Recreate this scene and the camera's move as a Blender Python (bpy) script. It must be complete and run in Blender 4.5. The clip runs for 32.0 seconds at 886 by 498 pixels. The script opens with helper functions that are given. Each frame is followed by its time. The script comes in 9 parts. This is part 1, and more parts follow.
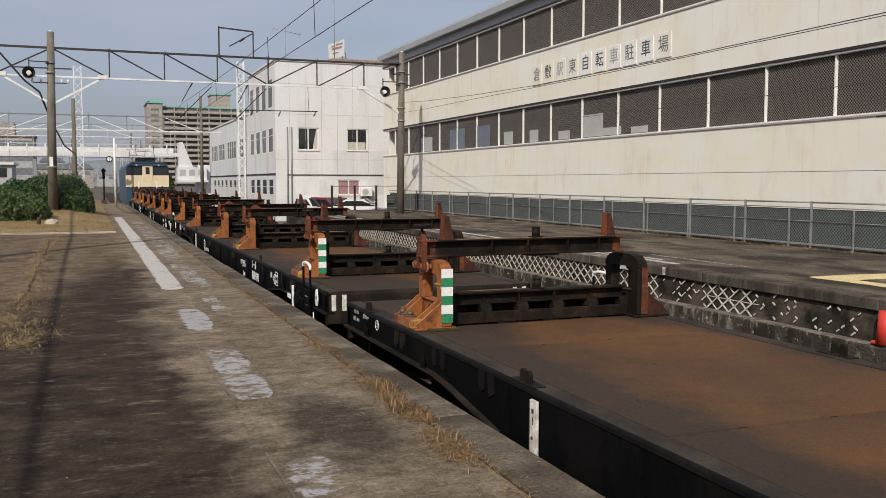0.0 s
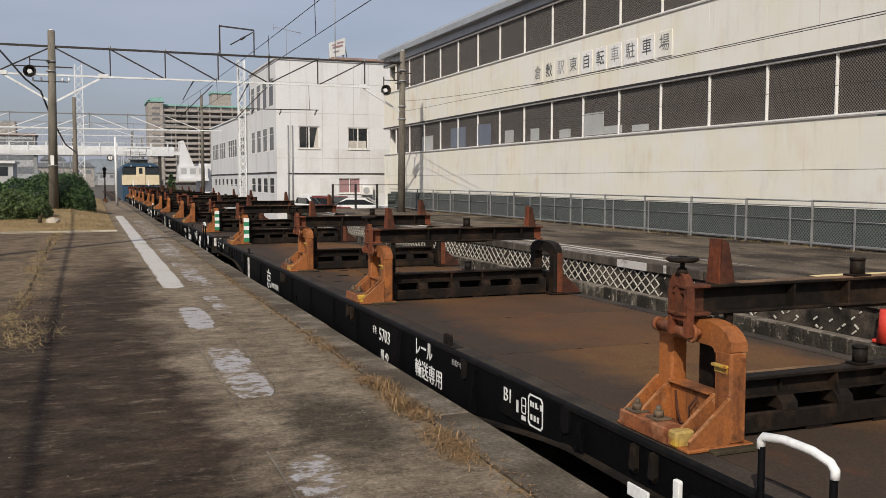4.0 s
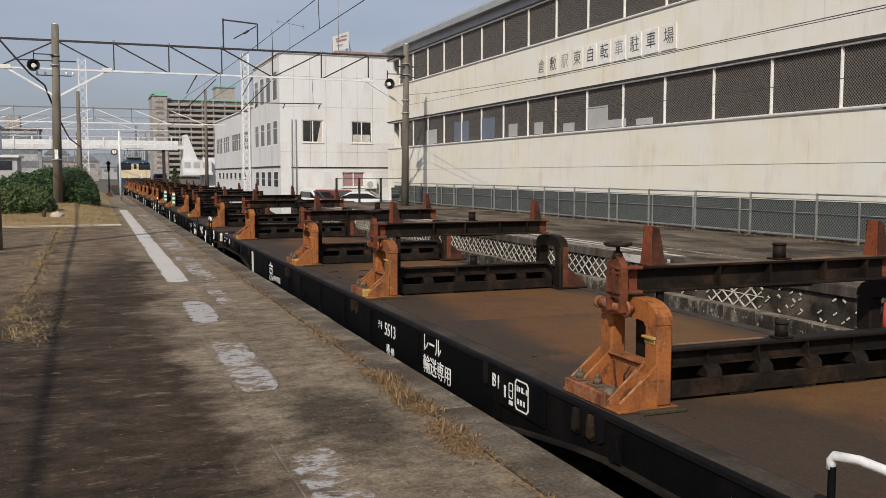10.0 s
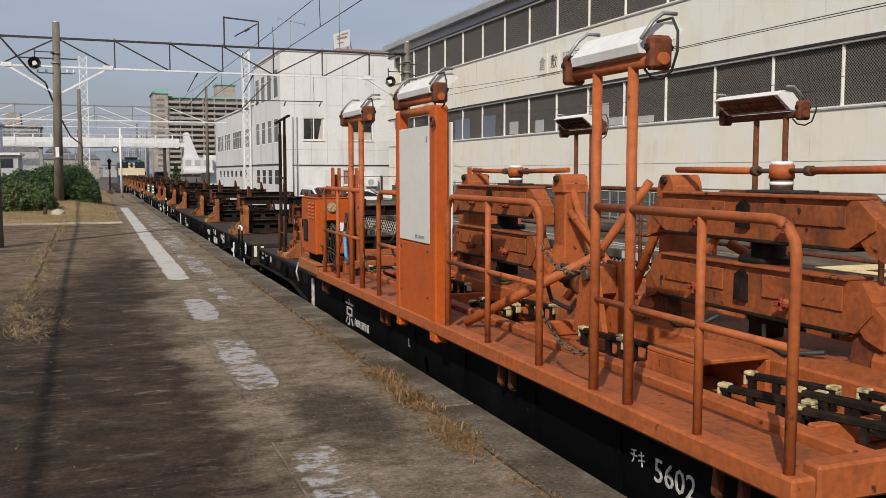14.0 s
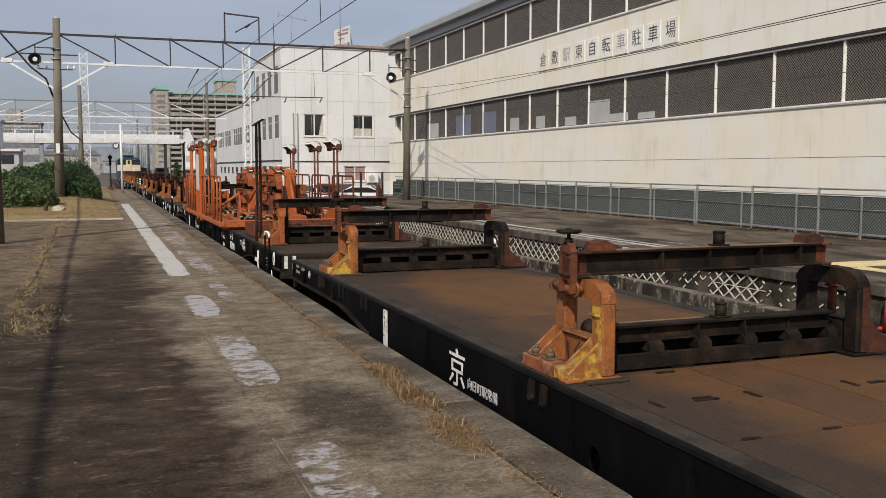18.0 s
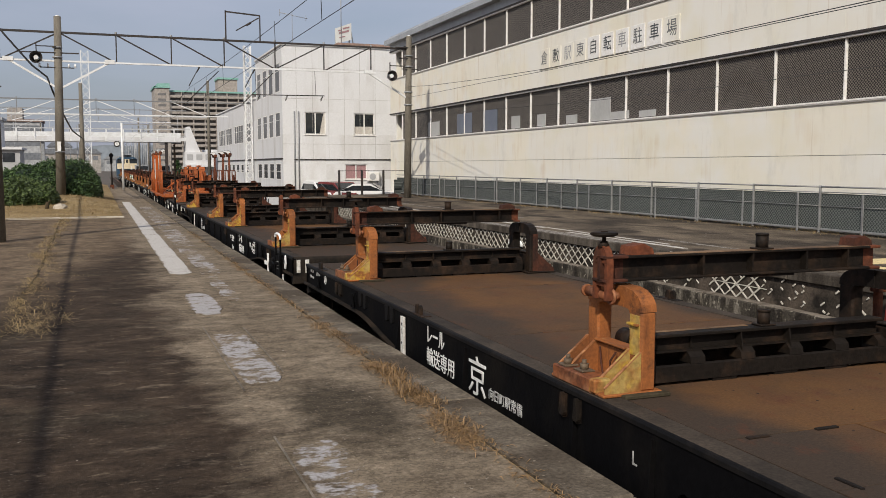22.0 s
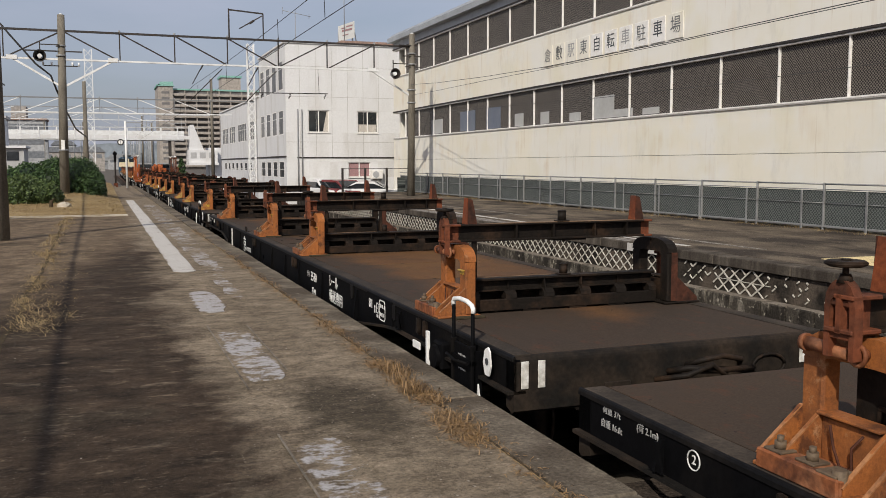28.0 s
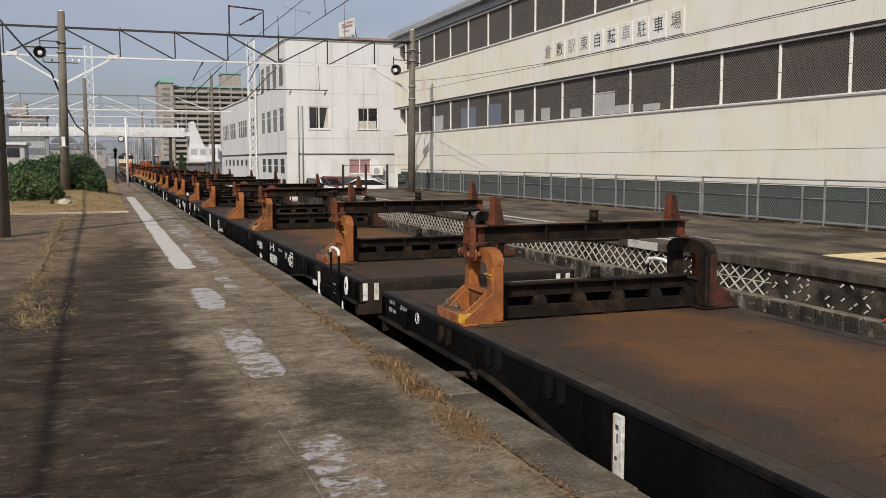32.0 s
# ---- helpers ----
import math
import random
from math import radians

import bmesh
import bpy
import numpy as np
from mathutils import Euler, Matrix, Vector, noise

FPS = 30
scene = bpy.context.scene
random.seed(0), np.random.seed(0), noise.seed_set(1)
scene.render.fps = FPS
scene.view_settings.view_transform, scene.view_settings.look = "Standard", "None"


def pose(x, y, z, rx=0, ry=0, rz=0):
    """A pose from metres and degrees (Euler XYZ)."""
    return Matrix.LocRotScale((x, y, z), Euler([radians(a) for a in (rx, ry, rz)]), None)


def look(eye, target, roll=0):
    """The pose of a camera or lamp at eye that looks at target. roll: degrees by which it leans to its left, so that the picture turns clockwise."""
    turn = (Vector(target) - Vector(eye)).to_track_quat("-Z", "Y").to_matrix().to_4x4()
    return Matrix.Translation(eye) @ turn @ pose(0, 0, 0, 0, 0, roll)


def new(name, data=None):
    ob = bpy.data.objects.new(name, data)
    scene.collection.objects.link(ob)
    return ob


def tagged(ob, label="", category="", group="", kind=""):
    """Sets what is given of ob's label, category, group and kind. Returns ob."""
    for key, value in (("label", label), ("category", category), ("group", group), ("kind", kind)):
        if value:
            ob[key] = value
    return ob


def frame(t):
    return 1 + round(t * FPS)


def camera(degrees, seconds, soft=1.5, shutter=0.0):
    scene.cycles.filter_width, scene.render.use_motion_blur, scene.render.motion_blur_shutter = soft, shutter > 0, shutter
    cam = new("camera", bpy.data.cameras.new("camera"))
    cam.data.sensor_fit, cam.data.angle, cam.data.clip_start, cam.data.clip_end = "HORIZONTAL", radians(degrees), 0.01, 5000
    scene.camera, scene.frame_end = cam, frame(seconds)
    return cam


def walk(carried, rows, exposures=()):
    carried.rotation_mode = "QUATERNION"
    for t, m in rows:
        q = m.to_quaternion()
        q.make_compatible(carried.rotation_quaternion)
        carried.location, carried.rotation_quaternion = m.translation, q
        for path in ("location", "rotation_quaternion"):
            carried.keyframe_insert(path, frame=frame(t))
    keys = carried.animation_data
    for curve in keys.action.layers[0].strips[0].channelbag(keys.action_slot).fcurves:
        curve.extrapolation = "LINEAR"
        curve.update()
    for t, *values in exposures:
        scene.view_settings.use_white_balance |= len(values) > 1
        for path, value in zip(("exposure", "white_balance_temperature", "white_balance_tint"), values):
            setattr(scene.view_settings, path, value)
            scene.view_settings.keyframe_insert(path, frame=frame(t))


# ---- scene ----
EYE = (0.0, 0.0, 1.52)
cam = camera(52.2, 32.0, 0.8)


def aim(right, up, roll):
    """Camera pose from degrees to the right of the track, up, and roll."""
    a, b = radians(right), radians(up)
    way = Vector((math.sin(a) * math.cos(b), math.cos(a) * math.cos(b), math.sin(b)))
    return look(EYE, Vector(EYE) + way * 10, roll)


walk(cam, [
    (0, aim(21.252, -4.253, 0.021)),
    (1, aim(21.253, -4.247, 0.021)),
    (2, aim(21.250, -4.252, 0.020)),
    (3, aim(21.226, -4.303, 0.016)),
    (4, aim(21.197, -4.345, 0.010)),
    (5, aim(21.196, -4.317, 0.002)),
    (6, aim(21.137, -4.423, -0.006)),
    (7, aim(21.075, -4.500, -0.014)),
    (8, aim(21.036, -4.541, -0.021)),
    (9, aim(20.992, -4.648, -0.026)),
    (10, aim(20.960, -4.732, -0.029)),
    (11, aim(20.935, -4.777, -0.030)),
    (12, aim(20.924, -4.817, -0.029)),
    (13, aim(20.918, -4.833, -0.027)),
    (14, aim(20.904, -4.874, -0.023)),
    (15, aim(20.887, -4.911, -0.019)),
    (16, aim(20.872, -4.962, -0.016)),
    (17, aim(20.885, -5.024, -0.013)),
    (18, aim(20.861, -5.113, -0.013)),
    (19, aim(20.844, -5.154, -0.014)),
    (20, aim(20.830, -5.166, -0.017)),
    (21, aim(20.805, -5.192, -0.022)),
    (22, aim(20.793, -5.229, -0.028)),
    (23, aim(20.755, -5.266, -0.037)),
    (24, aim(20.708, -5.300, -0.048)),
    (25, aim(20.664, -5.303, -0.062)),
    (26, aim(20.636, -5.298, -0.079)),
    (27, aim(20.601, -5.318, -0.097)),
    (28, aim(20.575, -5.368, -0.114)),
    (29, aim(20.558, -5.417, -0.128)),
    (30, aim(20.547, -5.466, -0.139)),
    (31, aim(20.540, -5.535, -0.148)),
    (32, aim(20.537, -5.592, -0.154)),
], exposures=[(0, 0.0), (32, 0.0)])

# where the rear buffer beam of the wagon that passes first stands, second by second
TRAIN = [
    (0, -8.653),
    (1, -6.141),
    (2, -3.557),
    (3, -0.900),
    (4, 1.831),
    (5, 4.637),
    (6, 7.523),
    (7, 10.493),
    (8, 13.550),
    (9, 16.700),
    (10, 19.947),
    (11, 23.295),
    (12, 26.749),
    (13, 30.312),
    (14, 33.986),
    (15, 37.772),
    (16, 41.671),
    (17, 45.683),
    (18, 49.809),
    (19, 54.050),
    (20, 58.407),
    (21, 62.880),
    (22, 67.469),
    (23, 72.174),
    (24, 76.994),
    (25, 81.929),
    (26, 86.979),
    (27, 92.143),
    (28, 97.422),
    (29, 102.814),
    (30, 108.321),
    (31, 113.943),
    (32, 119.679),
]

# ---- world and sun ----
SUN_AZ, SUN_EL = radians(37), radians(38)
world = bpy.data.worlds.new("sky")
scene.world = world
world.use_nodes = True
wn, wl = world.node_tree.nodes, world.node_tree.links
wn.clear()
w_out = wn.new("ShaderNodeOutputWorld")
w_bg = wn.new("ShaderNodeBackground")
w_sky = wn.new("ShaderNodeTexSky")
w_sky.sky_type = "NISHITA"
w_sky.sun_disc = False
w_sky.sun_elevation = SUN_EL
w_sky.sun_rotation = SUN_AZ + math.pi
w_sky.air_density, w_sky.dust_density, w_sky.ozone_density = 1.0, 3.0, 1.5
w_co = wn.new("ShaderNodeTexCoord")
w_map = wn.new("ShaderNodeMapping")
w_map.inputs["Scale"].default_value = (1.0, 1.0, 3.5)
w_noise = wn.new("ShaderNodeTexNoise")
w_noise.inputs["Scale"].default_value = 2.6
w_noise.inputs["Detail"].default_value = 5
w_ramp = wn.new("ShaderNodeValToRGB")
w_ramp.color_ramp.elements[0].position, w_ramp.color_ramp.elements[1].position = 0.36, 0.75
w_ramp.color_ramp.elements[0].color, w_ramp.color_ramp.elements[1].color = (0.42, 0.42, 0.42, 1), (0.88, 0.88, 0.88, 1)
w_mix = wn.new("ShaderNodeMixRGB")
w_mix.inputs["Color2"].default_value = (5.6, 5.95, 7.4, 1)
wl.new(w_co.outputs["Generated"], w_map.inputs["Vector"])
wl.new(w_map.outputs["Vector"], w_noise.inputs["Vector"])
wl.new(w_noise.outputs["Fac"], w_ramp.inputs["Fac"])
wl.new(w_ramp.outputs["Color"], w_mix.inputs["Fac"])
wl.new(w_sky.outputs["Color"], w_mix.inputs["Color1"])
wl.new(w_mix.outputs["Color"], w_bg.inputs["Color"])
w_bg.inputs["Strength"].default_value = 0.085
wl.new(w_bg.outputs["Background"], w_out.inputs["Surface"])

sun = new("sun", bpy.data.lights.new("sun", "SUN"))
sun.data.energy, sun.data.angle, sun.data.color = 3.7, radians(0.55), (1.0, 0.93, 0.82)
sun.matrix_world = look((0, 0, 30), (math.sin(SUN_AZ) * math.cos(SUN_EL) * 10, math.cos(SUN_AZ) * math.cos(SUN_EL) * 10, 30 - math.sin(SUN_EL) * 10))

# ---- materials ----


def shuffled(n, l, vector):
    """Shifts a texture by a different amount on each object."""
    info, mul, add = n.new("ShaderNodeObjectInfo"), n.new("ShaderNodeVectorMath"), n.new("ShaderNodeVectorMath")
    mul.operation = "MULTIPLY"
    mul.inputs[1].default_value = (13.0, 37.0, 7.0)
    l.new(info.outputs["Random"], mul.inputs[0])
    l.new(vector, add.inputs[0])
    l.new(mul.outputs["Vector"], add.inputs[1])
    return add.outputs["Vector"]


def mat(name, base, other=None, rough=0.7, metal=0.0, scale=3.0, fine=40.0, amount=0.6, bump=0.15, fine_amount=0.25, stretch=(1, 1, 1), lo=0.4, hi=0.65, third=None, third_scale=0.7, spec=0.4, speck=None, speck_scale=120, speck_at=0.66):
    """Two-scale surface: a large stain mask from base to other, and a fine grain with relief."""
    m = bpy.data.materials.new(name)
    m.use_nodes = True
    n, l = m.node_tree.nodes, m.node_tree.links
    b = n["Principled BSDF"]
    b.inputs["Roughness"].default_value, b.inputs["Metallic"].default_value = rough, metal
    b.inputs["Specular IOR Level"].default_value = spec
    other = other or tuple(c * 0.7 for c in base)
    co, mp = n.new("ShaderNodeTexCoord"), n.new("ShaderNodeMapping")
    mp.inputs["Scale"].default_value = stretch
    here = shuffled(n, l, co.outputs["Object"])
    l.new(here, mp.inputs["Vector"])
    big = n.new("ShaderNodeTexNoise")
    big.inputs["Scale"].default_value, big.inputs["Detail"].default_value, big.inputs["Roughness"].default_value = scale, 6, 0.62
    l.new(mp.outputs["Vector"], big.inputs["Vector"])
    ramp = n.new("ShaderNodeValToRGB")
    e = ramp.color_ramp.elements
    e[0].position, e[1].position = lo, hi
    e[0].color, e[1].color = (*base, 1), (*[a + (o - a) * amount for a, o in zip(base, other)], 1)
    l.new(big.outputs["Fac"], ramp.inputs["Fac"])
    colour = ramp.outputs["Color"]
    if third:
        t_n, t_r, t_m = n.new("ShaderNodeTexNoise"), n.new("ShaderNodeValToRGB"), n.new("ShaderNodeMixRGB")
        t_n.inputs["Scale"].default_value, t_n.inputs["Detail"].default_value = third_scale, 4
        l.new(mp.outputs["Vector"], t_n.inputs["Vector"])
        t_r.color_ramp.elements[0].position, t_r.color_ramp.elements[1].position = 0.47, 0.62
        l.new(t_n.outputs["Fac"], t_r.inputs["Fac"])
        l.new(t_r.outputs["Color"], t_m.inputs["Fac"])
        l.new(colour, t_m.inputs["Color1"])
        t_m.inputs["Color2"].default_value = (*third, 1)
        colour = t_m.outputs["Color"]
    g = n.new("ShaderNodeTexNoise")
    g.inputs["Scale"].default_value, g.inputs["Detail"].default_value = fine, 4
    l.new(here, g.inputs["Vector"])
    gr = n.new("ShaderNodeMapRange")
    gr.inputs["From Min"].default_value, gr.inputs["From Max"].default_value = 0.3, 0.7
    gr.inputs["To Min"].default_value, gr.inputs["To Max"].default_value = 1 - fine_amount, 1 + fine_amount
    l.new(g.outputs["Fac"], gr.inputs["Value"])
    mul = n.new("ShaderNodeMixRGB")
    mul.blend_type = "MULTIPLY"
    mul.inputs["Fac"].default_value = 1.0
    l.new(colour, mul.inputs["Color1"])
    l.new(gr.outputs["Result"], mul.inputs["Color2"])
    l.new(mul.outputs["Color"], b.inputs["Base Color"])
    if speck:
        s_n, s_r, s_m = n.new("ShaderNodeTexNoise"), n.new("ShaderNodeValToRGB"), n.new("ShaderNodeMixRGB")
        s_n.inputs["Scale"].default_value, s_n.inputs["Detail"].default_value = speck_scale, 2
        l.new(here, s_n.inputs["Vector"])
        s_r.color_ramp.elements[0].position, s_r.color_ramp.elements[1].position = speck_at, speck_at + 0.06
        l.new(s_n.outputs["Fac"], s_r.inputs["Fac"])
        l.new(s_r.outputs["Color"], s_m.inputs["Fac"])
        l.new(mul.outputs["Color"], s_m.inputs["Color1"])
        s_m.inputs["Color2"].default_value = (*speck, 1)
        l.new(s_m.outputs["Color"], b.inputs["Base Color"])
    if bump:
        bp = n.new("ShaderNodeBump")
        bp.inputs["Strength"].default_value, bp.inputs["Distance"].default_value = bump, 0.02
        l.new(g.outputs["Fac"], bp.inputs["Height"])
        l.new(bp.outputs["Normal"], b.inputs["Normal"])
    return m


M = {}
M["coping"] = mat("coping_stone", (0.118, 0.098, 0.074), (0.250, 0.210, 0.160), 0.9, scale=3.6, fine=42, amount=0.95, bump=0.5, fine_amount=0.3, lo=0.45, hi=0.70, spec=0.12, speck=(0.26, 0.22, 0.17), speck_scale=18, speck_at=0.70, third=(0.078, 0.062, 0.046), third_scale=1.4)
M["soil"] = mat("dry_soil", (0.25, 0.175, 0.085), (0.13, 0.095, 0.05), 0.95, scale=1.6, fine=18, bump=0.8, fine_amount=0.45, spec=0.08, third=(0.30, 0.225, 0.12), third_scale=0.8)
M["ballast"] = mat("ballast", (0.055, 0.043, 0.035), (0.026, 0.022, 0.019), 0.95, scale=9, fine=30, bump=0.9, fine_amount=0.5, spec=0.1)
M["far_ground"] = mat("far_ground", (0.13, 0.115, 0.10), (0.09, 0.08, 0.07), 0.95, scale=0.2, fine=5, spec=0.1)
M["far_platform"] = mat("far_platform_asphalt", (0.080, 0.064, 0.049), (0.182, 0.146, 0.107), 0.9, scale=0.9, fine=40, amount=0.95, bump=0.3, fine_amount=0.35, third=(0.042, 0.034, 0.028), third_scale=1.1, stretch=(1, 0.5, 1), spec=0.12, speck=(0.16, 0.14, 0.115), speck_scale=8, speck_at=0.68)
M["old_wall"] = mat("old_platform_wall", (0.050, 0.042, 0.034), (0.016, 0.014, 0.012), 0.95, scale=3.0, fine=25, amount=0.95, bump=0.6, third=(0.095, 0.076, 0.060), third_scale=1.6, lo=0.42, hi=0.6, spec=0.12)
M["slab_edge"] = mat("streaked_concrete_slab", (0.075, 0.064, 0.052), (0.15, 0.128, 0.104), 0.92, scale=7, fine=34, amount=0.9, bump=0.35, fine_amount=0.22, stretch=(1, 1, 0.22), lo=0.42, hi=0.72, third=(0.045, 0.037, 0.030), third_scale=2.4, spec=0.12)
M["stone_course"] = mat("flaking_stone_course", (0.060, 0.052, 0.042), (0.20, 0.178, 0.145), 0.95, scale=5, fine=30, amount=0.9, bump=0.8, fine_amount=0.4, stretch=(1, 1, 0.45), lo=0.5, hi=0.6, third=(0.028, 0.024, 0.020), third_scale=2.2, spec=0.1, speck=(0.30, 0.27, 0.22), speck_scale=9, speck_at=0.64)
M["ledge_top"] = mat("worn_ledge_slab", (0.22, 0.19, 0.155), (0.085, 0.070, 0.055), 0.9, scale=4, fine=30, amount=0.9, bump=0.4, fine_amount=0.3, spec=0.12)
M["pale_steel"] = mat("pale_grey_steel", (0.46, 0.47, 0.48), (0.34, 0.34, 0.34), 0.5, scale=2, fine=20, fine_amount=0.06)
M["mid_steel"] = mat("mid_grey_steel", (0.16, 0.165, 0.17), (0.24, 0.24, 0.24), 0.5, scale=2, fine=20, fine_amount=0.06)
M["lattice"] = mat("lattice_white", (0.60, 0.57, 0.50), (0.22, 0.19, 0.16), 0.8, scale=6, fine=30, spec=0.2)
M["yellow_mark"] = mat("yellow_paint", (0.70, 0.56, 0.29), (0.50, 0.40, 0.22), 0.8, scale=2.5, fine=30)
M["facade_grey"] = mat("grey_facade", (0.42, 0.42, 0.42), (0.34, 0.335, 0.325), 0.8, scale=0.8, fine=14, bump=0.05, fine_amount=0.05, spec=0.3, amount=0.8)
# facade in shade: the shadow at its near end is put into this colour
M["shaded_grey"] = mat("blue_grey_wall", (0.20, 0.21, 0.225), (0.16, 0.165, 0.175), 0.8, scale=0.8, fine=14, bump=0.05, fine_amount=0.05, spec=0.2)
M["white_wall"] = mat("white_wall_panel", (0.65, 0.65, 0.65), (0.48, 0.46, 0.43), 0.75, scale=0.6, fine=12, amount=0.8, bump=0.05, fine_amount=0.05, stretch=(1, 1, 0.3), lo=0.48, hi=0.78, spec=0.3)
M["joint"] = mat("dark_joint", (0.40, 0.385, 0.36), rough=0.9)
M["white_frame"] = mat("white_window_frame", (0.80, 0.79, 0.765), (0.62, 0.57, 0.49), 0.5, scale=6, fine=30, fine_amount=0.06, amount=0.5)
M["roof"] = mat("grey_metal_roof", (0.36, 0.375, 0.39), (0.27, 0.275, 0.28), 0.5, 0.2, scale=1, fine=10, fine_amount=0.08, stretch=(1, 1, 0.3))
M["red_roof"] = mat("red_brown_roof", (0.25, 0.165, 0.13), (0.17, 0.12, 0.095), 0.8, scale=1, fine=8)
# near-black colour puts the darkness of the unlit rooms into their surfaces
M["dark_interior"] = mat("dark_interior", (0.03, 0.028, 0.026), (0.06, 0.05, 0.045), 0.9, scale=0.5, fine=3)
M["pale_junk"] = mat("pale_stored_things", (0.42, 0.42, 0.41), (0.33, 0.325, 0.31), 0.6, scale=1.2, fine=10, fine_amount=0.05)
M["blue_junk"] = mat("blue_sheet", (0.12, 0.14, 0.185), (0.17, 0.185, 0.215), 0.5, scale=1.5, fine=10, fine_amount=0.06)
M["galv"] = mat("galvanised_steel", (0.34, 0.345, 0.34), (0.22, 0.21, 0.20), 0.5, 0.5, scale=3, fine=20, fine_amount=0.1)
M["fence_mesh"] = None
M["concrete_pole"] = mat("weathered_concrete_pole", (0.165, 0.147, 0.118), (0.085, 0.074, 0.058), 0.85, scale=2.5, fine=30, stretch=(1, 1, 0.3), amount=0.8)
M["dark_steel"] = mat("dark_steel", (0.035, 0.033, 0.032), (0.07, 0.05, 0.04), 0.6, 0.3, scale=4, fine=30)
M["wire"] = mat("dark_wire", (0.03, 0.03, 0.03), rough=0.6)
M["white_steel"] = mat("white_painted_steel", (0.74, 0.75, 0.75), (0.56, 0.55, 0.52), 0.5, scale=2, fine=20, fine_amount=0.06)
M["grey_steel"] = mat("grey_painted_steel", (0.30, 0.31, 0.32), (0.20, 0.19, 0.18), 0.5, 0.2, scale=3, fine=20)
M["black"] = mat("black_wagon_paint", (0.003, 0.003, 0.0035), (0.013, 0.011, 0.009), 0.7, scale=1.6, fine=30, amount=0.7, bump=0.1, stretch=(1, 1, 0.5), lo=0.52, hi=0.78, spec=0.05, speck=(0.02, 0.017, 0.014), speck_scale=9, speck_at=0.76)
M["black_rust"] = mat("blackened_steel", (0.0115, 0.0090, 0.0072), (0.052, 0.030, 0.018), 0.62, 0.0, scale=4.5, fine=35, amount=0.85, bump=0.2, lo=0.48, hi=0.74, spec=0.12)
M["rust_pale"] = mat("worn_pale_orange_edge", (0.36, 0.165, 0.070), (0.20, 0.085, 0.035), 0.6, scale=12, fine=50, amount=0.9, bump=0.1, spec=0.25)
M["rust_rim"] = mat("rust_red_edge", (0.185, 0.050, 0.019), (0.070, 0.026, 0.016), 0.65, scale=4, fine=40, amount=0.8, bump=0.2, spec=0.2)
M["dark_wood"] = mat("weathered_dark_plank", (0.055, 0.045, 0.028), (0.03, 0.024, 0.016), 0.9, scale=8, fine=40, stretch=(0.3, 1, 1), spec=0.1)
M["yellow_worn"] = mat("chipped_yellow_paint", (0.46, 0.285, 0.035), (0.24, 0.085, 0.028), 0.6, scale=9, fine=40, amount=0.95, bump=0.15, lo=0.44, hi=0.54, third=(0.36, 0.25, 0.08), third_scale=6, spec=0.25)
M["black_edge"] = mat("worn_black_edge", (0.0045, 0.0043, 0.0045), (0.022, 0.018, 0.015), 0.6, scale=3, fine=30, amount=0.7, bump=0.1, lo=0.5, hi=0.78, spec=0.12)
M["rust_red"] = mat("rust_red_paint", (0.150, 0.046, 0.021), (0.055, 0.024, 0.015), 0.7, scale=6, fine=35, amount=0.9, bump=0.25, spec=0.2)
M["rust_tray"] = mat("red_brown_rust_tray", (0.235, 0.080, 0.031), (0.075, 0.030, 0.018), 0.65, scale=6, fine=35, amount=0.95, bump=0.25, fine_amount=0.3, lo=0.42, hi=0.66, third=(0.25, 0.11, 0.055), third_scale=7.0, spec=0.2)
M["rust_dark"] = mat("dark_rust", (0.075, 0.028, 0.017), (0.025, 0.015, 0.012), 0.75, scale=7, fine=35, amount=0.9, bump=0.25, spec=0.15)
M["orange"] = mat("orange_machine_paint", (0.360, 0.096, 0.028), (0.19, 0.055, 0.020), 0.6, scale=4.5, fine=30, amount=0.85, bump=0.12, fine_amount=0.16, lo=0.48, hi=0.74, spec=0.25, speck=(0.06, 0.025, 0.015), speck_scale=14, speck_at=0.68)
M["orange_dirty"] = mat("grimy_orange_paint", (0.285, 0.080, 0.025), (0.092, 0.039, 0.019), 0.65, scale=3.5, fine=30, amount=0.9, bump=0.15, fine_amount=0.22, lo=0.48, hi=0.72, stretch=(1, 1, 0.5), spec=0.25, speck=(0.03, 0.019, 0.014), speck_scale=10, speck_at=0.65)
M["pale_yellow"] = mat("chipped_pale_yellow_paint", (0.50, 0.42, 0.22), (0.16, 0.12, 0.06), 0.6, scale=16, fine=40, amount=0.9, lo=0.48, hi=0.6)
M["lamp_white"] = mat("white_lamp_housing", (0.74, 0.74, 0.72), (0.60, 0.58, 0.53), 0.5, scale=3, fine=20, fine_amount=0.04, bump=0.03)
M["grey_mark"] = mat("grey_print", (0.25, 0.27, 0.30), rough=0.6, bump=0)
M["dusty_steel"] = mat("dusty_brown_steel", (0.085, 0.055, 0.036), (0.03, 0.022, 0.017), 0.85, scale=6, fine=35, spec=0.15)
M["end_black"] = mat("dusty_black_end", (0.011, 0.0098, 0.0085), (0.046, 0.032, 0.022), 0.75, scale=2.2, fine=35, amount=0.85, lo=0.42, hi=0.7, spec=0.12)
M["orange_bright"] = mat("bright_orange_paint", (0.435, 0.084, 0.010), (0.32, 0.062, 0.012), 0.5, scale=3, fine=30, amount=0.8, bump=0.05, fine_amount=0.1, lo=0.48, hi=0.75, spec=0.3)
M["green"] = mat("green_stripe_paint", (0.03, 0.22, 0.10), rough=0.5)
M["white"] = mat("white_marking", (0.78, 0.78, 0.76), (0.62, 0.61, 0.58), 0.55, scale=8, fine=40, fine_amount=0.08, bump=0.05)
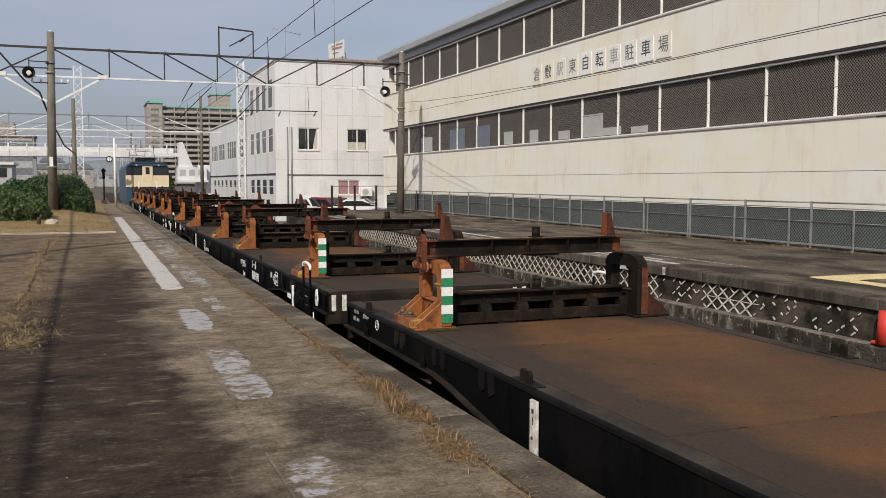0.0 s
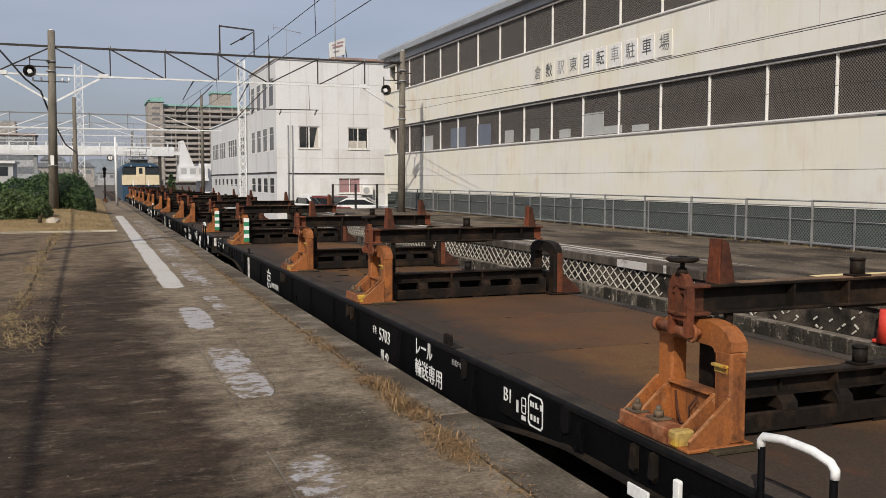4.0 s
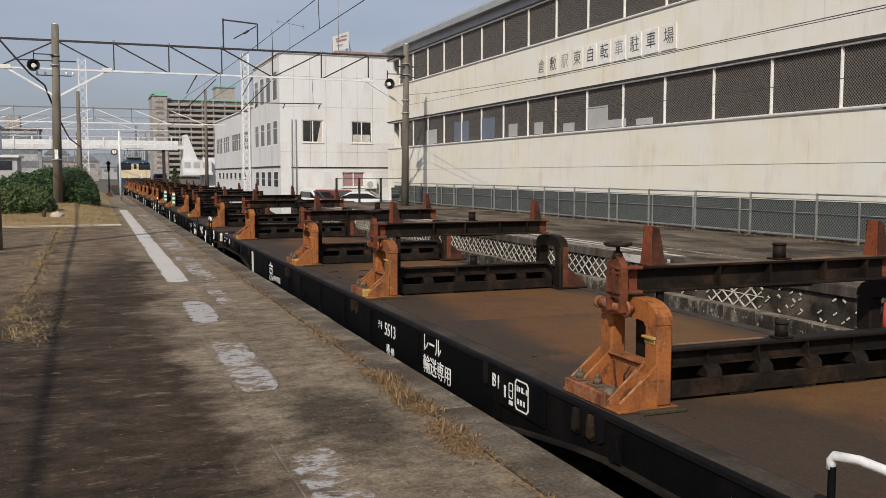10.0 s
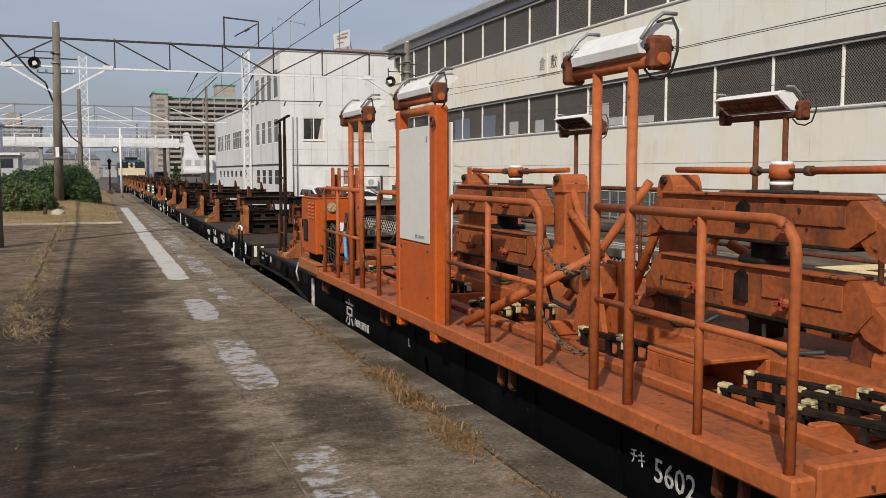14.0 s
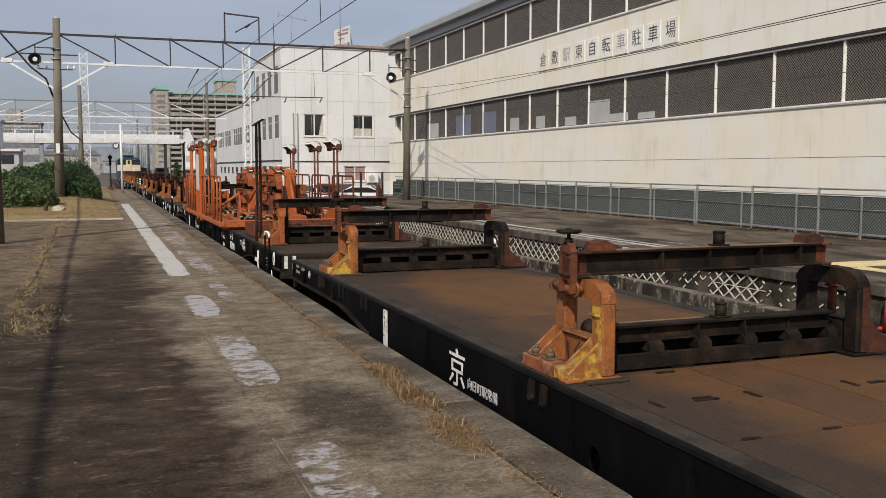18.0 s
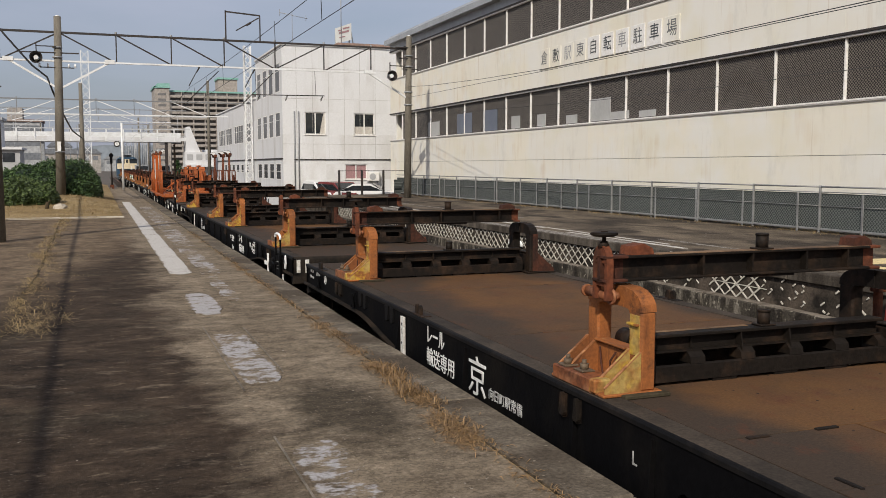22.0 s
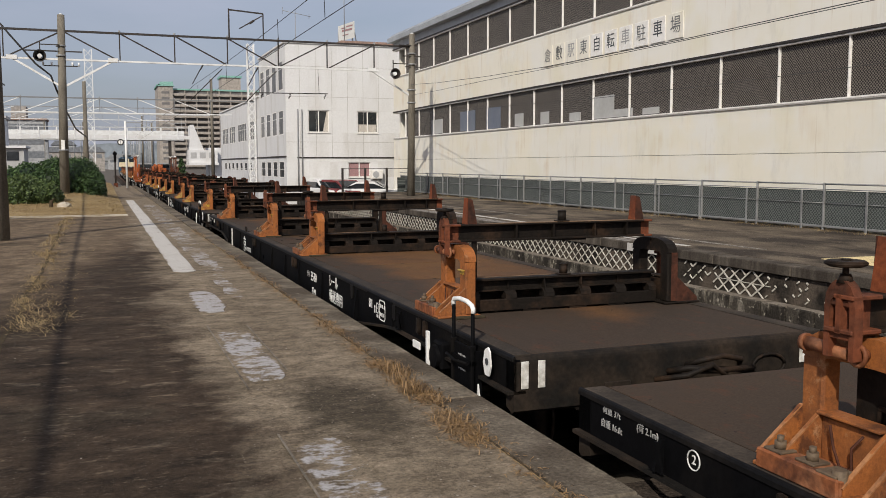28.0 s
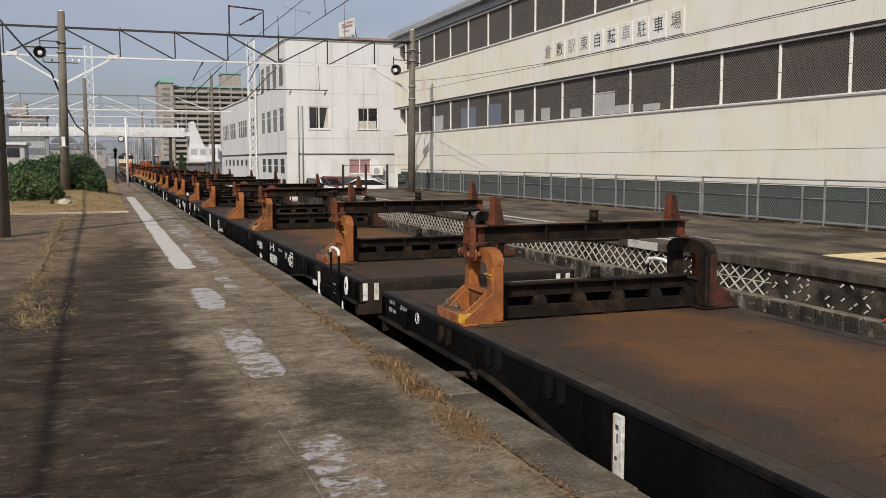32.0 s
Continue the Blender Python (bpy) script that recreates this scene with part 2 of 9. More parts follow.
M["letters"] = mat("white_lettering", (0.72, 0.72, 0.70), (0.5, 0.49, 0.46), 0.6, scale=9, fine=40, fine_amount=0.1, bump=0)
M["board"] = mat("white_panel", (0.64, 0.635, 0.60), (0.56, 0.545, 0.49), 0.45, scale=1.2, fine=20, fine_amount=0.03, bump=0)
M["ink"] = mat("dark_lettering", (0.05, 0.055, 0.06), rough=0.6, bump=0)
M["steel_rust"] = mat("rusty_rail_steel", (0.10, 0.055, 0.035), (0.055, 0.036, 0.028), 0.7, 0.2, scale=4, fine=40)
M["wheel"] = mat("wheel_steel", (0.05, 0.045, 0.04), (0.09, 0.06, 0.04), 0.5, 0.5, scale=5, fine=30)
M["cream"] = mat("cream_loco_paint", (0.68, 0.57, 0.39), (0.56, 0.47, 0.32), 0.45, scale=2, fine=20, fine_amount=0.06, bump=0)
M["blue"] = mat("blue_loco_paint", (0.025, 0.065, 0.11), (0.035, 0.055, 0.08), 0.45, scale=2, fine=20, fine_amount=0.1, bump=0)
M["glass_dark"] = mat("dark_glass", (0.015, 0.018, 0.02), (0.03, 0.035, 0.04), 0.08, scale=1, fine=3, bump=0, spec=0.6)
M["lamp_glass"] = mat("lamp_glass", (0.35, 0.36, 0.36), (0.2, 0.2, 0.2), 0.15, scale=20, fine=60, bump=0.1, spec=0.6)
M["apartment"] = mat("tan_apartment_wall", (0.34, 0.305, 0.27), (0.30, 0.27, 0.24), 0.85, scale=0.1, fine=1, bump=0)
# dark tone for end windows and for the shade painted inside the balconies
M["apartment_dark"] = mat("shaded_balcony", (0.14, 0.135, 0.135), (0.19, 0.18, 0.175), 0.8, scale=0.4, fine=2, bump=0)
M["mint"] = mat("mint_green_roof", (0.20, 0.42, 0.36), (0.25, 0.40, 0.35), 0.6, scale=0.3, fine=2, bump=0)
M["leaf"] = None
M["car_white"] = mat("white_car_paint", (0.72, 0.72, 0.72), (0.66, 0.66, 0.66), 0.25, scale=1, fine=5, fine_amount=0.02, bump=0, spec=0.6)
M["car_dark"] = mat("dark_red_car_paint", (0.16, 0.03, 0.03), (0.12, 0.025, 0.025), 0.25, scale=1, fine=5, fine_amount=0.02, bump=0, spec=0.6)
M["tyre"] = mat("tyre_rubber", (0.02, 0.02, 0.02), rough=0.9)
M["red"] = mat("red_plastic", (0.62, 0.05, 0.03), (0.5, 0.04, 0.03), 0.5, scale=4, fine=20, fine_amount=0.05)
M["hose_blue"] = mat("blue_hose", (0.08, 0.30, 0.55), rough=0.5)
M["stone"] = mat("pale_rock", (0.42, 0.37, 0.30), (0.28, 0.25, 0.20), 0.9, scale=5, fine=25)
M["curtain"] = mat("pale_curtain", (0.5, 0.47, 0.42), (0.4, 0.36, 0.32), 0.9, scale=3, fine=20, stretch=(4, 4, 0.2))
M["pink_curtain"] = mat("faded_red_curtain", (0.34, 0.20, 0.20), (0.26, 0.15, 0.16), 0.9, scale=3, fine=20, stretch=(5, 5, 0.2))

# ---- surfaces with large-scale wear ----


class Nodes:
    """Short-hand for a material's node graph."""

    def __init__(self, name, rough, spec, shuffle=False):
        self.m = bpy.data.materials.new(name)
        self.m.use_nodes = True
        self.n, self.l = self.m.node_tree.nodes, self.m.node_tree.links
        self.b = self.n["Principled BSDF"]
        self.b.inputs["Roughness"].default_value = rough
        self.b.inputs["Specular IOR Level"].default_value = spec
        self.co = self.n.new("ShaderNodeTexCoord").outputs["Object"]
        sep = self.n.new("ShaderNodeSeparateXYZ")
        self.l.new(self.co, sep.inputs["Vector"])
        self.x, self.y, self.z = sep.outputs
        if shuffle:
            self.co = shuffled(self.n, self.l, self.co)

    def noise(self, scale, detail=6, rough=0.62, stretch=(1, 1, 1), move=(0, 0, 0)):
        mp, t = self.n.new("ShaderNodeMapping"), self.n.new("ShaderNodeTexNoise")
        mp.inputs["Scale"].default_value, mp.inputs["Location"].default_value = stretch, move
        t.inputs["Scale"].default_value, t.inputs["Detail"].default_value, t.inputs["Roughness"].default_value = scale, detail, rough
        self.l.new(self.co, mp.inputs["Vector"])
        self.l.new(mp.outputs["Vector"], t.inputs["Vector"])
        return t.outputs["Fac"]

    def put(self, socket, v):
        if isinstance(v, (int, float)):
            socket.default_value = v
        else:
            self.l.new(v, socket)

    def math(self, op, a, b=0.0, c=0.0):
        t = self.n.new("ShaderNodeMath")
        t.operation = op
        for i, v in enumerate((a, b, c)):
            self.put(t.inputs[i], v)
        return t.outputs["Value"]

    def ramp(self, f, *stops):
        t = self.n.new("ShaderNodeValToRGB")
        e = t.color_ramp.elements
        while len(e) < len(stops):
            e.new(0.5)
        for el, (p, c) in zip(e, stops):
            el.position = p
            el.color = (*c, 1) if isinstance(c, tuple) else (c, c, c, 1)
        self.l.new(f, t.inputs["Fac"])
        return t.outputs["Color"]

    def mix(self, f, a, b, how="MIX"):
        t = self.n.new("ShaderNodeMixRGB")
        t.blend_type = how
        self.put(t.inputs["Fac"], f)
        for i, v in (("Color1", a), ("Color2", b)):
            if isinstance(v, tuple):
                t.inputs[i].default_value = (*v, 1)
            else:
                self.l.new(v, t.inputs[i])
        return t.outputs["Color"]

    def grains(self, scale, keep, size=0.28):
        """Scattered small grains: 1 on a grain, 0 between."""
        t = self.n.new("ShaderNodeTexVoronoi")
        t.inputs["Scale"].default_value = scale
        self.l.new(self.co, t.inputs["Vector"])
        s = self.n.new("ShaderNodeSeparateColor")
        self.l.new(t.outputs["Color"], s.inputs["Color"])
        return self.math("MULTIPLY", self.math("LESS_THAN", t.outputs["Distance"], size), self.math("GREATER_THAN", s.outputs[0], 1 - keep))

    def done(self, colour, height=None, strength=0.5, distance=0.01):
        self.l.new(colour, self.b.inputs["Base Color"])
        if height is not None:
            bp = self.n.new("ShaderNodeBump")
            bp.inputs["Strength"].default_value, bp.inputs["Distance"].default_value = strength, distance
            self.l.new(height, bp.inputs["Height"])
            self.l.new(bp.outputs["Normal"], self.b.inputs["Normal"])
        return self.m


def platform_surface(name, paint=None, edge=True, tint_lo=(0.27, 0.255, 0.25), tint_hi=(0.47, 0.45, 0.445)):
    """Old asphalt: a dark trodden strip, browner ground behind it, and a tan concrete walk towards the edge."""
    g = Nodes(name, 0.92, 0.1)
    warp = g.math("MULTIPLY_ADD", g.noise(0.75, 8, 0.66), 2.1, -1.05)
    far = g.math("MULTIPLY", g.math("MAXIMUM", g.math("SUBTRACT", g.y, 10.0), 0.0), 0.22)
    at = g.math("ADD", g.x, warp)
    tan = g.ramp(g.math("MULTIPLY_ADD", at, 0.25, 0.5), (0.625, 0.0), (0.72, 1.0))
    back = g.ramp(g.math("MULTIPLY_ADD", g.math("SUBTRACT", at, far), 0.25, 0.5), (0.06, 1.0), (0.26, 0.0))
    dark = g.mix(g.ramp(g.noise(2.0, 8, 0.72, stretch=(0.7, 1.3, 1)), (0.33, 0.0), (0.67, 1.0)), (0.0188, 0.0138, 0.0098), (0.070, 0.0486, 0.0328))
    brown = g.mix(g.ramp(g.noise(1.7, 8, 0.7, move=(3, 0, 0)), (0.33, 0.0), (0.67, 1.0)), (0.080, 0.056, 0.0375), (0.205, 0.152, 0.100))
    walk_c = g.mix(g.ramp(g.noise(1.1, 8, 0.7, move=(0, 5, 0)), (0.32, 0.0), (0.68, 1.0)), (0.120, 0.093, 0.064), (0.265, 0.212, 0.152))
    col = g.mix(back, dark, brown)
    col = g.mix(tan, col, walk_c)
    moss = g.ramp(g.noise(0.75, 8, 0.70, move=(1.3, 1.7, 0)), (0.53, 0.0), (0.66, 0.9))
    col = g.mix(g.math("MULTIPLY", moss, g.math("MULTIPLY_ADD", tan, -0.72, 1.0)), col, (0.048, 0.038, 0.026))
    dx = g.math("MULTIPLY", g.math("SUBTRACT", g.x, 1.42), 2.2)
    dy = g.math("MULTIPLY", g.math("SUBTRACT", g.y, 5.45), 0.95)
    spot = g.math("ADD", g.math("SQRT", g.math("ADD", g.math("MULTIPLY", dx, dx), g.math("MULTIPLY", dy, dy))), g.math("MULTIPLY_ADD", g.noise(2.6, 9, 0.78), 1.9, -0.95))
    col = g.mix(g.ramp(spot, (0.45, 0.85), (1.0, 0.0)), col, (0.045, 0.036, 0.025))
    pale = g.ramp(g.noise(3.4, 8, 0.74, stretch=(0.6, 1.2, 1), move=(7, 2, 0)), (0.56, 0.0), (0.70, 0.75))
    col = g.mix(pale, col, (0.185, 0.145, 0.105))
    fleck = g.ramp(g.noise(5.5, 10, 0.80, stretch=(0.65, 1.5, 1), move=(2, 8, 0)), (0.585, 0.0), (0.635, 0.75))
    col = g.mix(g.math("MULTIPLY", fleck, g.math("MULTIPLY_ADD", tan, -0.6, 1.0)), col, (0.178, 0.137, 0.094))
    pebbly = g.math("MULTIPLY_ADD", tan, 0.72, 0.28)
    fine = g.noise(38, 8, 0.8)
    mid = g.noise(7.5, 9, 0.74, stretch=(0.75, 1.1, 1), move=(4, 4, 0))
    col = g.mix(1.0, col, g.ramp(mid, (0.34, 0.52), (0.66, 1.48)), "MULTIPLY")
    col = g.mix(1.0, col, g.ramp(fine, (0.30, 0.45), (0.70, 1.55)), "MULTIPLY")
    col = g.mix(g.math("MULTIPLY", g.grains(120, 0.18, 0.34), 0.6), col, (0.026, 0.020, 0.015))
    col = g.mix(g.math("MULTIPLY", g.math("MULTIPLY", g.grains(95, 0.15, 0.34), 0.7), pebbly), col, (0.20, 0.165, 0.125))
    col = g.mix(g.math("MULTIPLY", g.grains(58, 0.07, 0.27), pebbly), col, (0.25, 0.21, 0.165))
    col = g.mix(g.math("MULTIPLY", g.grains(33, 0.028, 0.21), pebbly), col, (0.33, 0.29, 0.235))
    col = g.mix(g.grains(13, 0.018, 0.10), col, (0.44, 0.40, 0.34))
    if paint:
        wear = g.math("MULTIPLY_ADD", g.noise(1.3, 4, 0.5, move=(2, 6, 0)), 0.35, g.math("MULTIPLY", g.noise(9, 10, 0.76, stretch=(0.7, 1.0, 1)), 0.65))
        if edge:
            rim = g.math("MAXIMUM", g.math("SUBTRACT", g.math("ABSOLUTE", g.math("SUBTRACT", g.x, 1.055)), 0.125), 0.0)
            wear = g.math("SUBTRACT", wear, g.math("MULTIPLY", rim, 2.4))
        on = g.ramp(wear, (paint, 0.0), (paint + 0.045, 1.0))
        white = g.mix(g.ramp(fine, (0.35, 0.0), (0.65, 1.0)), tint_lo, tint_hi)
        col = g.mix(on, col, white)
    return g.done(col, fine, 0.7, 0.012)


M["platform"] = platform_surface("platform_surface")
M["walkway"] = M["drain"] = M["platform"]
M["paint_long"] = platform_surface("white_paint_on_asphalt", 0.40, True, (0.36, 0.335, 0.305), (0.60, 0.575, 0.54))
M["paint_worn"] = platform_surface("worn_white_paint_on_asphalt", 0.475)
M["paint_mid"] = platform_surface("patchy_white_paint_on_asphalt", 0.438)
M["paint_faint"] = platform_surface("faint_white_paint_on_asphalt", 0.50)
M["paint_scrap"] = platform_surface("scraps_of_white_paint", 0.52, False)
g = Nodes("sleeper_concrete", 0.9, 0.1)
M["sleeper"] = g.done(g.mix(g.noise(3), (0.05, 0.042, 0.034), (0.12, 0.10, 0.08)), g.noise(50), 0.4)
g = Nodes("worn_white_paint", 0.85, 0.15)
worn = g.ramp(g.noise(8.5, 9, 0.78, stretch=(0.6, 1.0, 1)), (0.45, 0.0), (0.56, 1.0))
col = g.mix(worn, (0.085, 0.072, 0.058), g.mix(g.noise(18), (0.22, 0.20, 0.18), (0.40, 0.375, 0.345)))
M["white_worn"] = g.done(col, g.noise(40), 0.5)
M["dark_soil"] = mat("dark_earth", (0.045, 0.034, 0.022), (0.085, 0.065, 0.038), 0.95, scale=6, fine=30, bump=0.5, spec=0.08)
g = Nodes("white_lime_paint", 0.8, 0.15)
worn = g.ramp(g.noise(3.6, 8, 0.72, stretch=(1.0, 0.5, 1)), (0.34, 0.0), (0.48, 1.0))
M["white_strip"] = g.done(g.mix(worn, (0.20, 0.178, 0.145), g.mix(g.noise(20), (0.42, 0.40, 0.37), (0.60, 0.575, 0.54))), g.noise(40), 0.4)

g = Nodes("rusty_deck_plate", 0.82, 0.12, True)
info = g.n.new("ShaderNodeObjectInfo")
tone = g.math("MULTIPLY_ADD", info.outputs["Random"], 0.30, g.math("MULTIPLY_ADD", g.noise(0.8, 7, 0.65), 1.5, -0.40))
rust = g.ramp(tone, (0.10, (0.067, 0.043, 0.028)), (0.35, (0.099, 0.054, 0.029)), (0.60, (0.125, 0.064, 0.028)), (0.90, (0.138, 0.077, 0.032)))
rust = g.mix(g.ramp(g.noise(1.7, 8, 0.7, move=(2, 0, 0)), (0.52, 0.0), (0.74, 0.6)), rust, (0.047, 0.034, 0.025))
rust = g.mix(g.ramp(g.noise(2.6, 8, 0.72, move=(5, 3, 0)), (0.56, 0.0), (0.72, 0.7)), rust, (0.085, 0.034, 0.022))
edge = g.math("ADD", g.math("ABSOLUTE", g.math("SUBTRACT", g.x, 0.18)), g.math("MULTIPLY_ADD", g.noise(1.1, 7, 0.65), 1.1, -0.55))
edge = g.math("ADD", edge, g.math("MULTIPLY", g.math("MAXIMUM", g.math("SUBTRACT", g.math("ABSOLUTE", g.y), 5.9), 0.0), 0.42))
rust = g.mix(g.ramp(edge, (0.68, 0.0), (1.16, 0.86)), rust, (0.043, 0.034, 0.027))
fine = g.noise(60, 5, 0.75)
rust = g.mix(1.0, rust, g.ramp(fine, (0.3, 0.72), (0.7, 1.28)), "MULTIPLY")
rust = g.mix(g.ramp(g.noise(7.0, 9, 0.74, stretch=(1.0, 0.5, 1), move=(8, 1, 0)), (0.55, 0.0), (0.68, 0.6)), rust, (0.105, 0.040, 0.021))
rust = g.mix(g.ramp(g.noise(5.0, 9, 0.76, move=(1, 9, 0)), (0.60, 0.0), (0.74, 0.45)), rust, (0.038, 0.029, 0.022))
rust = g.mix(g.grains(26, 0.02, 0.22), rust, (0.02, 0.016, 0.014))
M["deck"] = g.done(rust, fine, 0.3, 0.006)
g = Nodes("dark_deck_border", 0.8, 0.12, True)
col = g.mix(g.ramp(g.noise(1.7, 7, 0.66), (0.42, 0.0), (0.66, 1.0)), (0.033, 0.027, 0.022), (0.070, 0.055, 0.042))
M["deck_edge"] = g.done(g.mix(1.0, col, g.ramp(fine_ := g.noise(55), (0.3, 0.7), (0.7, 1.3)), "MULTIPLY"), fine_, 0.3, 0.006)

g = Nodes("cream_facade_paint", 0.78, 0.25)
info = g.n.new("ShaderNodeObjectInfo")
tint = g.mix(info.outputs["Random"], (0.735, 0.706, 0.628), (0.760, 0.713, 0.600))
patch = g.ramp(g.noise(0.45, 6, 0.6), (0.45, 0.0), (0.60, 1.0))
col = g.mix(patch, tint, (0.745, 0.725, 0.665))
col = g.mix(g.ramp(g.noise(0.5, 4, 0.5, move=(0, 7, 1)), (0.54, 0.0), (0.70, 0.55)), col, (0.70, 0.655, 0.50))
streak = g.ramp(g.noise(3.4, 7, 0.66, stretch=(1, 1, 0.07)), (0.57, 0.0), (0.76, 0.30))
col = g.mix(streak, col, (0.52, 0.42, 0.29))
rust_ = g.ramp(g.math("MULTIPLY", g.noise(1.6, 7, 0.66, stretch=(1, 1, 0.06), move=(0, 9, 0)), g.noise(0.7, 4, 0.5, move=(0, 3, 4))), (0.30, 0.0), (0.44, 0.45))
col = g.mix(rust_, col, (0.56, 0.41, 0.24))
drip = g.ramp(g.noise(5.5, 5, 0.6, stretch=(1, 1, 0.035), move=(0, 4, 7)), (0.640, 0.0), (0.75, 0.55))
col = g.mix(drip, col, (0.46, 0.33, 0.20))
col = g.mix(g.ramp(g.noise(1.3, 7, 0.7, stretch=(1, 1, 0.4), move=(0, 1, 1)), (0.56, 0.0), (0.78, 0.35)), col, (0.40, 0.38, 0.34))
M["facade"] = g.done(col, g.noise(14), 0.06)

g = Nodes("rusty_orange_paint", 0.6, 0.22, True)
col = g.mix(g.ramp(g.noise(2.6, 7, 0.65), (0.40, 0.0), (0.62, 1.0)), (0.325, 0.112, 0.031), (0.200, 0.074, 0.027))
col = g.mix(g.ramp(g.noise(5.2, 9, 0.72, move=(3, 1, 0)), (0.53, 0.0), (0.63, 0.9)), col, (0.080, 0.034, 0.018))
col = g.mix(g.ramp(g.noise(12, 7, 0.7, stretch=(1, 1, 0.16), move=(0, 6, 2)), (0.55, 0.0), (0.68, 0.75)), col, (0.115, 0.043, 0.019))
col = g.mix(g.ramp(g.noise(8.5, 9, 0.76, move=(5, 2, 8)), (0.59, 0.0), (0.67, 0.7)), col, (0.395, 0.215, 0.110))
fine = g.noise(55, 6, 0.75)
col = g.mix(1.0, col, g.ramp(fine, (0.3, 0.72), (0.7, 1.26)), "MULTIPLY")
M["rust_orange"] = g.done(col, fine, 0.35, 0.004)


def mesh_screen(name, dark, light, size, rough=0.7):
    """Expanded-metal screen: a diagonal weave at real size."""
    m = mat(name, dark, tuple(c * 1.5 for c in dark), rough, scale=0.6, fine=12)
    n, l = m.node_tree.nodes, m.node_tree.links
    b = n["Principled BSDF"]
    old = b.inputs["Base Color"].links[0].from_socket
    co = n.new("ShaderNodeTexCoord")
    waves = []
    for turn in (45, -45):
        mp, wv = n.new("ShaderNodeMapping"), n.new("ShaderNodeTexWave")
        mp.inputs["Rotation"].default_value = (radians(turn), 0, 0)
        wv.bands_direction = "Y"
        wv.inputs["Scale"].default_value = 0.314 / size
        l.new(co.outputs["Object"], mp.inputs["Vector"])
        l.new(mp.outputs["Vector"], wv.inputs["Vector"])
        waves.append(wv)
    mx = n.new("ShaderNodeMath")
    mx.operation = "MAXIMUM"
    l.new(waves[0].outputs["Fac"], mx.inputs[0])
    l.new(waves[1].outputs["Fac"], mx.inputs[1])
    rp = n.new("ShaderNodeValToRGB")
    rp.color_ramp.elements[0].position, rp.color_ramp.elements[1].position = 0.80, 0.97
    l.new(mx.outputs["Value"], rp.inputs["Fac"])
    mix = n.new("ShaderNodeMixRGB")
    l.new(rp.outputs["Color"], mix.inputs["Fac"])
    l.new(old, mix.inputs["Color1"])
    mix.inputs["Color2"].default_value = (*light, 1)
    l.new(mix.outputs["Color"], b.inputs["Base Color"])
    return m


M["window_mesh"] = mesh_screen("brown_window_mesh", (0.011, 0.009, 0.008), (0.195, 0.172, 0.150), 0.056)
M["fence_mesh"] = mesh_screen("green_grey_fence_mesh", (0.032, 0.039, 0.036), (0.150, 0.158, 0.151), 0.06)


def leafy(name, dark, light):
    m = bpy.data.materials.new(name)
    m.use_nodes = True
    n, l = m.node_tree.nodes, m.node_tree.links
    b = n["Principled BSDF"]
    b.inputs["Roughness"].default_value = 0.6
    g = n.new("ShaderNodeNewGeometry")
    r = n.new("ShaderNodeValToRGB")
    r.color_ramp.elements[0].color, r.color_ramp.elements[1].color = (*dark, 1), (*light, 1)
    l.new(g.outputs["Random Per Island"], r.inputs["Fac"])
    l.new(r.outputs["Color"], b.inputs["Base Color"])
    return m


M["leaf"] = leafy("hedge_leaf", (0.010, 0.026, 0.007), (0.066, 0.122, 0.028))
M["leaf_olive"] = leafy("olive_leaf", (0.018, 0.034, 0.008), (0.105, 0.150, 0.038))
M["dry_grass"] = leafy("dry_grass_blade", (0.10, 0.06, 0.025), (0.30, 0.18, 0.075))
# near-black green: the shade deep in the hedge is put into this colour
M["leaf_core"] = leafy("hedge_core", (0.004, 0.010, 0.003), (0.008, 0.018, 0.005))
M["straw"] = leafy("straw_blade", (0.16, 0.105, 0.045), (0.40, 0.29, 0.13))

# ---- mesh tools ----


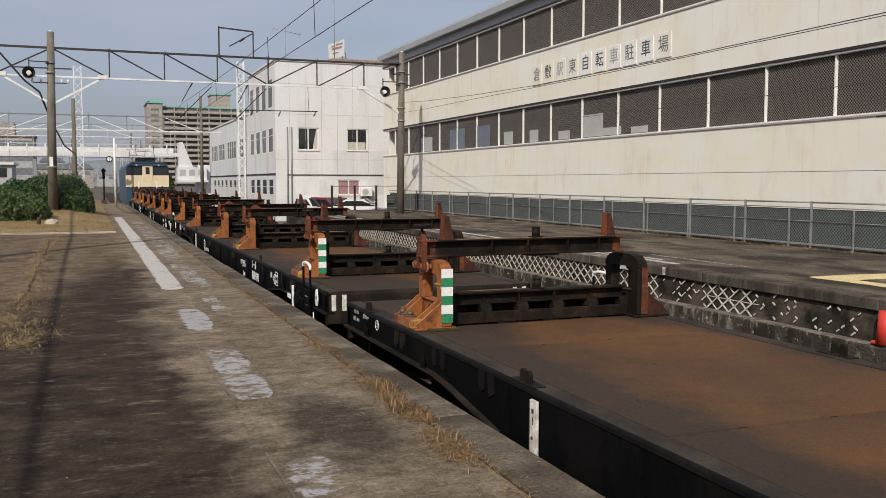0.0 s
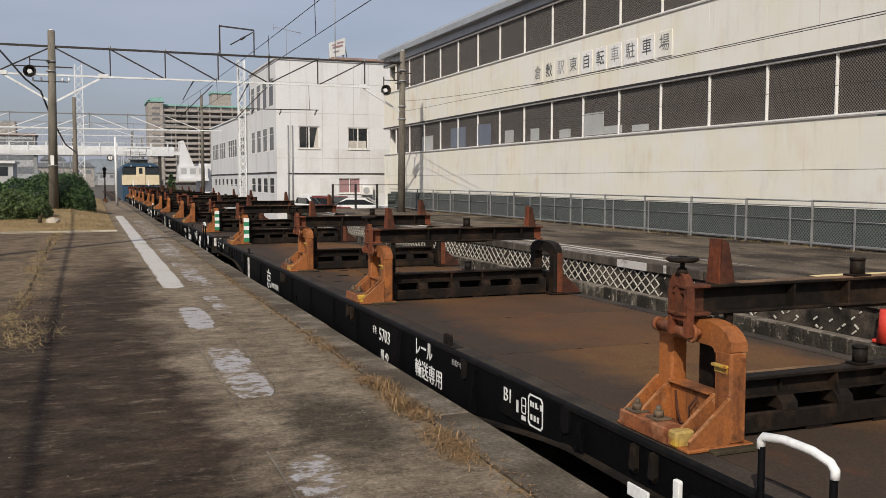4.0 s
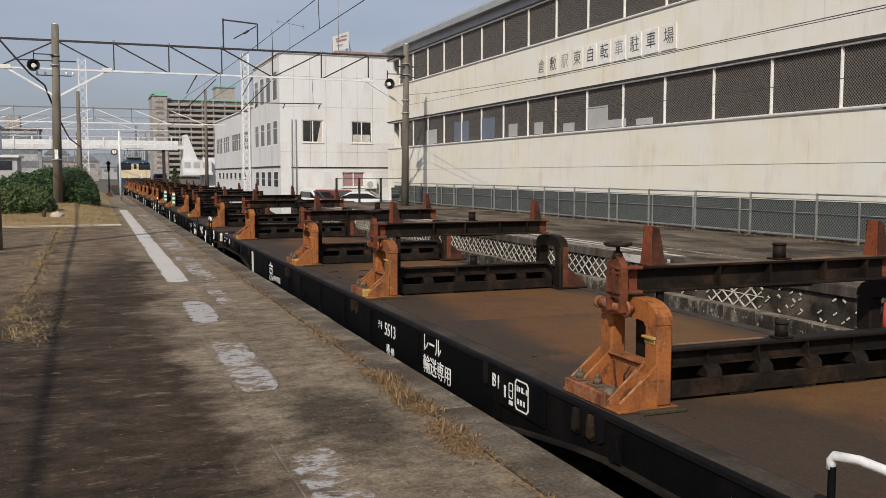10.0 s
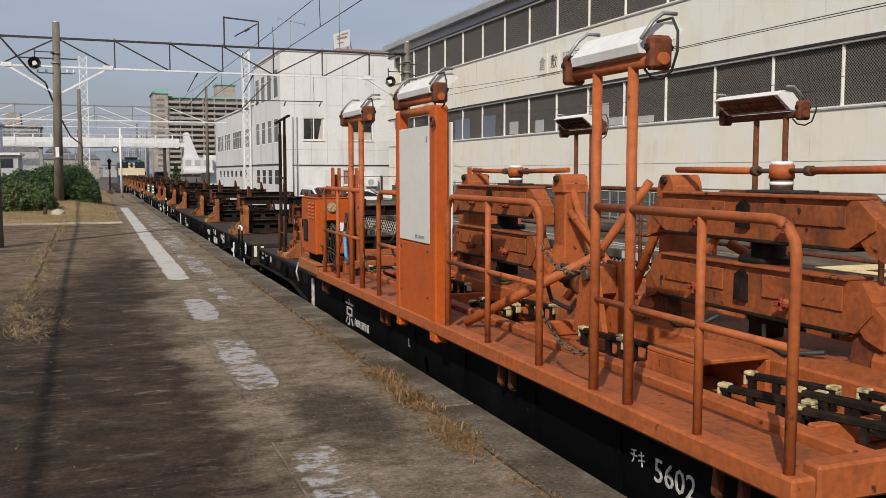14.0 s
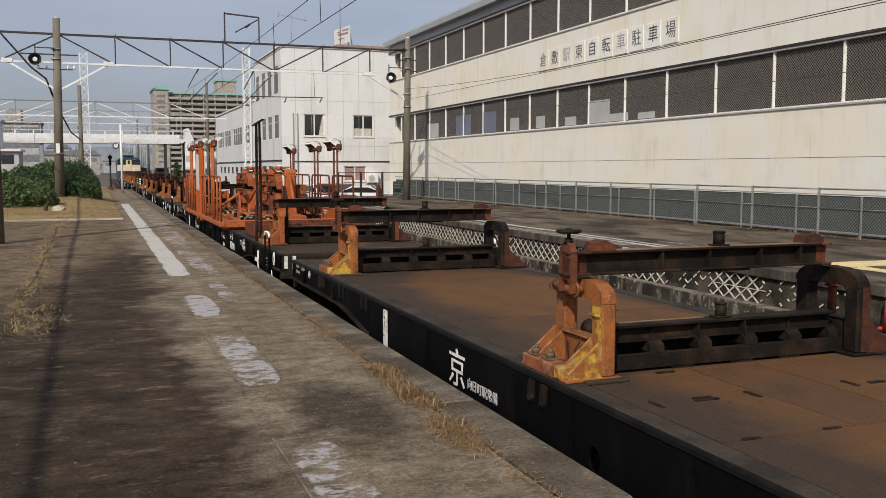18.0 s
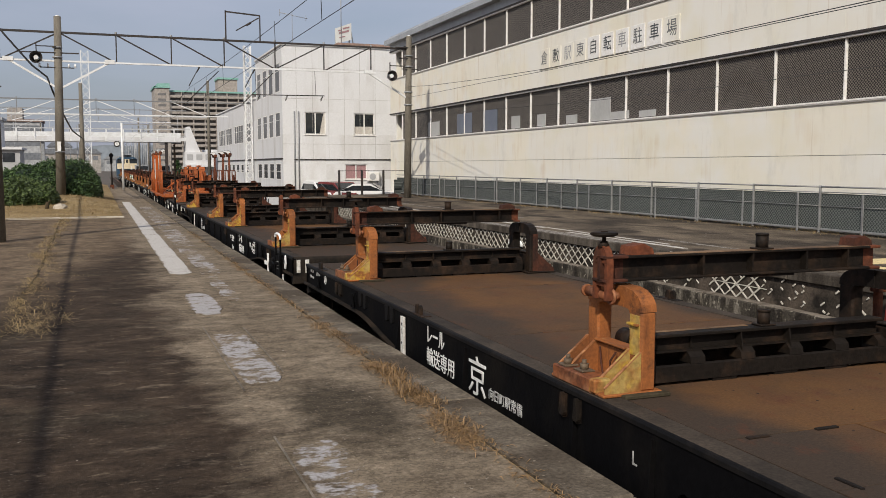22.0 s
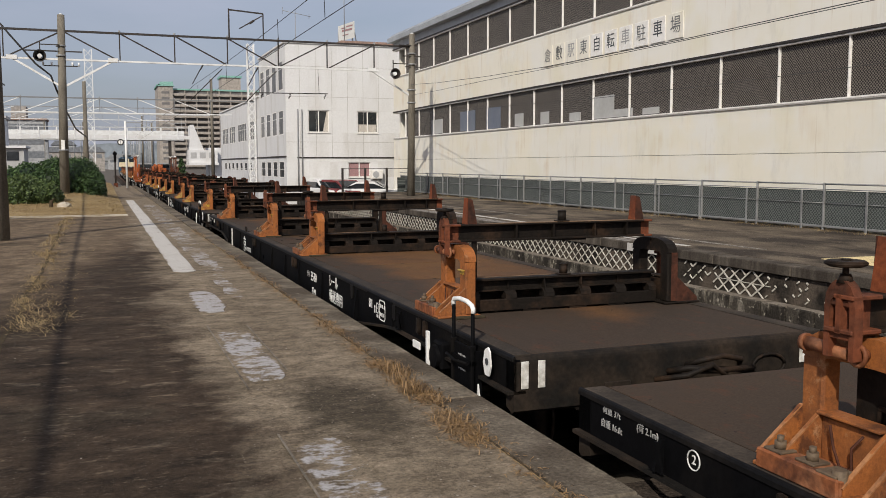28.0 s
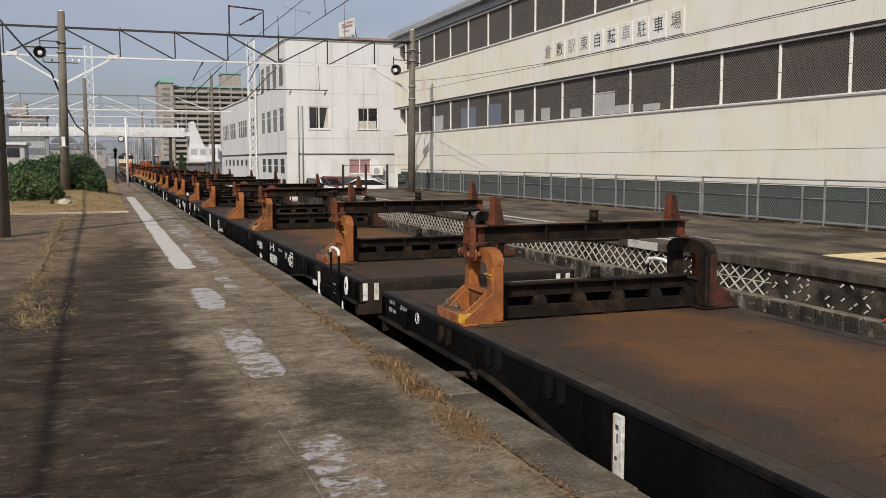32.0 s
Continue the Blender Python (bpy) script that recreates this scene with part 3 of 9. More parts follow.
class Build:
    """Collects vertices and faces of one mesh."""

    def __init__(self):
        self.v, self.f, self.soft = [], [], set()

    def add(self, vs, fs):
        k = len(self.v)
        self.v += [tuple(p) for p in vs]
        self.f += [tuple(i + k for i in q) for q in fs]
        return self

    def lift(self, dz):
        self.v = [(x, y, z + dz) for x, y, z in self.v]
        return self

    def box(self, x0, x1, y0, y1, z0, z1, c=0.0):
        """A box, with chamfered edges when c is given."""
        if c <= 0:
            vs = [(x, y, z) for z in (z0, z1) for y in (y0, y1) for x in (x0, x1)]
            return self.add(vs, [(0, 2, 3, 1), (4, 5, 7, 6), (0, 1, 5, 4), (2, 6, 7, 3), (0, 4, 6, 2), (1, 3, 7, 5)])
        c = min(c, (x1 - x0) * 0.4, (y1 - y0) * 0.4, (z1 - z0) * 0.4)
        bm = bmesh.new()
        vs = [bm.verts.new((x, y, z)) for z in (z0, z1) for y in (y0, y1) for x in (x0, x1)]
        for q in [(0, 2, 3, 1), (4, 5, 7, 6), (0, 1, 5, 4), (2, 6, 7, 3), (0, 4, 6, 2), (1, 3, 7, 5)]:
            bm.faces.new([vs[i] for i in q])
        bmesh.ops.bevel(bm, geom=bm.edges[:], offset=c, segments=1, affect="EDGES")
        bm.verts.index_update()
        self.add([v.co[:] for v in bm.verts], [[v.index for v in f.verts] for f in bm.faces])
        bm.free()
        return self

    def prism(self, poly, axis, a, b):
        """A polygon in the plane across axis, from a to b. For x: (y, z); y: (x, z); z: (x, y)."""
        def put(p, w):
            return {"x": (w, p[0], p[1]), "y": (p[0], w, p[1]), "z": (p[0], p[1], w)}[axis]
        n = len(poly)
        vs = [put(p, a) for p in poly] + [put(p, b) for p in poly]
        return self.add(vs, [tuple(range(n)), tuple(range(2 * n - 1, n - 1, -1))] + [(i, i + n, (i + 1) % n + n, (i + 1) % n) for i in range(n)])

    def tube(self, p, q, r, n=8, r2=None, caps=True):
        p, q = Vector(p), Vector(q)
        d = (q - p).normalized()
        s = d.orthogonal().normalized()
        t = d.cross(s)
        r2 = r if r2 is None else r2
        vs = [p + (s * math.cos(a) + t * math.sin(a)) * r for a in [2 * math.pi * i / n for i in range(n)]]
        vs += [q + (s * math.cos(a) + t * math.sin(a)) * r2 for a in [2 * math.pi * i / n for i in range(n)]]
        fs = [(i, (i + 1) % n, (i + 1) % n + n, i + n) for i in range(n)]
        self.soft.update(range(len(self.f), len(self.f) + n))
        if caps:
            fs += [tuple(range(n - 1, -1, -1)), tuple(range(n, 2 * n))]
        return self.add(vs, fs)

    def pipe(self, pts, r, n=7):
        """A bent pipe through points, joined at the bends."""
        pts = [Vector(p) for p in pts]
        rings = []
        side = None
        for i, p in enumerate(pts):
            d = (pts[min(i + 1, len(pts) - 1)] - pts[max(i - 1, 0)]).normalized()
            side = d.orthogonal().normalized() if side is None else (side - d * side.dot(d)).normalized()
            t = d.cross(side)
            rings.append([p + (side * math.cos(a) + t * math.sin(a)) * r for a in [2 * math.pi * k / n for k in range(n)]])
        vs = [v for ring in rings for v in ring]
        fs = [(i * n + k, i * n + (k + 1) % n, (i + 1) * n + (k + 1) % n, (i + 1) * n + k) for i in range(len(pts) - 1) for k in range(n)]
        self.soft.update(range(len(self.f), len(self.f) + len(fs)))
        fs += [tuple(range(n - 1, -1, -1)), tuple(range((len(pts) - 1) * n, len(pts) * n))]
        return self.add(vs, fs)

    def beam(self, p, q, w, h):
        """A square bar from p to q, w wide and h high."""
        p, q = Vector(p), Vector(q)
        d = (q - p).normalized()
        up = Vector((0, 0, 1)) if abs(d.z) < 0.95 else Vector((0, 1, 0))
        s = d.cross(up).normalized() * (w / 2)
        t = s.cross(d).normalized() * (h / 2)
        vs = [e + a * s + b * t for e in (p, q) for a, b in ((-1, -1), (1, -1), (1, 1), (-1, 1))]
        return self.add(vs, [(0, 3, 2, 1), (4, 5, 6, 7), (0, 1, 5, 4), (1, 2, 6, 5), (2, 3, 7, 6), (3, 0, 4, 7)])

    def mesh(self, name, material):
        me = bpy.data.meshes.new(name)
        me.from_pydata(self.v, [], self.f)
        me.materials.append(material)
        bm = bmesh.new()
        bm.from_mesh(me)
        bmesh.ops.recalc_face_normals(bm, faces=bm.faces[:])
        if self.soft:
            for i, face in enumerate(bm.faces):
                face.smooth = i in self.soft
        bm.to_mesh(me)
        bm.free()
        return me


def B():
    return Build()


def part(name, b, material, parent=None, label="", at=None):
    """One mesh object, under a thing or a part."""
    me = b if isinstance(b, bpy.types.Mesh) else b.mesh(name, material)
    ob = new(name, me)
    if parent is not None:
        ob.parent = parent
    if at is not None:
        ob.matrix_local = at if isinstance(at, Matrix) else Matrix.Translation(at)
    if label:
        tagged(ob, label)
    return ob


def thing(name, label, category, at=(0, 0, 0), group="", kind=""):
    ob = new(name)
    ob.empty_display_size = 0.2
    ob.location = at
    return tagged(ob, label, category, group, kind)


def solid(name, b, material, label, category="", group="", kind=""):
    return tagged(part(name, b, material), label, category, group, kind)


def words(text, size, material, name="lettering", depth=0.002):
    """A mesh of the built-in font's letters, upright in the xz plane, facing -y, centred on its middle."""
    cu = bpy.data.curves.new(name, "FONT")
    cu.body, cu.size, cu.extrude, cu.resolution_u = text, size, depth, 2
    cu.align_x, cu.align_y = "CENTER", "CENTER"
    ob = bpy.data.objects.new(name, cu)
    scene.collection.objects.link(ob)
    bpy.context.view_layer.update()
    me = bpy.data.meshes.new_from_object(ob.evaluated_get(bpy.context.evaluated_depsgraph_get()))
    bpy.data.objects.remove(ob)
    me.materials.clear()
    me.materials.append(material)
    me.transform(pose(0, 0, 0, 90, 0, 0))
    return me


SIDE = pose(0, 0, 0, 0, 0, -90)  # turns lettering to face -x

# far-off colours with the distance haze already mixed in
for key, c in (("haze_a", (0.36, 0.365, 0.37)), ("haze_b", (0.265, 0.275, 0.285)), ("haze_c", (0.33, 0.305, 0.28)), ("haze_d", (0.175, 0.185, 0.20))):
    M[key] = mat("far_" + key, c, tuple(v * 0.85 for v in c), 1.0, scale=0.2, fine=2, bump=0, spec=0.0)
M["ink_half"] = mat("half_faded_lettering", (0.14, 0.145, 0.15), rough=0.6, bump=0)
M["ink_faded"] = mat("faded_lettering", (0.34, 0.34, 0.34), rough=0.6, bump=0)
M["white_dirty"] = mat("dirty_white_marking", (0.68, 0.67, 0.63), (0.38, 0.35, 0.30), 0.6, scale=14, fine=40, fine_amount=0.12, bump=0.05, amount=0.9)
M["glass_matte"] = mat("dusty_dark_glass", (0.035, 0.036, 0.038), (0.07, 0.07, 0.07), 0.5, scale=1, fine=3, bump=0, spec=0.15)
# glass_grey: the sky's reflection is put into the pane colour
M["glass_grey"] = mat("dusty_grey_glass", (0.115, 0.118, 0.122), (0.24, 0.24, 0.235), 0.45, scale=0.5, fine=3, bump=0, spec=0.2, stretch=(1, 1, 0.3))
M["iron_bar"] = mat("weathered_grey_green_bar", (0.085, 0.085, 0.062), (0.032, 0.028, 0.022), 0.8, scale=5, fine=30, amount=0.9, stretch=(1, 0.4, 1), spec=0.15)
M["valve_red"] = mat("worn_red_grip", (0.30, 0.040, 0.022), (0.16, 0.030, 0.018), 0.6, scale=12, fine=40)
# dusty steel with the sunlight on the beam tops put into its colour
M["dusty_top"] = mat("dusty_worn_steel", (0.205, 0.125, 0.068), (0.075, 0.048, 0.031), 0.75, scale=5, fine=30, amount=0.95, stretch=(0.5, 1, 1), lo=0.45, hi=0.62, spec=0.2)
M["hose_black"] = mat("dusty_black_hose", (0.016, 0.013, 0.011), (0.055, 0.040, 0.028), 0.7, scale=12, fine=40, amount=0.9, spec=0.2)
M["dial_face"] = mat("yellowed_dial", (0.40, 0.32, 0.17), (0.30, 0.23, 0.12), 0.5, scale=20, fine=60, bump=0)
M["orange_pale"] = mat("faded_orange_paint", (0.335, 0.120, 0.038), (0.20, 0.066, 0.024), 0.65, scale=3.5, fine=35, amount=0.9, bump=0.12, fine_amount=0.16, lo=0.42, hi=0.72, spec=0.25, speck=(0.11, 0.05, 0.025), speck_scale=18, speck_at=0.68)
M["letters_soft"] = mat("greyed_lettering", (0.52, 0.52, 0.505), (0.30, 0.295, 0.285), 0.6, scale=16, fine=60, fine_amount=0.15, bump=0, amount=0.8)
M["letters_dim"] = mat("worn_lettering", (0.36, 0.36, 0.35), (0.16, 0.155, 0.15), 0.6, scale=20, fine=60, fine_amount=0.2, bump=0, amount=0.9)
M["nut_steel"] = mat("dusty_nut_steel", (0.125, 0.088, 0.055), (0.055, 0.038, 0.026), 0.7, 0.1, scale=12, fine=40)

# ---- ground, platforms and track ----
solid("car_park", B().box(9.3, 30, 47.7, 54.1, -1.02, -0.85), M["far_ground"], "worn grey car park surface beside the buildings", "car park", kind="structure")
solid("ground", B().box(-900, 900, -60, 2500, -1.6, -1.02), M["far_ground"], "brown-grey ground reaching the horizon", "ground", kind="structure")
solid("track_bed", B().box(2.2, 9.62, -40, 220, -1.02, -0.99), M["ballast"], "dark rusty ballast of the two tracks", "track bed", kind="structure")
for x in (TRACK0 := 3.685, 6.95):
    tk = thing("track", "rusty rails on concrete sleepers in dark ballast", "railway track", (0, 0, -1.0), kind="structure")
    for s in (-1, 1):
        xr = x + s * 0.5685
        part("rail", B().box(xr - 0.033, xr + 0.033, -40, 220, 0.11, 0.15).box(xr - 0.009, xr + 0.009, -40, 220, 0.02, 0.11).box(xr - 0.06, xr + 0.06, -40, 220, 0.0, 0.02), M["steel_rust"], tk)
    sl = B()
    for i in range(140):
        sl.box(x - 1.0, x + 1.0, -12 + i * 0.62, -11.8 + i * 0.62, -0.06, 0.012)
    tagged(part("sleepers", sl, M["sleeper"], tk), kind="stuff")

pl = thing("platform", "weathered dark asphalt platform with a worn concrete edge", "platform", kind="structure")
part("asphalt", B().box(-14, 0.8648, -12, 28.5, -1.02, 0.0).box(0.66, 0.8648, 28.5, 70, -1.02, 0.0), M["platform"], pl, "dark patched asphalt")
part("walkway", B().box(1.2302, 1.94, -12, 70, -1.02, -0.003), M["walkway"], pl, "lighter worn concrete strip")
part("edge_wall", B().box(2.0, 2.24, -12, 70, -1.02, -0.16), M["old_wall"], pl)
part("joint", B().box(1.94, 1.98, -12, 70, -1.02, -0.03), M["soil"], pl, "soil-filled joint")
rnd = random.Random(3)
for i in range(30):
    y = -6 + i * 1.9
    part("coping_stone", B().box(1.98, 2.285 + rnd.uniform(-0.006, 0.006), y + 0.006, y + 1.894, -0.17, rnd.uniform(-0.006, 0.004), 0.012), M["coping"], pl)
part("coping_stone", B().box(1.98, 2.285, 51, 70, -0.17, 0.0, 0.012), M["coping"], pl)
y = -6.0
i = 0
while y < 66:
    n = 0.6 if y < 40 else 26
    part("drain_cover", B().box(0.865, 1.23, y + 0.001, y + n - 0.001, -0.10, -0.004 + rnd.uniform(-0.001, 0.001), 0.001), M["drain"], pl)
    y += n


def ragged(x0, x1, y0, y1, z0, z1, seed, rough=0.05):
    """A flat patch with an uneven outline."""
    r = random.Random(seed)
    pts = []
    n = max(3, int((y1 - y0) / 0.25))
    for i in range(n + 1):
        pts.append((x0 + r.uniform(0, rough), y0 + (y1 - y0) * i / n))
    pts += [(x0 + (x1 - x0) * f, y1 + r.uniform(-2, 1) * rough) for f in (0.3, 0.6, 0.85)]
    for i in range(n + 1):
        pts.append((x1 - r.uniform(0, rough), y1 - (y1 - y0) * i / n))
    pts += [(x0 + (x1 - x0) * f, y0 + r.uniform(-1, 2) * rough) for f in (0.8, 0.5, 0.2)]
    return B().prism(pts, "z", z0, z1)


def blot(cx, cy, rx, ry, seed, rough=0.18, power=2.6):
    """A flat blot of paint with rounded ends and a frayed edge."""
    pts = []
    n = max(18, int(ry * 16))
    for i in range(n):
        a = 2 * math.pi * i / n
        c, q = math.cos(a), math.sin(a)
        f = 1 + rough * noise.noise((c * 1.7 + seed * 3.1, q * (1.2 + ry * 1.5), seed)) + 0.5 * rough * noise.noise((c * 6 + seed, q * (4 + ry * 5), seed * 2.0))
        pts.append((cx + rx * f * math.copysign(abs(c) ** (2 / power), c), cy + ry * (1 + (f - 1) * rx / ry * 1.5) * math.copysign(abs(q) ** (2 / power), q)))
    return B().prism(pts, "z", -0.006, 0.003)


for i, (cx, cy, rx, ry, m, r, pw) in enumerate(((1.055, 3.7, 0.17, 1.12, "paint_faint", 0.15, 5), (1.05, 7.33, 0.165, 1.0, "paint_worn", 0.15, 6), (1.035, 10.28, 0.165, 0.83, "paint_mid", 0.3, 3.0))):
    part("paint_strip", blot(cx, cy, rx, ry, i + 3, r, pw), M[m], pl, "worn white paint on the drain covers")
side = [(13.4 + 0.35 * k) for k in range(80)]
left = [(0.895 + 0.02 * noise.noise((y * 0.9, 1, 0)) + 0.012 * noise.noise((y * 3.1, 2, 0)), y) for y in side]
right = [(1.215 + 0.025 * noise.noise((y * 0.8, 5, 0)) + 0.012 * noise.noise((y * 3.3, 6, 0)), y) for y in side[::-1]]
part("paint_strip", B().prism(left + right + [(1.17, 13.27), (1.08, 13.2), (0.99, 13.24)], "z", -0.003, 0.003), M["paint_long"], pl, "long white painted strip on the drain covers")
for i, (y0, y1, x0, x1) in enumerate(((10.3, 12.9, 1.30, 1.52), (13.0, 17.6, 1.30, 1.64), (17.7, 25.0, 1.32, 1.74), (25.1, 36.0, 1.36, 1.80))):
    part("paint_scrap", ragged(x0, x1, y0, y1, -0.006, 0.0015, i + 40, 0.06), M["paint_scrap"], pl, "scattered remains of white paint")
for x, y0, y1 in ((0.880, 6.1, 8.7), (1.236, 6.6, 8.6), (0.880, 2.6, 5.0)):
    part("drain_frame", B().box(x - 0.005, x + 0.005, y0, y1, -0.003, 0.0045), M["ledge_top"], pl, "worn steel drain frame")
ck = B()
pts = [(-0.86 + 0.05 * noise.noise((y * 0.55, 0, 1)) + 0.03 * noise.noise((y * 2.3, 0, 4)) - 0.012 * max(0, y - 14), y) for y in [8.0 + 0.3 * k for k in range(69)]]
for (xa, ya), (xb, yb) in zip(pts, pts[1:]):
    w = 0.02 + 0.018 * noise.noise((ya * 1.1, 3, 0))
    ck.prism([(xa - w, ya), (xa + w, ya), (xb + w, yb), (xb - w, yb)], "z", -0.006, 0.003)
part("crack", ck, M["dark_soil"], pl, "earth-filled crack in the asphalt")

soil = B()
nx, ny = 30, 44
for j in range(ny + 1):
    for i in range(nx + 1):
        x, y = -14 + 14.66 * i / nx, 28.6 + 50 * j / ny
        edge = min(1, (0.66 - x) / 1.6, (y - 28.6) / 11.0)
        soil.v.append((x, y, 0.02 + 0.31 * max(0, edge) + 0.05 * noise.noise((x * 0.7, y * 0.7, 0)) * max(0, edge)))
soil.f = [(j * (nx + 1) + i, j * (nx + 1) + i + 1, (j + 1) * (nx + 1) + i + 1, (j + 1) * (nx + 1) + i) for j in range(ny) for i in range(nx)]
solid("planting_bed", soil, M["soil"], "raised bed of dry soil and yellowed grass", "soil bed", kind="structure")
solid("kerb", B().box(-14, 0.68, 28.42, 28.62, -0.5, 0.05, 0.02), M["stone"], "pale concrete kerb in front of the soil bed", "kerb", kind="structure")

fp = thing("far_platform", "disused dark platform with an old stone wall", "platform", kind="structure")
part("asphalt", B().box(9.92, 80, -12, 47.6, -1.02, -0.002), M["far_platform"], fp, "dark patched asphalt")
part("stone_wall", B().box(9.62, 9.92, -12, 47.6, -1.02, -0.17), M["old_wall"], fp, "dark stained stone wall")
rnd = random.Random(9)
for i in range(28):
    y = -4 + i * 1.84
    part("edge_slab", B().box(9.56 + rnd.uniform(-0.006, 0.006), 9.92, y + 0.004, y + 1.836, -0.172, rnd.uniform(-0.008, 0.002), 0.014), M["slab_edge"], fp, "streaked concrete edge slab" if i == 0 else "")
part("ledge", B().box(9.47, 9.63, -12, 47.6, -1.02, -0.63), M["stone_course"], fp)
y = 1.0
while y < 40:
    n = rnd.uniform(0.5, 0.85)
    part("wall_stone", B().box(9.43 + rnd.uniform(-0.008, 0.008), 9.50, y + 0.006, y + n - 0.006, -1.0, -0.60 + rnd.uniform(-0.012, 0.008), 0.016), M["stone_course"], fp)
    part("ledge_slab", B().box(9.452 + rnd.uniform(-0.006, 0.012), 9.625, y + 0.003, y + n - 0.003, -0.628, -0.592 + rnd.uniform(-0.006, 0.006), 0.008), M["ledge_top"], fp)
    y += n
lat = B()
for tier in (0, 1):
    z0 = -0.595 + 0.212 * tier
    lat.beam((9.612, 11.2, z0 + 0.212), (9.612, 12.5, z0 + 0.212), 0.012, 0.012) if tier == 0 else None
    for i in range(112):
        y = 8.55 + i * 0.28
        if y < 11.2 or 13.05 < y < 13.75:
            keep, most = 0.42, 0.52
        elif 12.35 < y < 13.05:
            keep, most = 0.75, 0.8
        else:
            keep, most = 0.97, 1.0
        for s in (-1, 1):
            for f in (0.0, 0.5):
                if rnd.random() > keep:
                    continue
                g0 = f + (0.5 * rnd.uniform(0, 1 - most) if most < 1 else 0)
                g1 = g0 + 0.5 * most * (rnd.uniform(0.5, 1) if most < 1 else 1)
                ya, yb = y + 0.28 * (g0 if s > 0 else 1 - g0), y + 0.28 * (g1 if s > 0 else 1 - g1)
                lat.beam((9.606 + s * 0.004, ya, z0 + 0.212 * g0), (9.606 + s * 0.004, yb, z0 + 0.212 * g1), 0.012, 0.022 + rnd.uniform(-0.004, 0.006))
tagged(part("lattice", lat, M["lattice"], fp, "flaking white diamond lattice along the wall"), kind="stuff")
for x0, x1, y0, y1, m in ((10.66, 13.5, 10.66, 11.32, "yellow_mark"), (10.68, 11.05, 7.6, 10.66, "yellow_mark"), (10.05, 10.20, 14.0, 18.5, "white_strip"), (10.25, 10.42, 20, 42, "white_strip"), (10.34, 10.46, 14.9, 20.5, "white_strip"), (11.6, 11.75, 24, 44, "white_worn"), (9.60, 9.98, 15.4, 40.0, "white_worn"), (10.85, 11.0, 12.9, 16.0, "white_worn")):
    part("paint_mark", ragged(x0, x1, y0, y1, -0.004, 0.004, int(y0 * 10), 0.04), M[m], fp, "faded yellow paint" if "yellow" in m else "worn white paint")
part("white_face", B().box(9.542, 9.56, 14.2, 15.2, -0.165, -0.012, 0.006), M["white_strip"], fp, "white painted stretch of the slab face")
part("white_face", B().box(9.542, 9.56, 13.58, 13.66, -0.15, -0.004, 0.006), M["white_strip"], fp)
rb = thing("traffic_cone", "red plastic marker standing on the wall ledge", "traffic cone", (9.53, 8.70, -0.59))
part("cone", B().tube((0, 0, 0.02), (0, 0, 0.45), 0.13, 16, 0.10), M["red"], rb)
part("base", B().box(-0.09, 0.09, -0.18, 0.18, 0, 0.05, 0.015), M["red"], rb)

# ---- bicycle parking building ----
FX = 15.8
bp = thing("parking_building", "cream two-storey bicycle parking building with meshed window bands", "building", kind="structure")
Y0, Y1 = -6.0, 50.1
for z0, z1 in ((-1.04, 1.757), (1.771, 2.97), (4.494, 6.39), (7.933, 8.379)):
    ys = [Y0] + [16.135 + 2.2817 * i for i in range(-9, 15)] + [Y1]
    ys = ys if z1 - z0 > 1 else ys[::4] + [Y1]
    for ya, yb in zip(ys, ys[1:]):
        part("wall_panel", B().box(FX, FX + 0.3, ya + 0.001, yb - 0.001, z0, z1, 0.002), M["roof" if z0 > 7 else "facade"], bp, "grey metal fascia" if z0 > 7 else "rain-stained cream painted wall panel")
part("wall", B().box(FX + 0.02, FX + 0.28, Y0, Y1, 1.743, 1.78), M["joint"], bp)
part("wall", B().box(FX + 0.32, FX + 14, Y1 - 0.3, Y1 - 0.1, -0.1, 8.472), M["facade"], bp)
# thin blue-grey sheet painted as the shaded end of the facade
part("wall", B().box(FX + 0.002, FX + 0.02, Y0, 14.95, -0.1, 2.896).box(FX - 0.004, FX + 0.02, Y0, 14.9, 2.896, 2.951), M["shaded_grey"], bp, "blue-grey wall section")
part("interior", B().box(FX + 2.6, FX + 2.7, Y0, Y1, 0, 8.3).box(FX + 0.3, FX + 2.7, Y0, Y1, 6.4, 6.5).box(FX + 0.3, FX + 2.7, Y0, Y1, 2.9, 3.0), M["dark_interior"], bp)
part("roof", B().prism([(FX - 0.3, 8.36), (FX - 0.3, 8.62), (FX + 0.1, 8.9), (FX + 1.5, 9.2), (FX + 14, 9.6), (FX + 14, 8.36)], "y", Y0, Y1 + 0.2), M["roof"], bp, "grey metal roof edge")
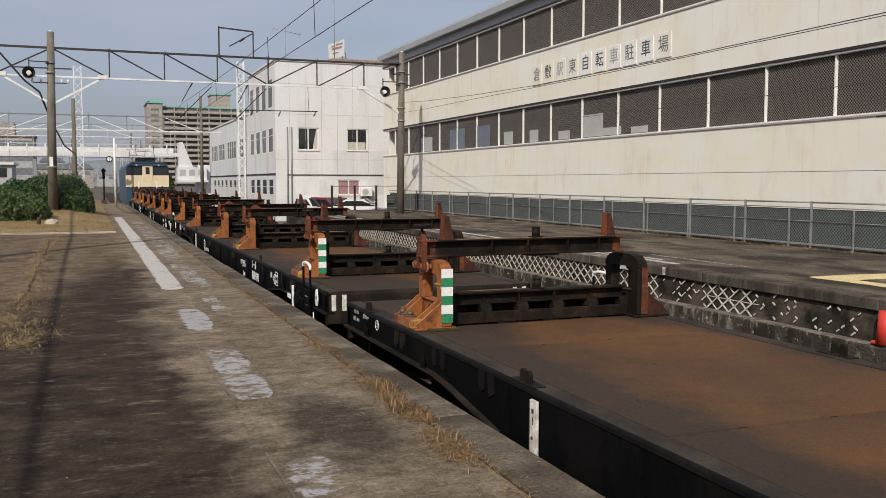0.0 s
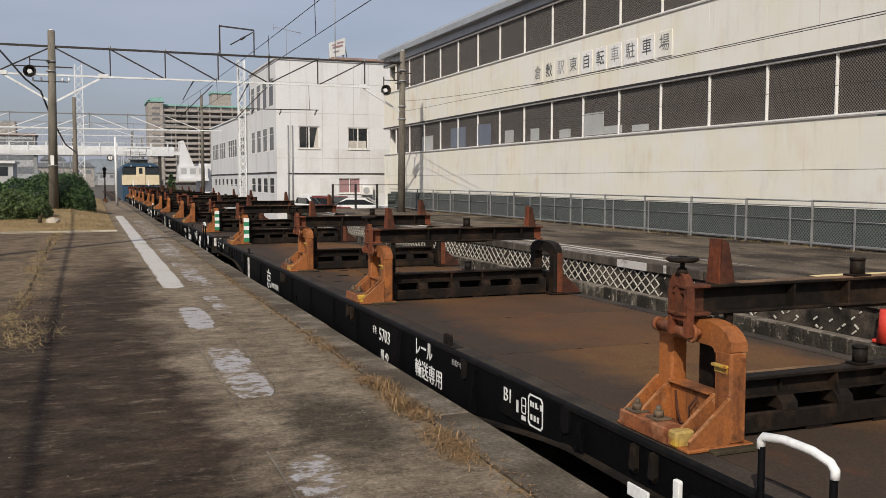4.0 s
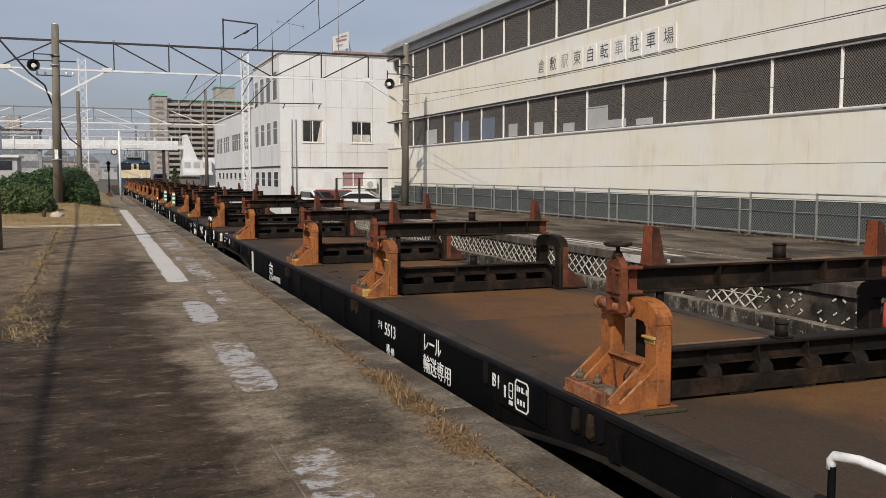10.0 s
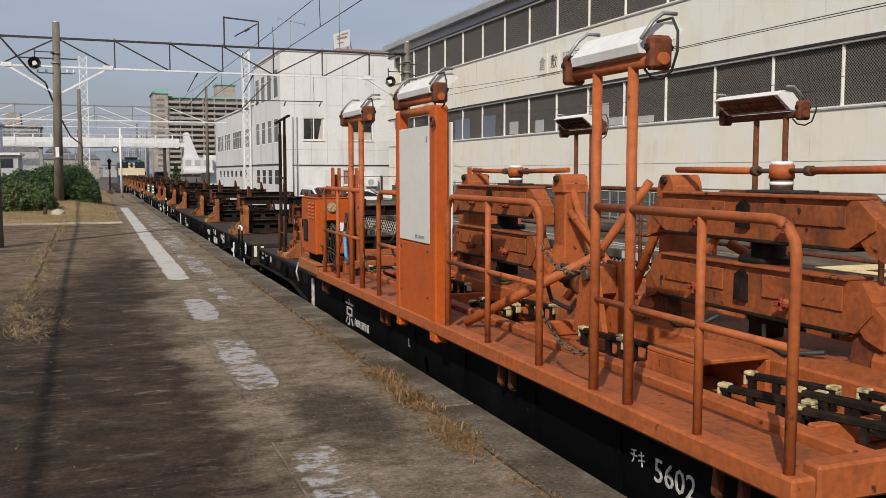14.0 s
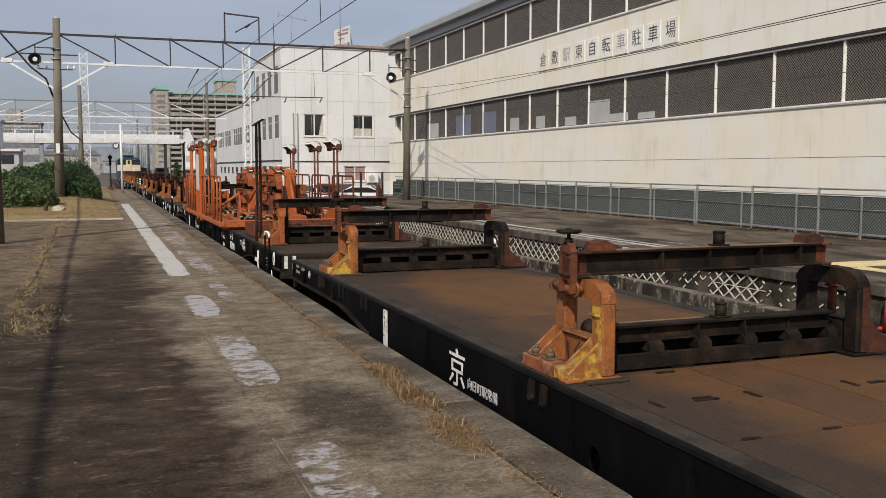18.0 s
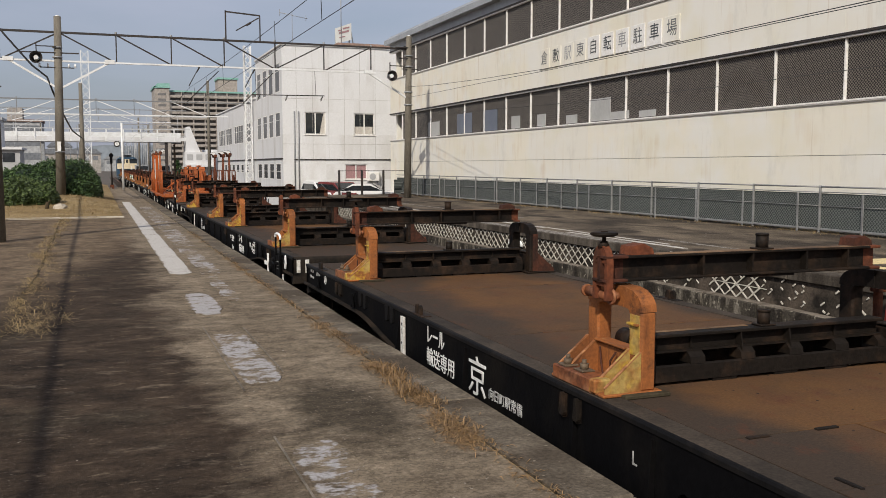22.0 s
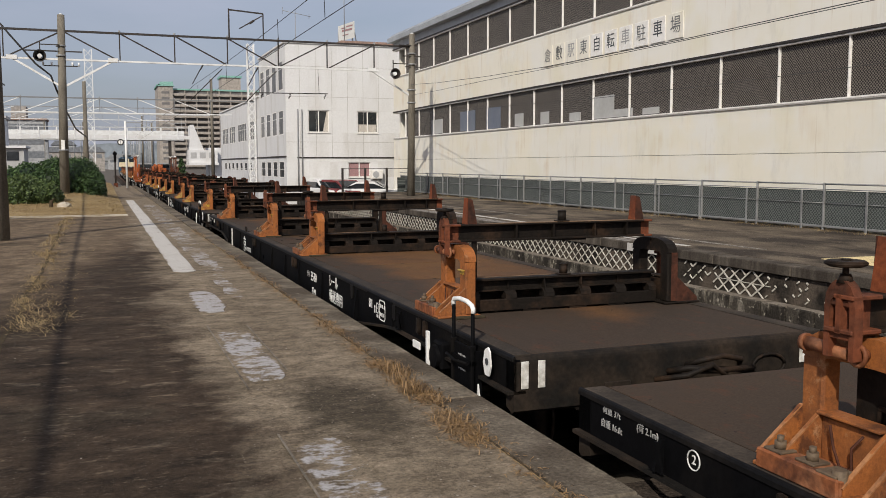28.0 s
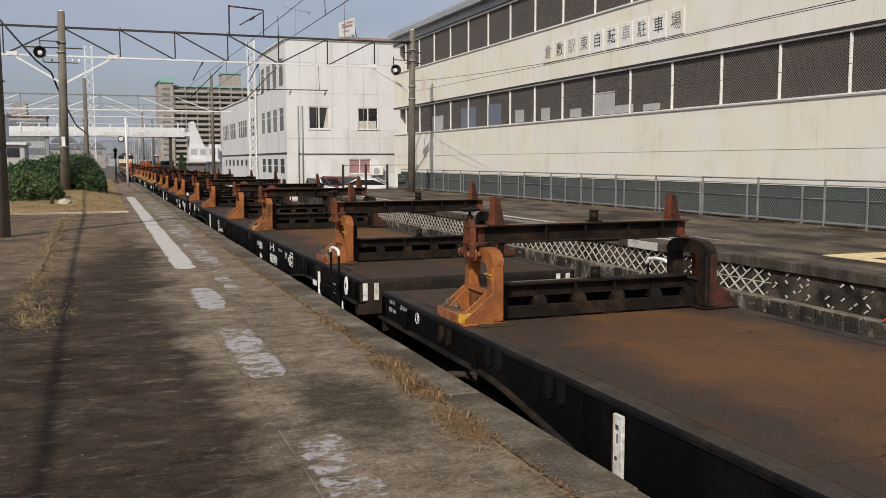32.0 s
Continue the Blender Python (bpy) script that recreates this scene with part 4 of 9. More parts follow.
for z0, z1, head in ((2.97, 4.41, True), (6.409, 7.914, False)):
    part("sill", B().box(FX - 0.03, FX + 0.2, Y0, Y1, z0 + 0.004, z0 + 0.045, 0.006), M["white_frame"], bp, "white window sill")
    # shade under the sill, put in as a strip of the darker joint colour
    part("drip_edge", B().box(FX - 0.035, FX + 0.2, Y0, Y1, z0 - 0.03, z0 + 0.003), M["joint"], bp, "shadowed drip edge")
    part("head_rail", B().box(FX - 0.02, FX + 0.2, Y0, Y1, z1 - 0.02, z1 + 0.03, 0.008), M["white_frame"], bp)
    # the shadow line above the windows is a dark strip of its own
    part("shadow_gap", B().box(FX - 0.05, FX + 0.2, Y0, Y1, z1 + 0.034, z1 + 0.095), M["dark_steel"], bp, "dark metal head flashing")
    for i in range(-9, 15):
        y = 16.135 + 2.2817 * i
        part("mullion", B().box(FX + 0.03, FX + 0.12, y - 0.026, y + 0.026, z0 + 0.045, z1, 0.006), M["white_frame"], bp)
        if i < 14:
            wn_ = part("window_screen", B().box(FX + 0.09, FX + 0.10, y + 0.026, y + 2.255, z0 + 0.046, z1 - 0.02), M["window_mesh"], bp, "dark brown wire-mesh screen")
# things stored behind the lower windows
rnd = random.Random(2)
for y, w, h, m in [(0.9294 * q[0], *q[1:]) for q in ((28.2, 1.3, 0.75, "pale_junk"), (25.4, 0.9, 0.2, "pale_junk"), (30.6, 0.8, 0.3, "pale_junk"), (33.2, 0.7, 0.45, "pale_junk"), (35.6, 0.8, 0.5, "pale_junk"), (38.0, 1.5, 0.9, "blue_junk"), (41.0, 1.8, 0.9, "blue_junk"), (27.0, 1.1, 0.25, "pale_junk"), (45.5, 1.6, 0.7, "pale_junk"))]:
    solid("stored_panel", B().box(FX + 0.06, FX + 0.082, y, y + w, 3.044, 3.044 + h, 0.004), M[m], "pale stored boards behind the window mesh" if "pale" in m else "blue sheet behind the window mesh", "board")
# sign
for i, ch in enumerate("倉敷駅東自転車駐車場"):
    y = 30.810 - i * 0.8987
    sp = solid("sign_tile", B().box(FX - 0.03, FX - 0.004, y - 0.375, y + 0.375, 5.145, 5.888, 0.005), M["white_frame" if i in (4, 5, 6, 7, 8) else "facade"], "square white sign tile with one dark character", "sign", group="sign tiles on the facade")
    me = words(ch, 0.53, M["ink_faded" if i in (2, 6) else "ink_half" if i in (0, 3, 7, 9) else "ink"])
    me.transform(SIDE)
    part("character", me, None, sp, "faded dark character" if i in (2, 3, 6, 9) else "", (FX - 0.034, y, 5.516))
# ---- fence ----
for i in range(17):
    y = 9.528 + 2.25 * i
    fe = thing("mesh_fence", "galvanised tube fence panel with wire mesh", "fence", (15.4, y, 0), "fence panels along the building")
    part("post", B().box(-0.025, 0.025, -0.022, 0.022, 0, 1.08, 0.005), M["galv"], fe)
    part("top_rail", B().tube((0, 0.02, 1.05), (0, 2.23, 1.05), 0.02, 8), M["galv"], fe)
    part("mid_rail", B().tube((0, 0.02, 0.93), (0, 2.23, 0.93), 0.012, 6), M["galv"], fe)
    part("wire_rail", B().tube((0, 0.02, 0.62), (0, 2.23, 0.62), 0.007, 5), M["galv"], fe)
    part("bottom_rail", B().box(-0.02, 0.02, 0.022, 2.228, 0.06, 0.11, 0.006), M["galv"], fe)
    part("mesh", B().box(0.03, 0.036, 0.0, 2.249, 0.09, 0.90), M["fence_mesh"], fe, "dark green-grey wire mesh")
for i in range(20):
    solid("screen_post", B().box(15.355, 15.372, 9.165 + 1.945 * i - 0.03, 9.165 + 1.945 * i + 0.03, 0, 0.90, 0.004), M["galv"], "short flat galvanised post in front of the mesh fence", "post", group="screen posts along the fence")

# ---- white building ----
WX, WY = 10.36, 54.2
wb = thing("white_building", "white panelled three-storey building with dark windows", "building", kind="structure")


def wall_y(x0, x1, y, thick, z0, z1, holes, material, parent, label=""):
    """A wall across the track's direction with real openings (x0, x1, z0, z1)."""
    xs = sorted({x0, x1, *[h[0] for h in holes], *[h[1] for h in holes]})
    zs = sorted({z0, z1, *[h[2] for h in holes], *[h[3] for h in holes]})
    for a, c in zip(xs, xs[1:]):
        for d, e in zip(zs, zs[1:]):
            if not any(h[0] <= a and c <= h[1] and h[2] <= d and e <= h[3] for h in holes):
                part("wall_panel", B().box(a, c, y, y + thick, d, e), material, parent, label)


def wall_x(y0, y1, x, thick, z0, z1, holes, material, parent, label=""):
    ys = sorted({y0, y1, *[h[0] for h in holes], *[h[1] for h in holes]})
    zs = sorted({z0, z1, *[h[2] for h in holes], *[h[3] for h in holes]})
    for a, c in zip(ys, ys[1:]):
        for d, e in zip(zs, zs[1:]):
            if not any(h[0] <= a and c <= h[1] and h[2] <= d and e <= h[3] for h in holes):
                part("wall_panel", B().box(x, x + thick, a, c, d, e), material, parent, label)


front = [(11.71, 12.98, 3.44, 4.77), (14.76, 16.05, 3.44, 4.75), (14.16, 15.55, 0.72, 1.64)]
wall_y(WX, FX + 1.9, WY, 0.25, -1.04, 8.67, front, M["white_wall"], wb, "white wall panels with faint joints")
side = [(55.0 + 2.25 * i, 56.5 + 2.25 * i, z0, z1) for i in range(4) for z0, z1 in ((6.0, 7.75), (3.3, 4.8), (0.7, 1.7))]
wall_x(WY + 0.25, 63.7, WX, 0.25, -1.04, 8.67, side, M["white_wall"], wb)
side2 = [(y0, y1, 3.28, 4.68) for y0, y1 in ((65.2, 69.2), (70.0, 74.6), (76.2, 79.7), (80.6, 84.5))] + [(65.2 + 2.4 * i, 66.5 + 2.4 * i, 1.05, 1.68) for i in range(8)]
wall_x(63.7, 86, WX, 0.25, -1.04, 6.15, side2, M["white_wall"], wb)
part("wall", B().box(WX + 0.25, 30, 63.5, 63.7, 6.15, 8.67).box(WX, 30, 85.8, 86, -1.04, 6.15).box(FX + 1.9, 30, WY, WY + 0.2, -1.04, 8.67), M["white_wall"], wb)
part("roof", B().box(WX - 0.08, 30, WY - 0.08, 63.8, 8.67, 8.80, 0.02), M["white_wall"], wb)
part("roof", B().box(WX - 0.08, 30, 63.82, 86.1, 6.15, 6.28, 0.02), M["white_wall"], wb)
part("roof", B().prism([(14.2, 8.8), (14.5, 9.36), (26, 9.36), (26, 8.8)], "y", 57, 62), M["red_roof"], wb, "red-brown upper roof")
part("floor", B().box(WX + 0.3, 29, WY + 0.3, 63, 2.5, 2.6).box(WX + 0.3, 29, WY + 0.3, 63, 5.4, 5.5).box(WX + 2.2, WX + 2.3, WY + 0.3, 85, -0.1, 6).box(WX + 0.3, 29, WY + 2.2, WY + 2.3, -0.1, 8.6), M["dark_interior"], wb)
part("ledge", B().box(11.0, 17.1, WY - 0.05, WY - 0.002, 1.90, 1.96).box(WX - 0.05, WX - 0.002, WY, 86, 1.95, 2.03), M["dark_steel"], wb, "dark drip ledge")
for x in [11.2 + 0.98 * i for i in range(6)]:
    part("panel_joint", B().box(x, x + 0.018, WY - 0.004, WY - 0.001, 1.98, 8.6), M["joint"], wb)
for z in (2.85, 5.55, 7.35):
    part("panel_joint", B().box(WX, 17.1, WY - 0.004, WY - 0.001, z, z + 0.018), M["joint"], wb)
for x in (11.05, 11.3):
    part("drainpipe", B().tube((x, WY - 0.06, 0), (x, WY - 0.06, 4.8), 0.035, 6), M["grey_steel"], wb)
for j, (x0, x1, z0, z1) in enumerate(front):
    win = part("window", B().box(x0, x1, WY + 0.04, WY + 0.09, z0, z0 + 0.05).box(x0, x1, WY + 0.04, WY + 0.09, z1 - 0.05, z1).box(x0, x0 + 0.05, WY + 0.04, WY + 0.09, z0, z1).box(x1 - 0.05, x1, WY + 0.04, WY + 0.09, z0, z1).box((x0 + x1) / 2 - 0.03, (x0 + x1) / 2 + 0.03, WY + 0.03, WY + 0.09, z0, z1), M["white_frame"], wb, "aluminium sliding window")
    part("pane", B().box(x0 + 0.04, x1 - 0.04, WY + 0.10, WY + 0.11, z0 + 0.04, z1 - 0.04), M["pink_curtain" if j == 2 else "glass_dark"], win, "curtained pane" if j == 2 else "dark pane")
    part("sill", B().box(x0 - 0.05, x1 + 0.05, WY - 0.06, WY + 0.05, z0 - 0.05, z0), M["white_frame"], win)
part("curtain", B().prism([(12.62, 3.5), (12.95, 3.5), (12.95, 4.72), (12.86, 4.72)], "y", WY + 0.092, WY + 0.098), M["curtain"], wb, "pale drawn curtain")
part("curtain", B().box(14.85, 15.95, WY + 0.092, WY + 0.098, 3.5, 3.95), M["curtain"], wb, "cardboard boxes behind glass")
for y0, y1, z0, z1 in side + side2:
    win = part("window", B().box(WX - 0.004, WX + 0.03, y0, y0 + 0.05, z0, z1).box(WX - 0.004, WX + 0.03, y1 - 0.05, y1, z0, z1).box(WX - 0.004, WX + 0.03, y0, y1, z0, z0 + 0.05).box(WX - 0.004, WX + 0.03, y0, y1, z1 - 0.05, z1).box(WX - 0.004, WX + 0.03, y0, y1, z1 - 0.5, z1 - 0.47), M["white_frame"], wb)
    n = round((y1 - y0) / 1.1)
    for i in range(1, n):
        part("mullion", B().box(WX - 0.004, WX + 0.03, y0 + (y1 - y0) * i / n - 0.025, y0 + (y1 - y0) * i / n + 0.025, z0 + 0.051, z1 - 0.051), M["white_frame"], win)
    part("pane", B().box(WX + 0.012, WX + 0.02, y0 + 0.05, y1 - 0.05, z0 + 0.05, z1 - 0.05), M["glass_grey" if z0 > 2 else "glass_matte"], win)
part("antenna", B().tube((15.5, 60, 9.2), (15.5, 60, 14.5), 0.03, 5).tube((12.0, 59, 8.7), (12.0, 59, 11.4), 0.02, 5).tube((11.2, 59, 11.35), (13.0, 59, 11.05), 0.02, 5).tube((11.2, 59, 11.15), (11.2, 59, 11.55), 0.015, 5).tube((12.9, 59, 10.9), (12.9, 59, 11.25), 0.015, 5), M["grey_steel"], wb)
bb = thing("rooftop_billboard", "white rooftop billboard with faded red marks on a steel frame", "billboard", (18.9, 75, 0))
bb.matrix_world = pose(18.9, 75, 0, 0, 0, 14)
part("panel", B().add([(x, y, z) for y in (0.0, 0.12) for x, z in ((0.05, 11.75), (1.5, 12.15), (1.5, 13.55), (0.0, 12.98))], [(0, 1, 2, 3), (7, 6, 5, 4), (0, 3, 7, 4), (1, 5, 6, 2), (0, 4, 5, 1), (3, 2, 6, 7)]), M["board"], bb)
for x0, x1, z, h in ((0.25, 0.6, 12.75, 0.10), (0.7, 1.3, 12.95, 0.12), (0.3, 1.25, 12.52, 0.16), (0.35, 0.9, 12.2, 0.08)):
    part("red_mark", B().prism([(x0, z), (x1, z + (x1 - x0) * 0.3), (x1, z + (x1 - x0) * 0.3 + h), (x0, z + h)], "y", -0.02, -0.004), M["pink_curtain"], bb, "faded red mark")
part("frame", B().beam((0.1, 0.2, 6.2), (0.1, 0.2, 12.6), 0.1, 0.1).beam((1.4, 0.2, 6.2), (1.4, 0.2, 13.2), 0.1, 0.1).beam((1.45, 0.2, 13.4), (2.6, 1.3, 11.0), 0.08, 0.08), M["grey_steel"], bb)

# ---- poles, portals and wires ----


def concrete_pole(x, y, z0, z1, r0, label, lean=0.0, surface="concrete_pole"):
    p = thing("concrete_pole" if surface == "concrete_pole" else "steel_mast", label, "utility pole" if surface == "concrete_pole" else "mast", (x, y, z0))
    part("shaft", B().tube((0, 0, 0), (lean, 0, z1 - z0), r0, 14, r0 * 0.72), M[surface], p)
    part("cap", B().tube((lean, 0, z1 - z0), (lean, 0, z1 - z0 + 0.05), r0 * 0.5, 10, r0 * 0.3), M["white_steel"], p)
    return p


PY = 41.3
pL = concrete_pole(-1.5, PY, 0.1, 7.7, 0.20, "tall weathered concrete catenary pole rising from the hedge", 0.12)
pR = concrete_pole(13.86, PY, 0.0, 7.65, 0.19, "tall weathered concrete catenary pole on the far platform", 0.1)
for p, zs in ((pL, (2.0, 5.9, 6.3)), (pR, (4.4, 5.0, 6.2, 6.7))):
    for z in zs:
        part("band", B().tube((0.09 * z / 7.7, 0, z), (0.09 * z / 7.7, 0, z + 0.06), 0.2, 12), M["grey_steel"], p)
part("notice", B().box(-0.06, 0.08, -0.215, -0.2, 2.05, 2.45), M["white"], pL, "small white notice")
part("arm", B().beam((-1.3, -0.1, 6.1), (0.9, -0.1, 6.1), 0.05, 0.05).beam((-0.6, -0.1, 5.5), (0.7, -0.1, 5.5), 0.04, 0.04), M["dark_steel"], pL)
part("arm", B().beam((-0.4, -0.1, 6.6), (0.5, -0.1, 6.6), 0.05, 0.05).beam((-0.3, -0.1, 6.1), (0.5, -0.1, 6.1), 0.04, 0.04).beam((-0.6, -0.1, 7.1), (0.3, -0.1, 7.1), 0.04, 0.04), M["dark_steel"], pR)
for i, x in enumerate((-0.62, -0.3, 0.5, 0.75)):
    part("insulator", B().tube((x, -0.1, 5.5), (x, -0.1, 5.66), 0.04, 8), M["white_steel"], pL)


def loudspeaker(x, y, z):
    s = thing("horn_loudspeaker", "round grey horn loudspeaker on a bracket", "loudspeaker", (x, y, z))
    part("horn", B().tube((0, -0.25, 0), (0, 0.15, 0), 0.24, 18, 0.10, caps=False).tube((0, -0.26, 0), (0, -0.24, 0), 0.25, 18, 0.24, caps=False), M["dark_steel"], s)
    part("driver", B().tube((0, -0.2, 0), (0, 0.3, 0), 0.09, 12), M["white_steel"], s)
    part("bracket", B().beam((0, 0.1, 0.1), (0, 0.1, 0.65), 0.04, 0.04).beam((0, 0.1, 0.5), (0.75, 0.1, 0.5), 0.04, 0.04), M["dark_steel"], s)


loudspeaker(-2.22, PY - 0.3, 5.95)
loudspeaker(12.95, PY - 0.3, 5.72)


def portal(y, x0, x1, ztop, depth, pitch, main, label, knee=None, pale="white_steel", s=1.0):
    """A catenary portal beam: dark top chord, pale bottom chord, posts and diagonals."""
    p = thing("catenary_portal", label, "catenary portal", (0, y, 0), "catenary portals over the tracks")
    part("top_chord", B().beam((x0, 0, ztop), (x1, 0, ztop), 0.085 * s, 0.085 * s), M[main], p, "steel top chord")
    part("bottom_chord", B().beam((x0 + 1.2, 0, ztop - depth), (x1 - 1.6, 0, ztop - depth), 0.09 * s, 0.07 * s), M[pale], p, "pale steel bottom chord")
    n = int((x1 - x0 - 2.4) / pitch)
    for i in range(n + 1):
        x = x0 + 1.2 + i * pitch
        part("hanger", B().beam((x, 0, ztop), (x, 0, ztop - depth), 0.05 * s, 0.05 * s), M[main], p)
        if i < n:
            down = -1.8 < x < 7.0
            part("diagonal", B().beam((x, 0, ztop if down else ztop - depth), (x + pitch, 0, ztop - depth if down else ztop), 0.055 * s, 0.055 * s), M[main if knee else pale], p)
        part("bracket", B().tube((x, 0, ztop), (x, 0, ztop + 0.12), 0.05, 6), M["grey_steel"], p)
    for x, a, b in knee or ():
        part("knee_brace", B().beam((x, 0, ztop - depth - 1.15), (a, 0, ztop - depth), 0.08, 0.08), M["white_steel"], p, "white knee brace")
        part("gusset", B().box(a - 0.2, a + 0.2, -0.08, 0.08, ztop - depth - 0.05, ztop - depth + 0.12), M["white_steel"], p)
    return p


portal(PY, -16, 13.9, 7.05, 1.17, 2.24, "dark_steel", "lattice catenary portal beam over the tracks, dark above and white below", ((-1.4, 0.6, 0), (-1.4, -3.3, 0), (13.9, 11.95, 0)))
portal(65, -18, 10.2, 5.91, 0.95, 2.4, "mid_steel", "grey catenary portal beam with pale bracing farther down the line", s=0.9)
portal(90, -22, 9.9, 6.2, 1.2, 2.8, "pale_steel", "grey catenary portal beam beyond the white building", pale="pale_steel", s=0.8)
portal(140, -30, 14, 6.9, 1.0, 5.0, "pale_steel", "pale catenary portal beam past the footbridge", pale="pale_steel")
portal(104, -22, 9.2, 7.6, 1.3, 4.2, "grey_steel", "thin grey catenary portal beam far off")
concrete_pole(-0.93, 65, -1.0, 7.0, 0.16, "concrete catenary pole farther down the line")
concrete_pole(9.84, 88, -1.0, 9.5, 0.17, "dark catenary pole beside the white building")
concrete_pole(-1.93, 20.2, 0.0, 9.0, 0.145, "concrete pole at the back of the platform", 0.0)
solid("pole_label", B().box(-2.03, -1.83, 20.04, 20.052, 3.9, 4.15), M["white"], "white label band on the concrete pole", "label")


def lattice_mast(x, y, z0, z1, w, label):
    m = thing("lattice_mast", label, "lattice mast", (x, y, z0))
    h = z1 - z0
    for sx in (-1, 1):
        for sy in (-1, 1):
            part("leg", B().beam((sx * w, sy * w, 0), (sx * w, sy * w, h), 0.07, 0.07), M["white_steel"], m)
    n = int(h / (w * 2.2))
    for i in range(n):
        a, c = h * i / n, h * (i + 1) / n
        part("brace", B().beam((-w, -w, a), (w, -w, c), 0.045, 0.045).beam((w, -w, a), (-w, -w, c), 0.045, 0.045).beam((-w, -w, c), (-w, w, a), 0.045, 0.045), M["white_steel"], m)
    return m


lattice_mast(10.0, 65, -0.1, 9.9, 0.22, "white lattice steel mast beside the white building")
lattice_mast(-0.9, 95, -1, 12.6, 0.34, "white lattice steel mast beyond the hedge")
wires = thing("overhead_wires", "dark overhead contact and messenger wires along the tracks", "overhead wires")
for x, z, sag in ((3.9, 4.16, 0.0), (3.85, 4.95, 0.25)):
    b = B()
    for a, c in ((-8.7, PY), (PY, 78), (78, 104), (104, 180)):
        b.pipe([(x, a + (c - a) * i / 10, z - sag * 4 * (i / 10) * (1 - i / 10)) for i in range(11)], 0.0075, 5)
    part("wire", b, M["wire"], wires)
for i in range(12):
    y = -2 + i * 4.6
    part("dropper", B().tube((3.88, y, 4.16), (3.86, y, 4.82), 0.008, 4), M["wire"], wires)
part("feeder", B().pipe([(13.86, 41.3, 5.28), (13.4, 36.5, 4.95), (12.76, 29.8, 4.59), (12.22, 24.1, 4.34), (11.48, 16.35, 4.11), (10.9, 10.3, 3.99), (10.4, 5, 3.98), (9.4, -6, 4.3)], 0.008, 6), M["wire"], wires)
part("feeder", B().pipe([(13.86, 41.3, 4.78), (13.4, 36.5, 4.62), (12.76, 29.8, 4.45), (12.22, 24.1, 4.28), (11.48, 16.35, 4.08), (10.9, 10.3, 3.95), (10.4, 5, 3.93), (9.4, -6, 4.25)], 0.007, 6), M["wire"], wires)
part("feeder", B().pipe([(13.86, 41.3, 3.9), (12.8, 30, 3.5), (11.85, 20.2, 3.18), (11.33, 14.8, 3.06), (10.9, 10.2, 3.0), (10.4, 5, 3.0), (9.4, -6, 3.3)], 0.006, 5), M["wire"], wires)
part("feeder", B().pipe([(-4.2, 41.0, 7.9), (-3.3, 41.0, 6.75), (-2.4, 41.1, 5.65), (-1.85, 41.2, 5.2), (-1.65, 41.4, 4.6), (-1.45, 44, 4.0), (-1.25, 53, 3.45), (-0.95, 64.8, 3.4)], 0.04, 6), M["wire"], wires)
part("feeder", B().pipe([(-4.54, -8 + 6 * i, 5.6 - 0.4 * math.sin(i * math.pi / 10)) for i in range(11)], 0.032, 6), M["wire"], wires)
for x, y in ((4.3, 39.0), (6.7, 39.5)):
    arm = thing("cantilever_arm", "grey catenary registration arm hung from the portal", "registration arm", (x, PY, 0))
    part("tube", B().tube((0, 0, 5.9), (-0.5, -0.3, 5.0), 0.022, 6).tube((-0.6, -0.3, 4.3), (0.8, 0, 5.7), 0.022, 6), M["dark_steel"], arm)
    part("insulator", B().tube((0.02, 0, 5.9), (-0.12, -0.07, 5.65), 0.028, 8), M["dark_steel"], arm)

part("feeder", B().pipe([(-16.0 + 2.4 * i, 5.76 + 2.0 * i, 6.5 - 0.12 * math.sin(i * math.pi / 7)) for i in range(8)], 0.022, 6), M["wire"], wires)

dr = thing("drop_arm", "thin dark feeder arm with hanging insulators on the portal beam", "feeder arm", (0, PY, 0))
part("tube", B().tube((6.5, -0.2, 4.70), (9.8, -0.2, 4.73), 0.022, 7), M["dark_steel"], dr)
for x, h in ((6.7, 0.90), (9.4, 0.90)):
    part("hanger", B().tube((x, -0.2, 4.72), (x, -0.02, 4.98 + h), 0.010, 6), M["dark_steel"], dr)
for x, z in ((9.62, 4.48), (8.0, 4.46), (6.75, 4.45)):
    ins = part("insulator", B().tube((x, -0.2, z), (x + 0.10, -0.2, z + 0.24), 0.014, 6), M["dark_steel"], dr)
    for i in range(3):
        part("shed", B().tube((x + 0.02 + 0.026 * i, -0.2, z + 0.05 + 0.062 * i), (x + 0.028 + 0.026 * i, -0.2, z + 0.07 + 0.062 * i), 0.045, 10), M["dark_steel"], ins)

gal = thing("switch_gantry", "dark wire-switch frame standing on the portal beam", "switch frame", (0, PY, 0))
part("frame", B().beam((5.45, 0, 7.05), (5.45, 0, 8.35), 0.06, 0.06).beam((5.45, 0, 8.3), (6.95, 0, 8.2), 0.06, 0.06).beam((6.95, 0, 7.05), (6.95, 0, 8.2), 0.05, 0.05).beam((5.9, 0, 7.5), (6.9, 0, 8.1), 0.05, 0.05), M["dark_steel"], gal)
part("insulator", B().tube((6.35, 0, 7.75), (6.55, 0, 7.88), 0.05, 8), M["dark_steel"], gal)
for i, (x, y, h) in enumerate(((-8, 60, 8), (-14, 75, 8), (-12, 110, 9), (-20, 95, 8), (5.2, 128, 8), (7.5, 150, 8), (-2.5, 150, 8), (-9, 170, 9))):
    concrete_pole(x, y, -1.0, h, 0.15, "grey catenary mast among the far tracks")

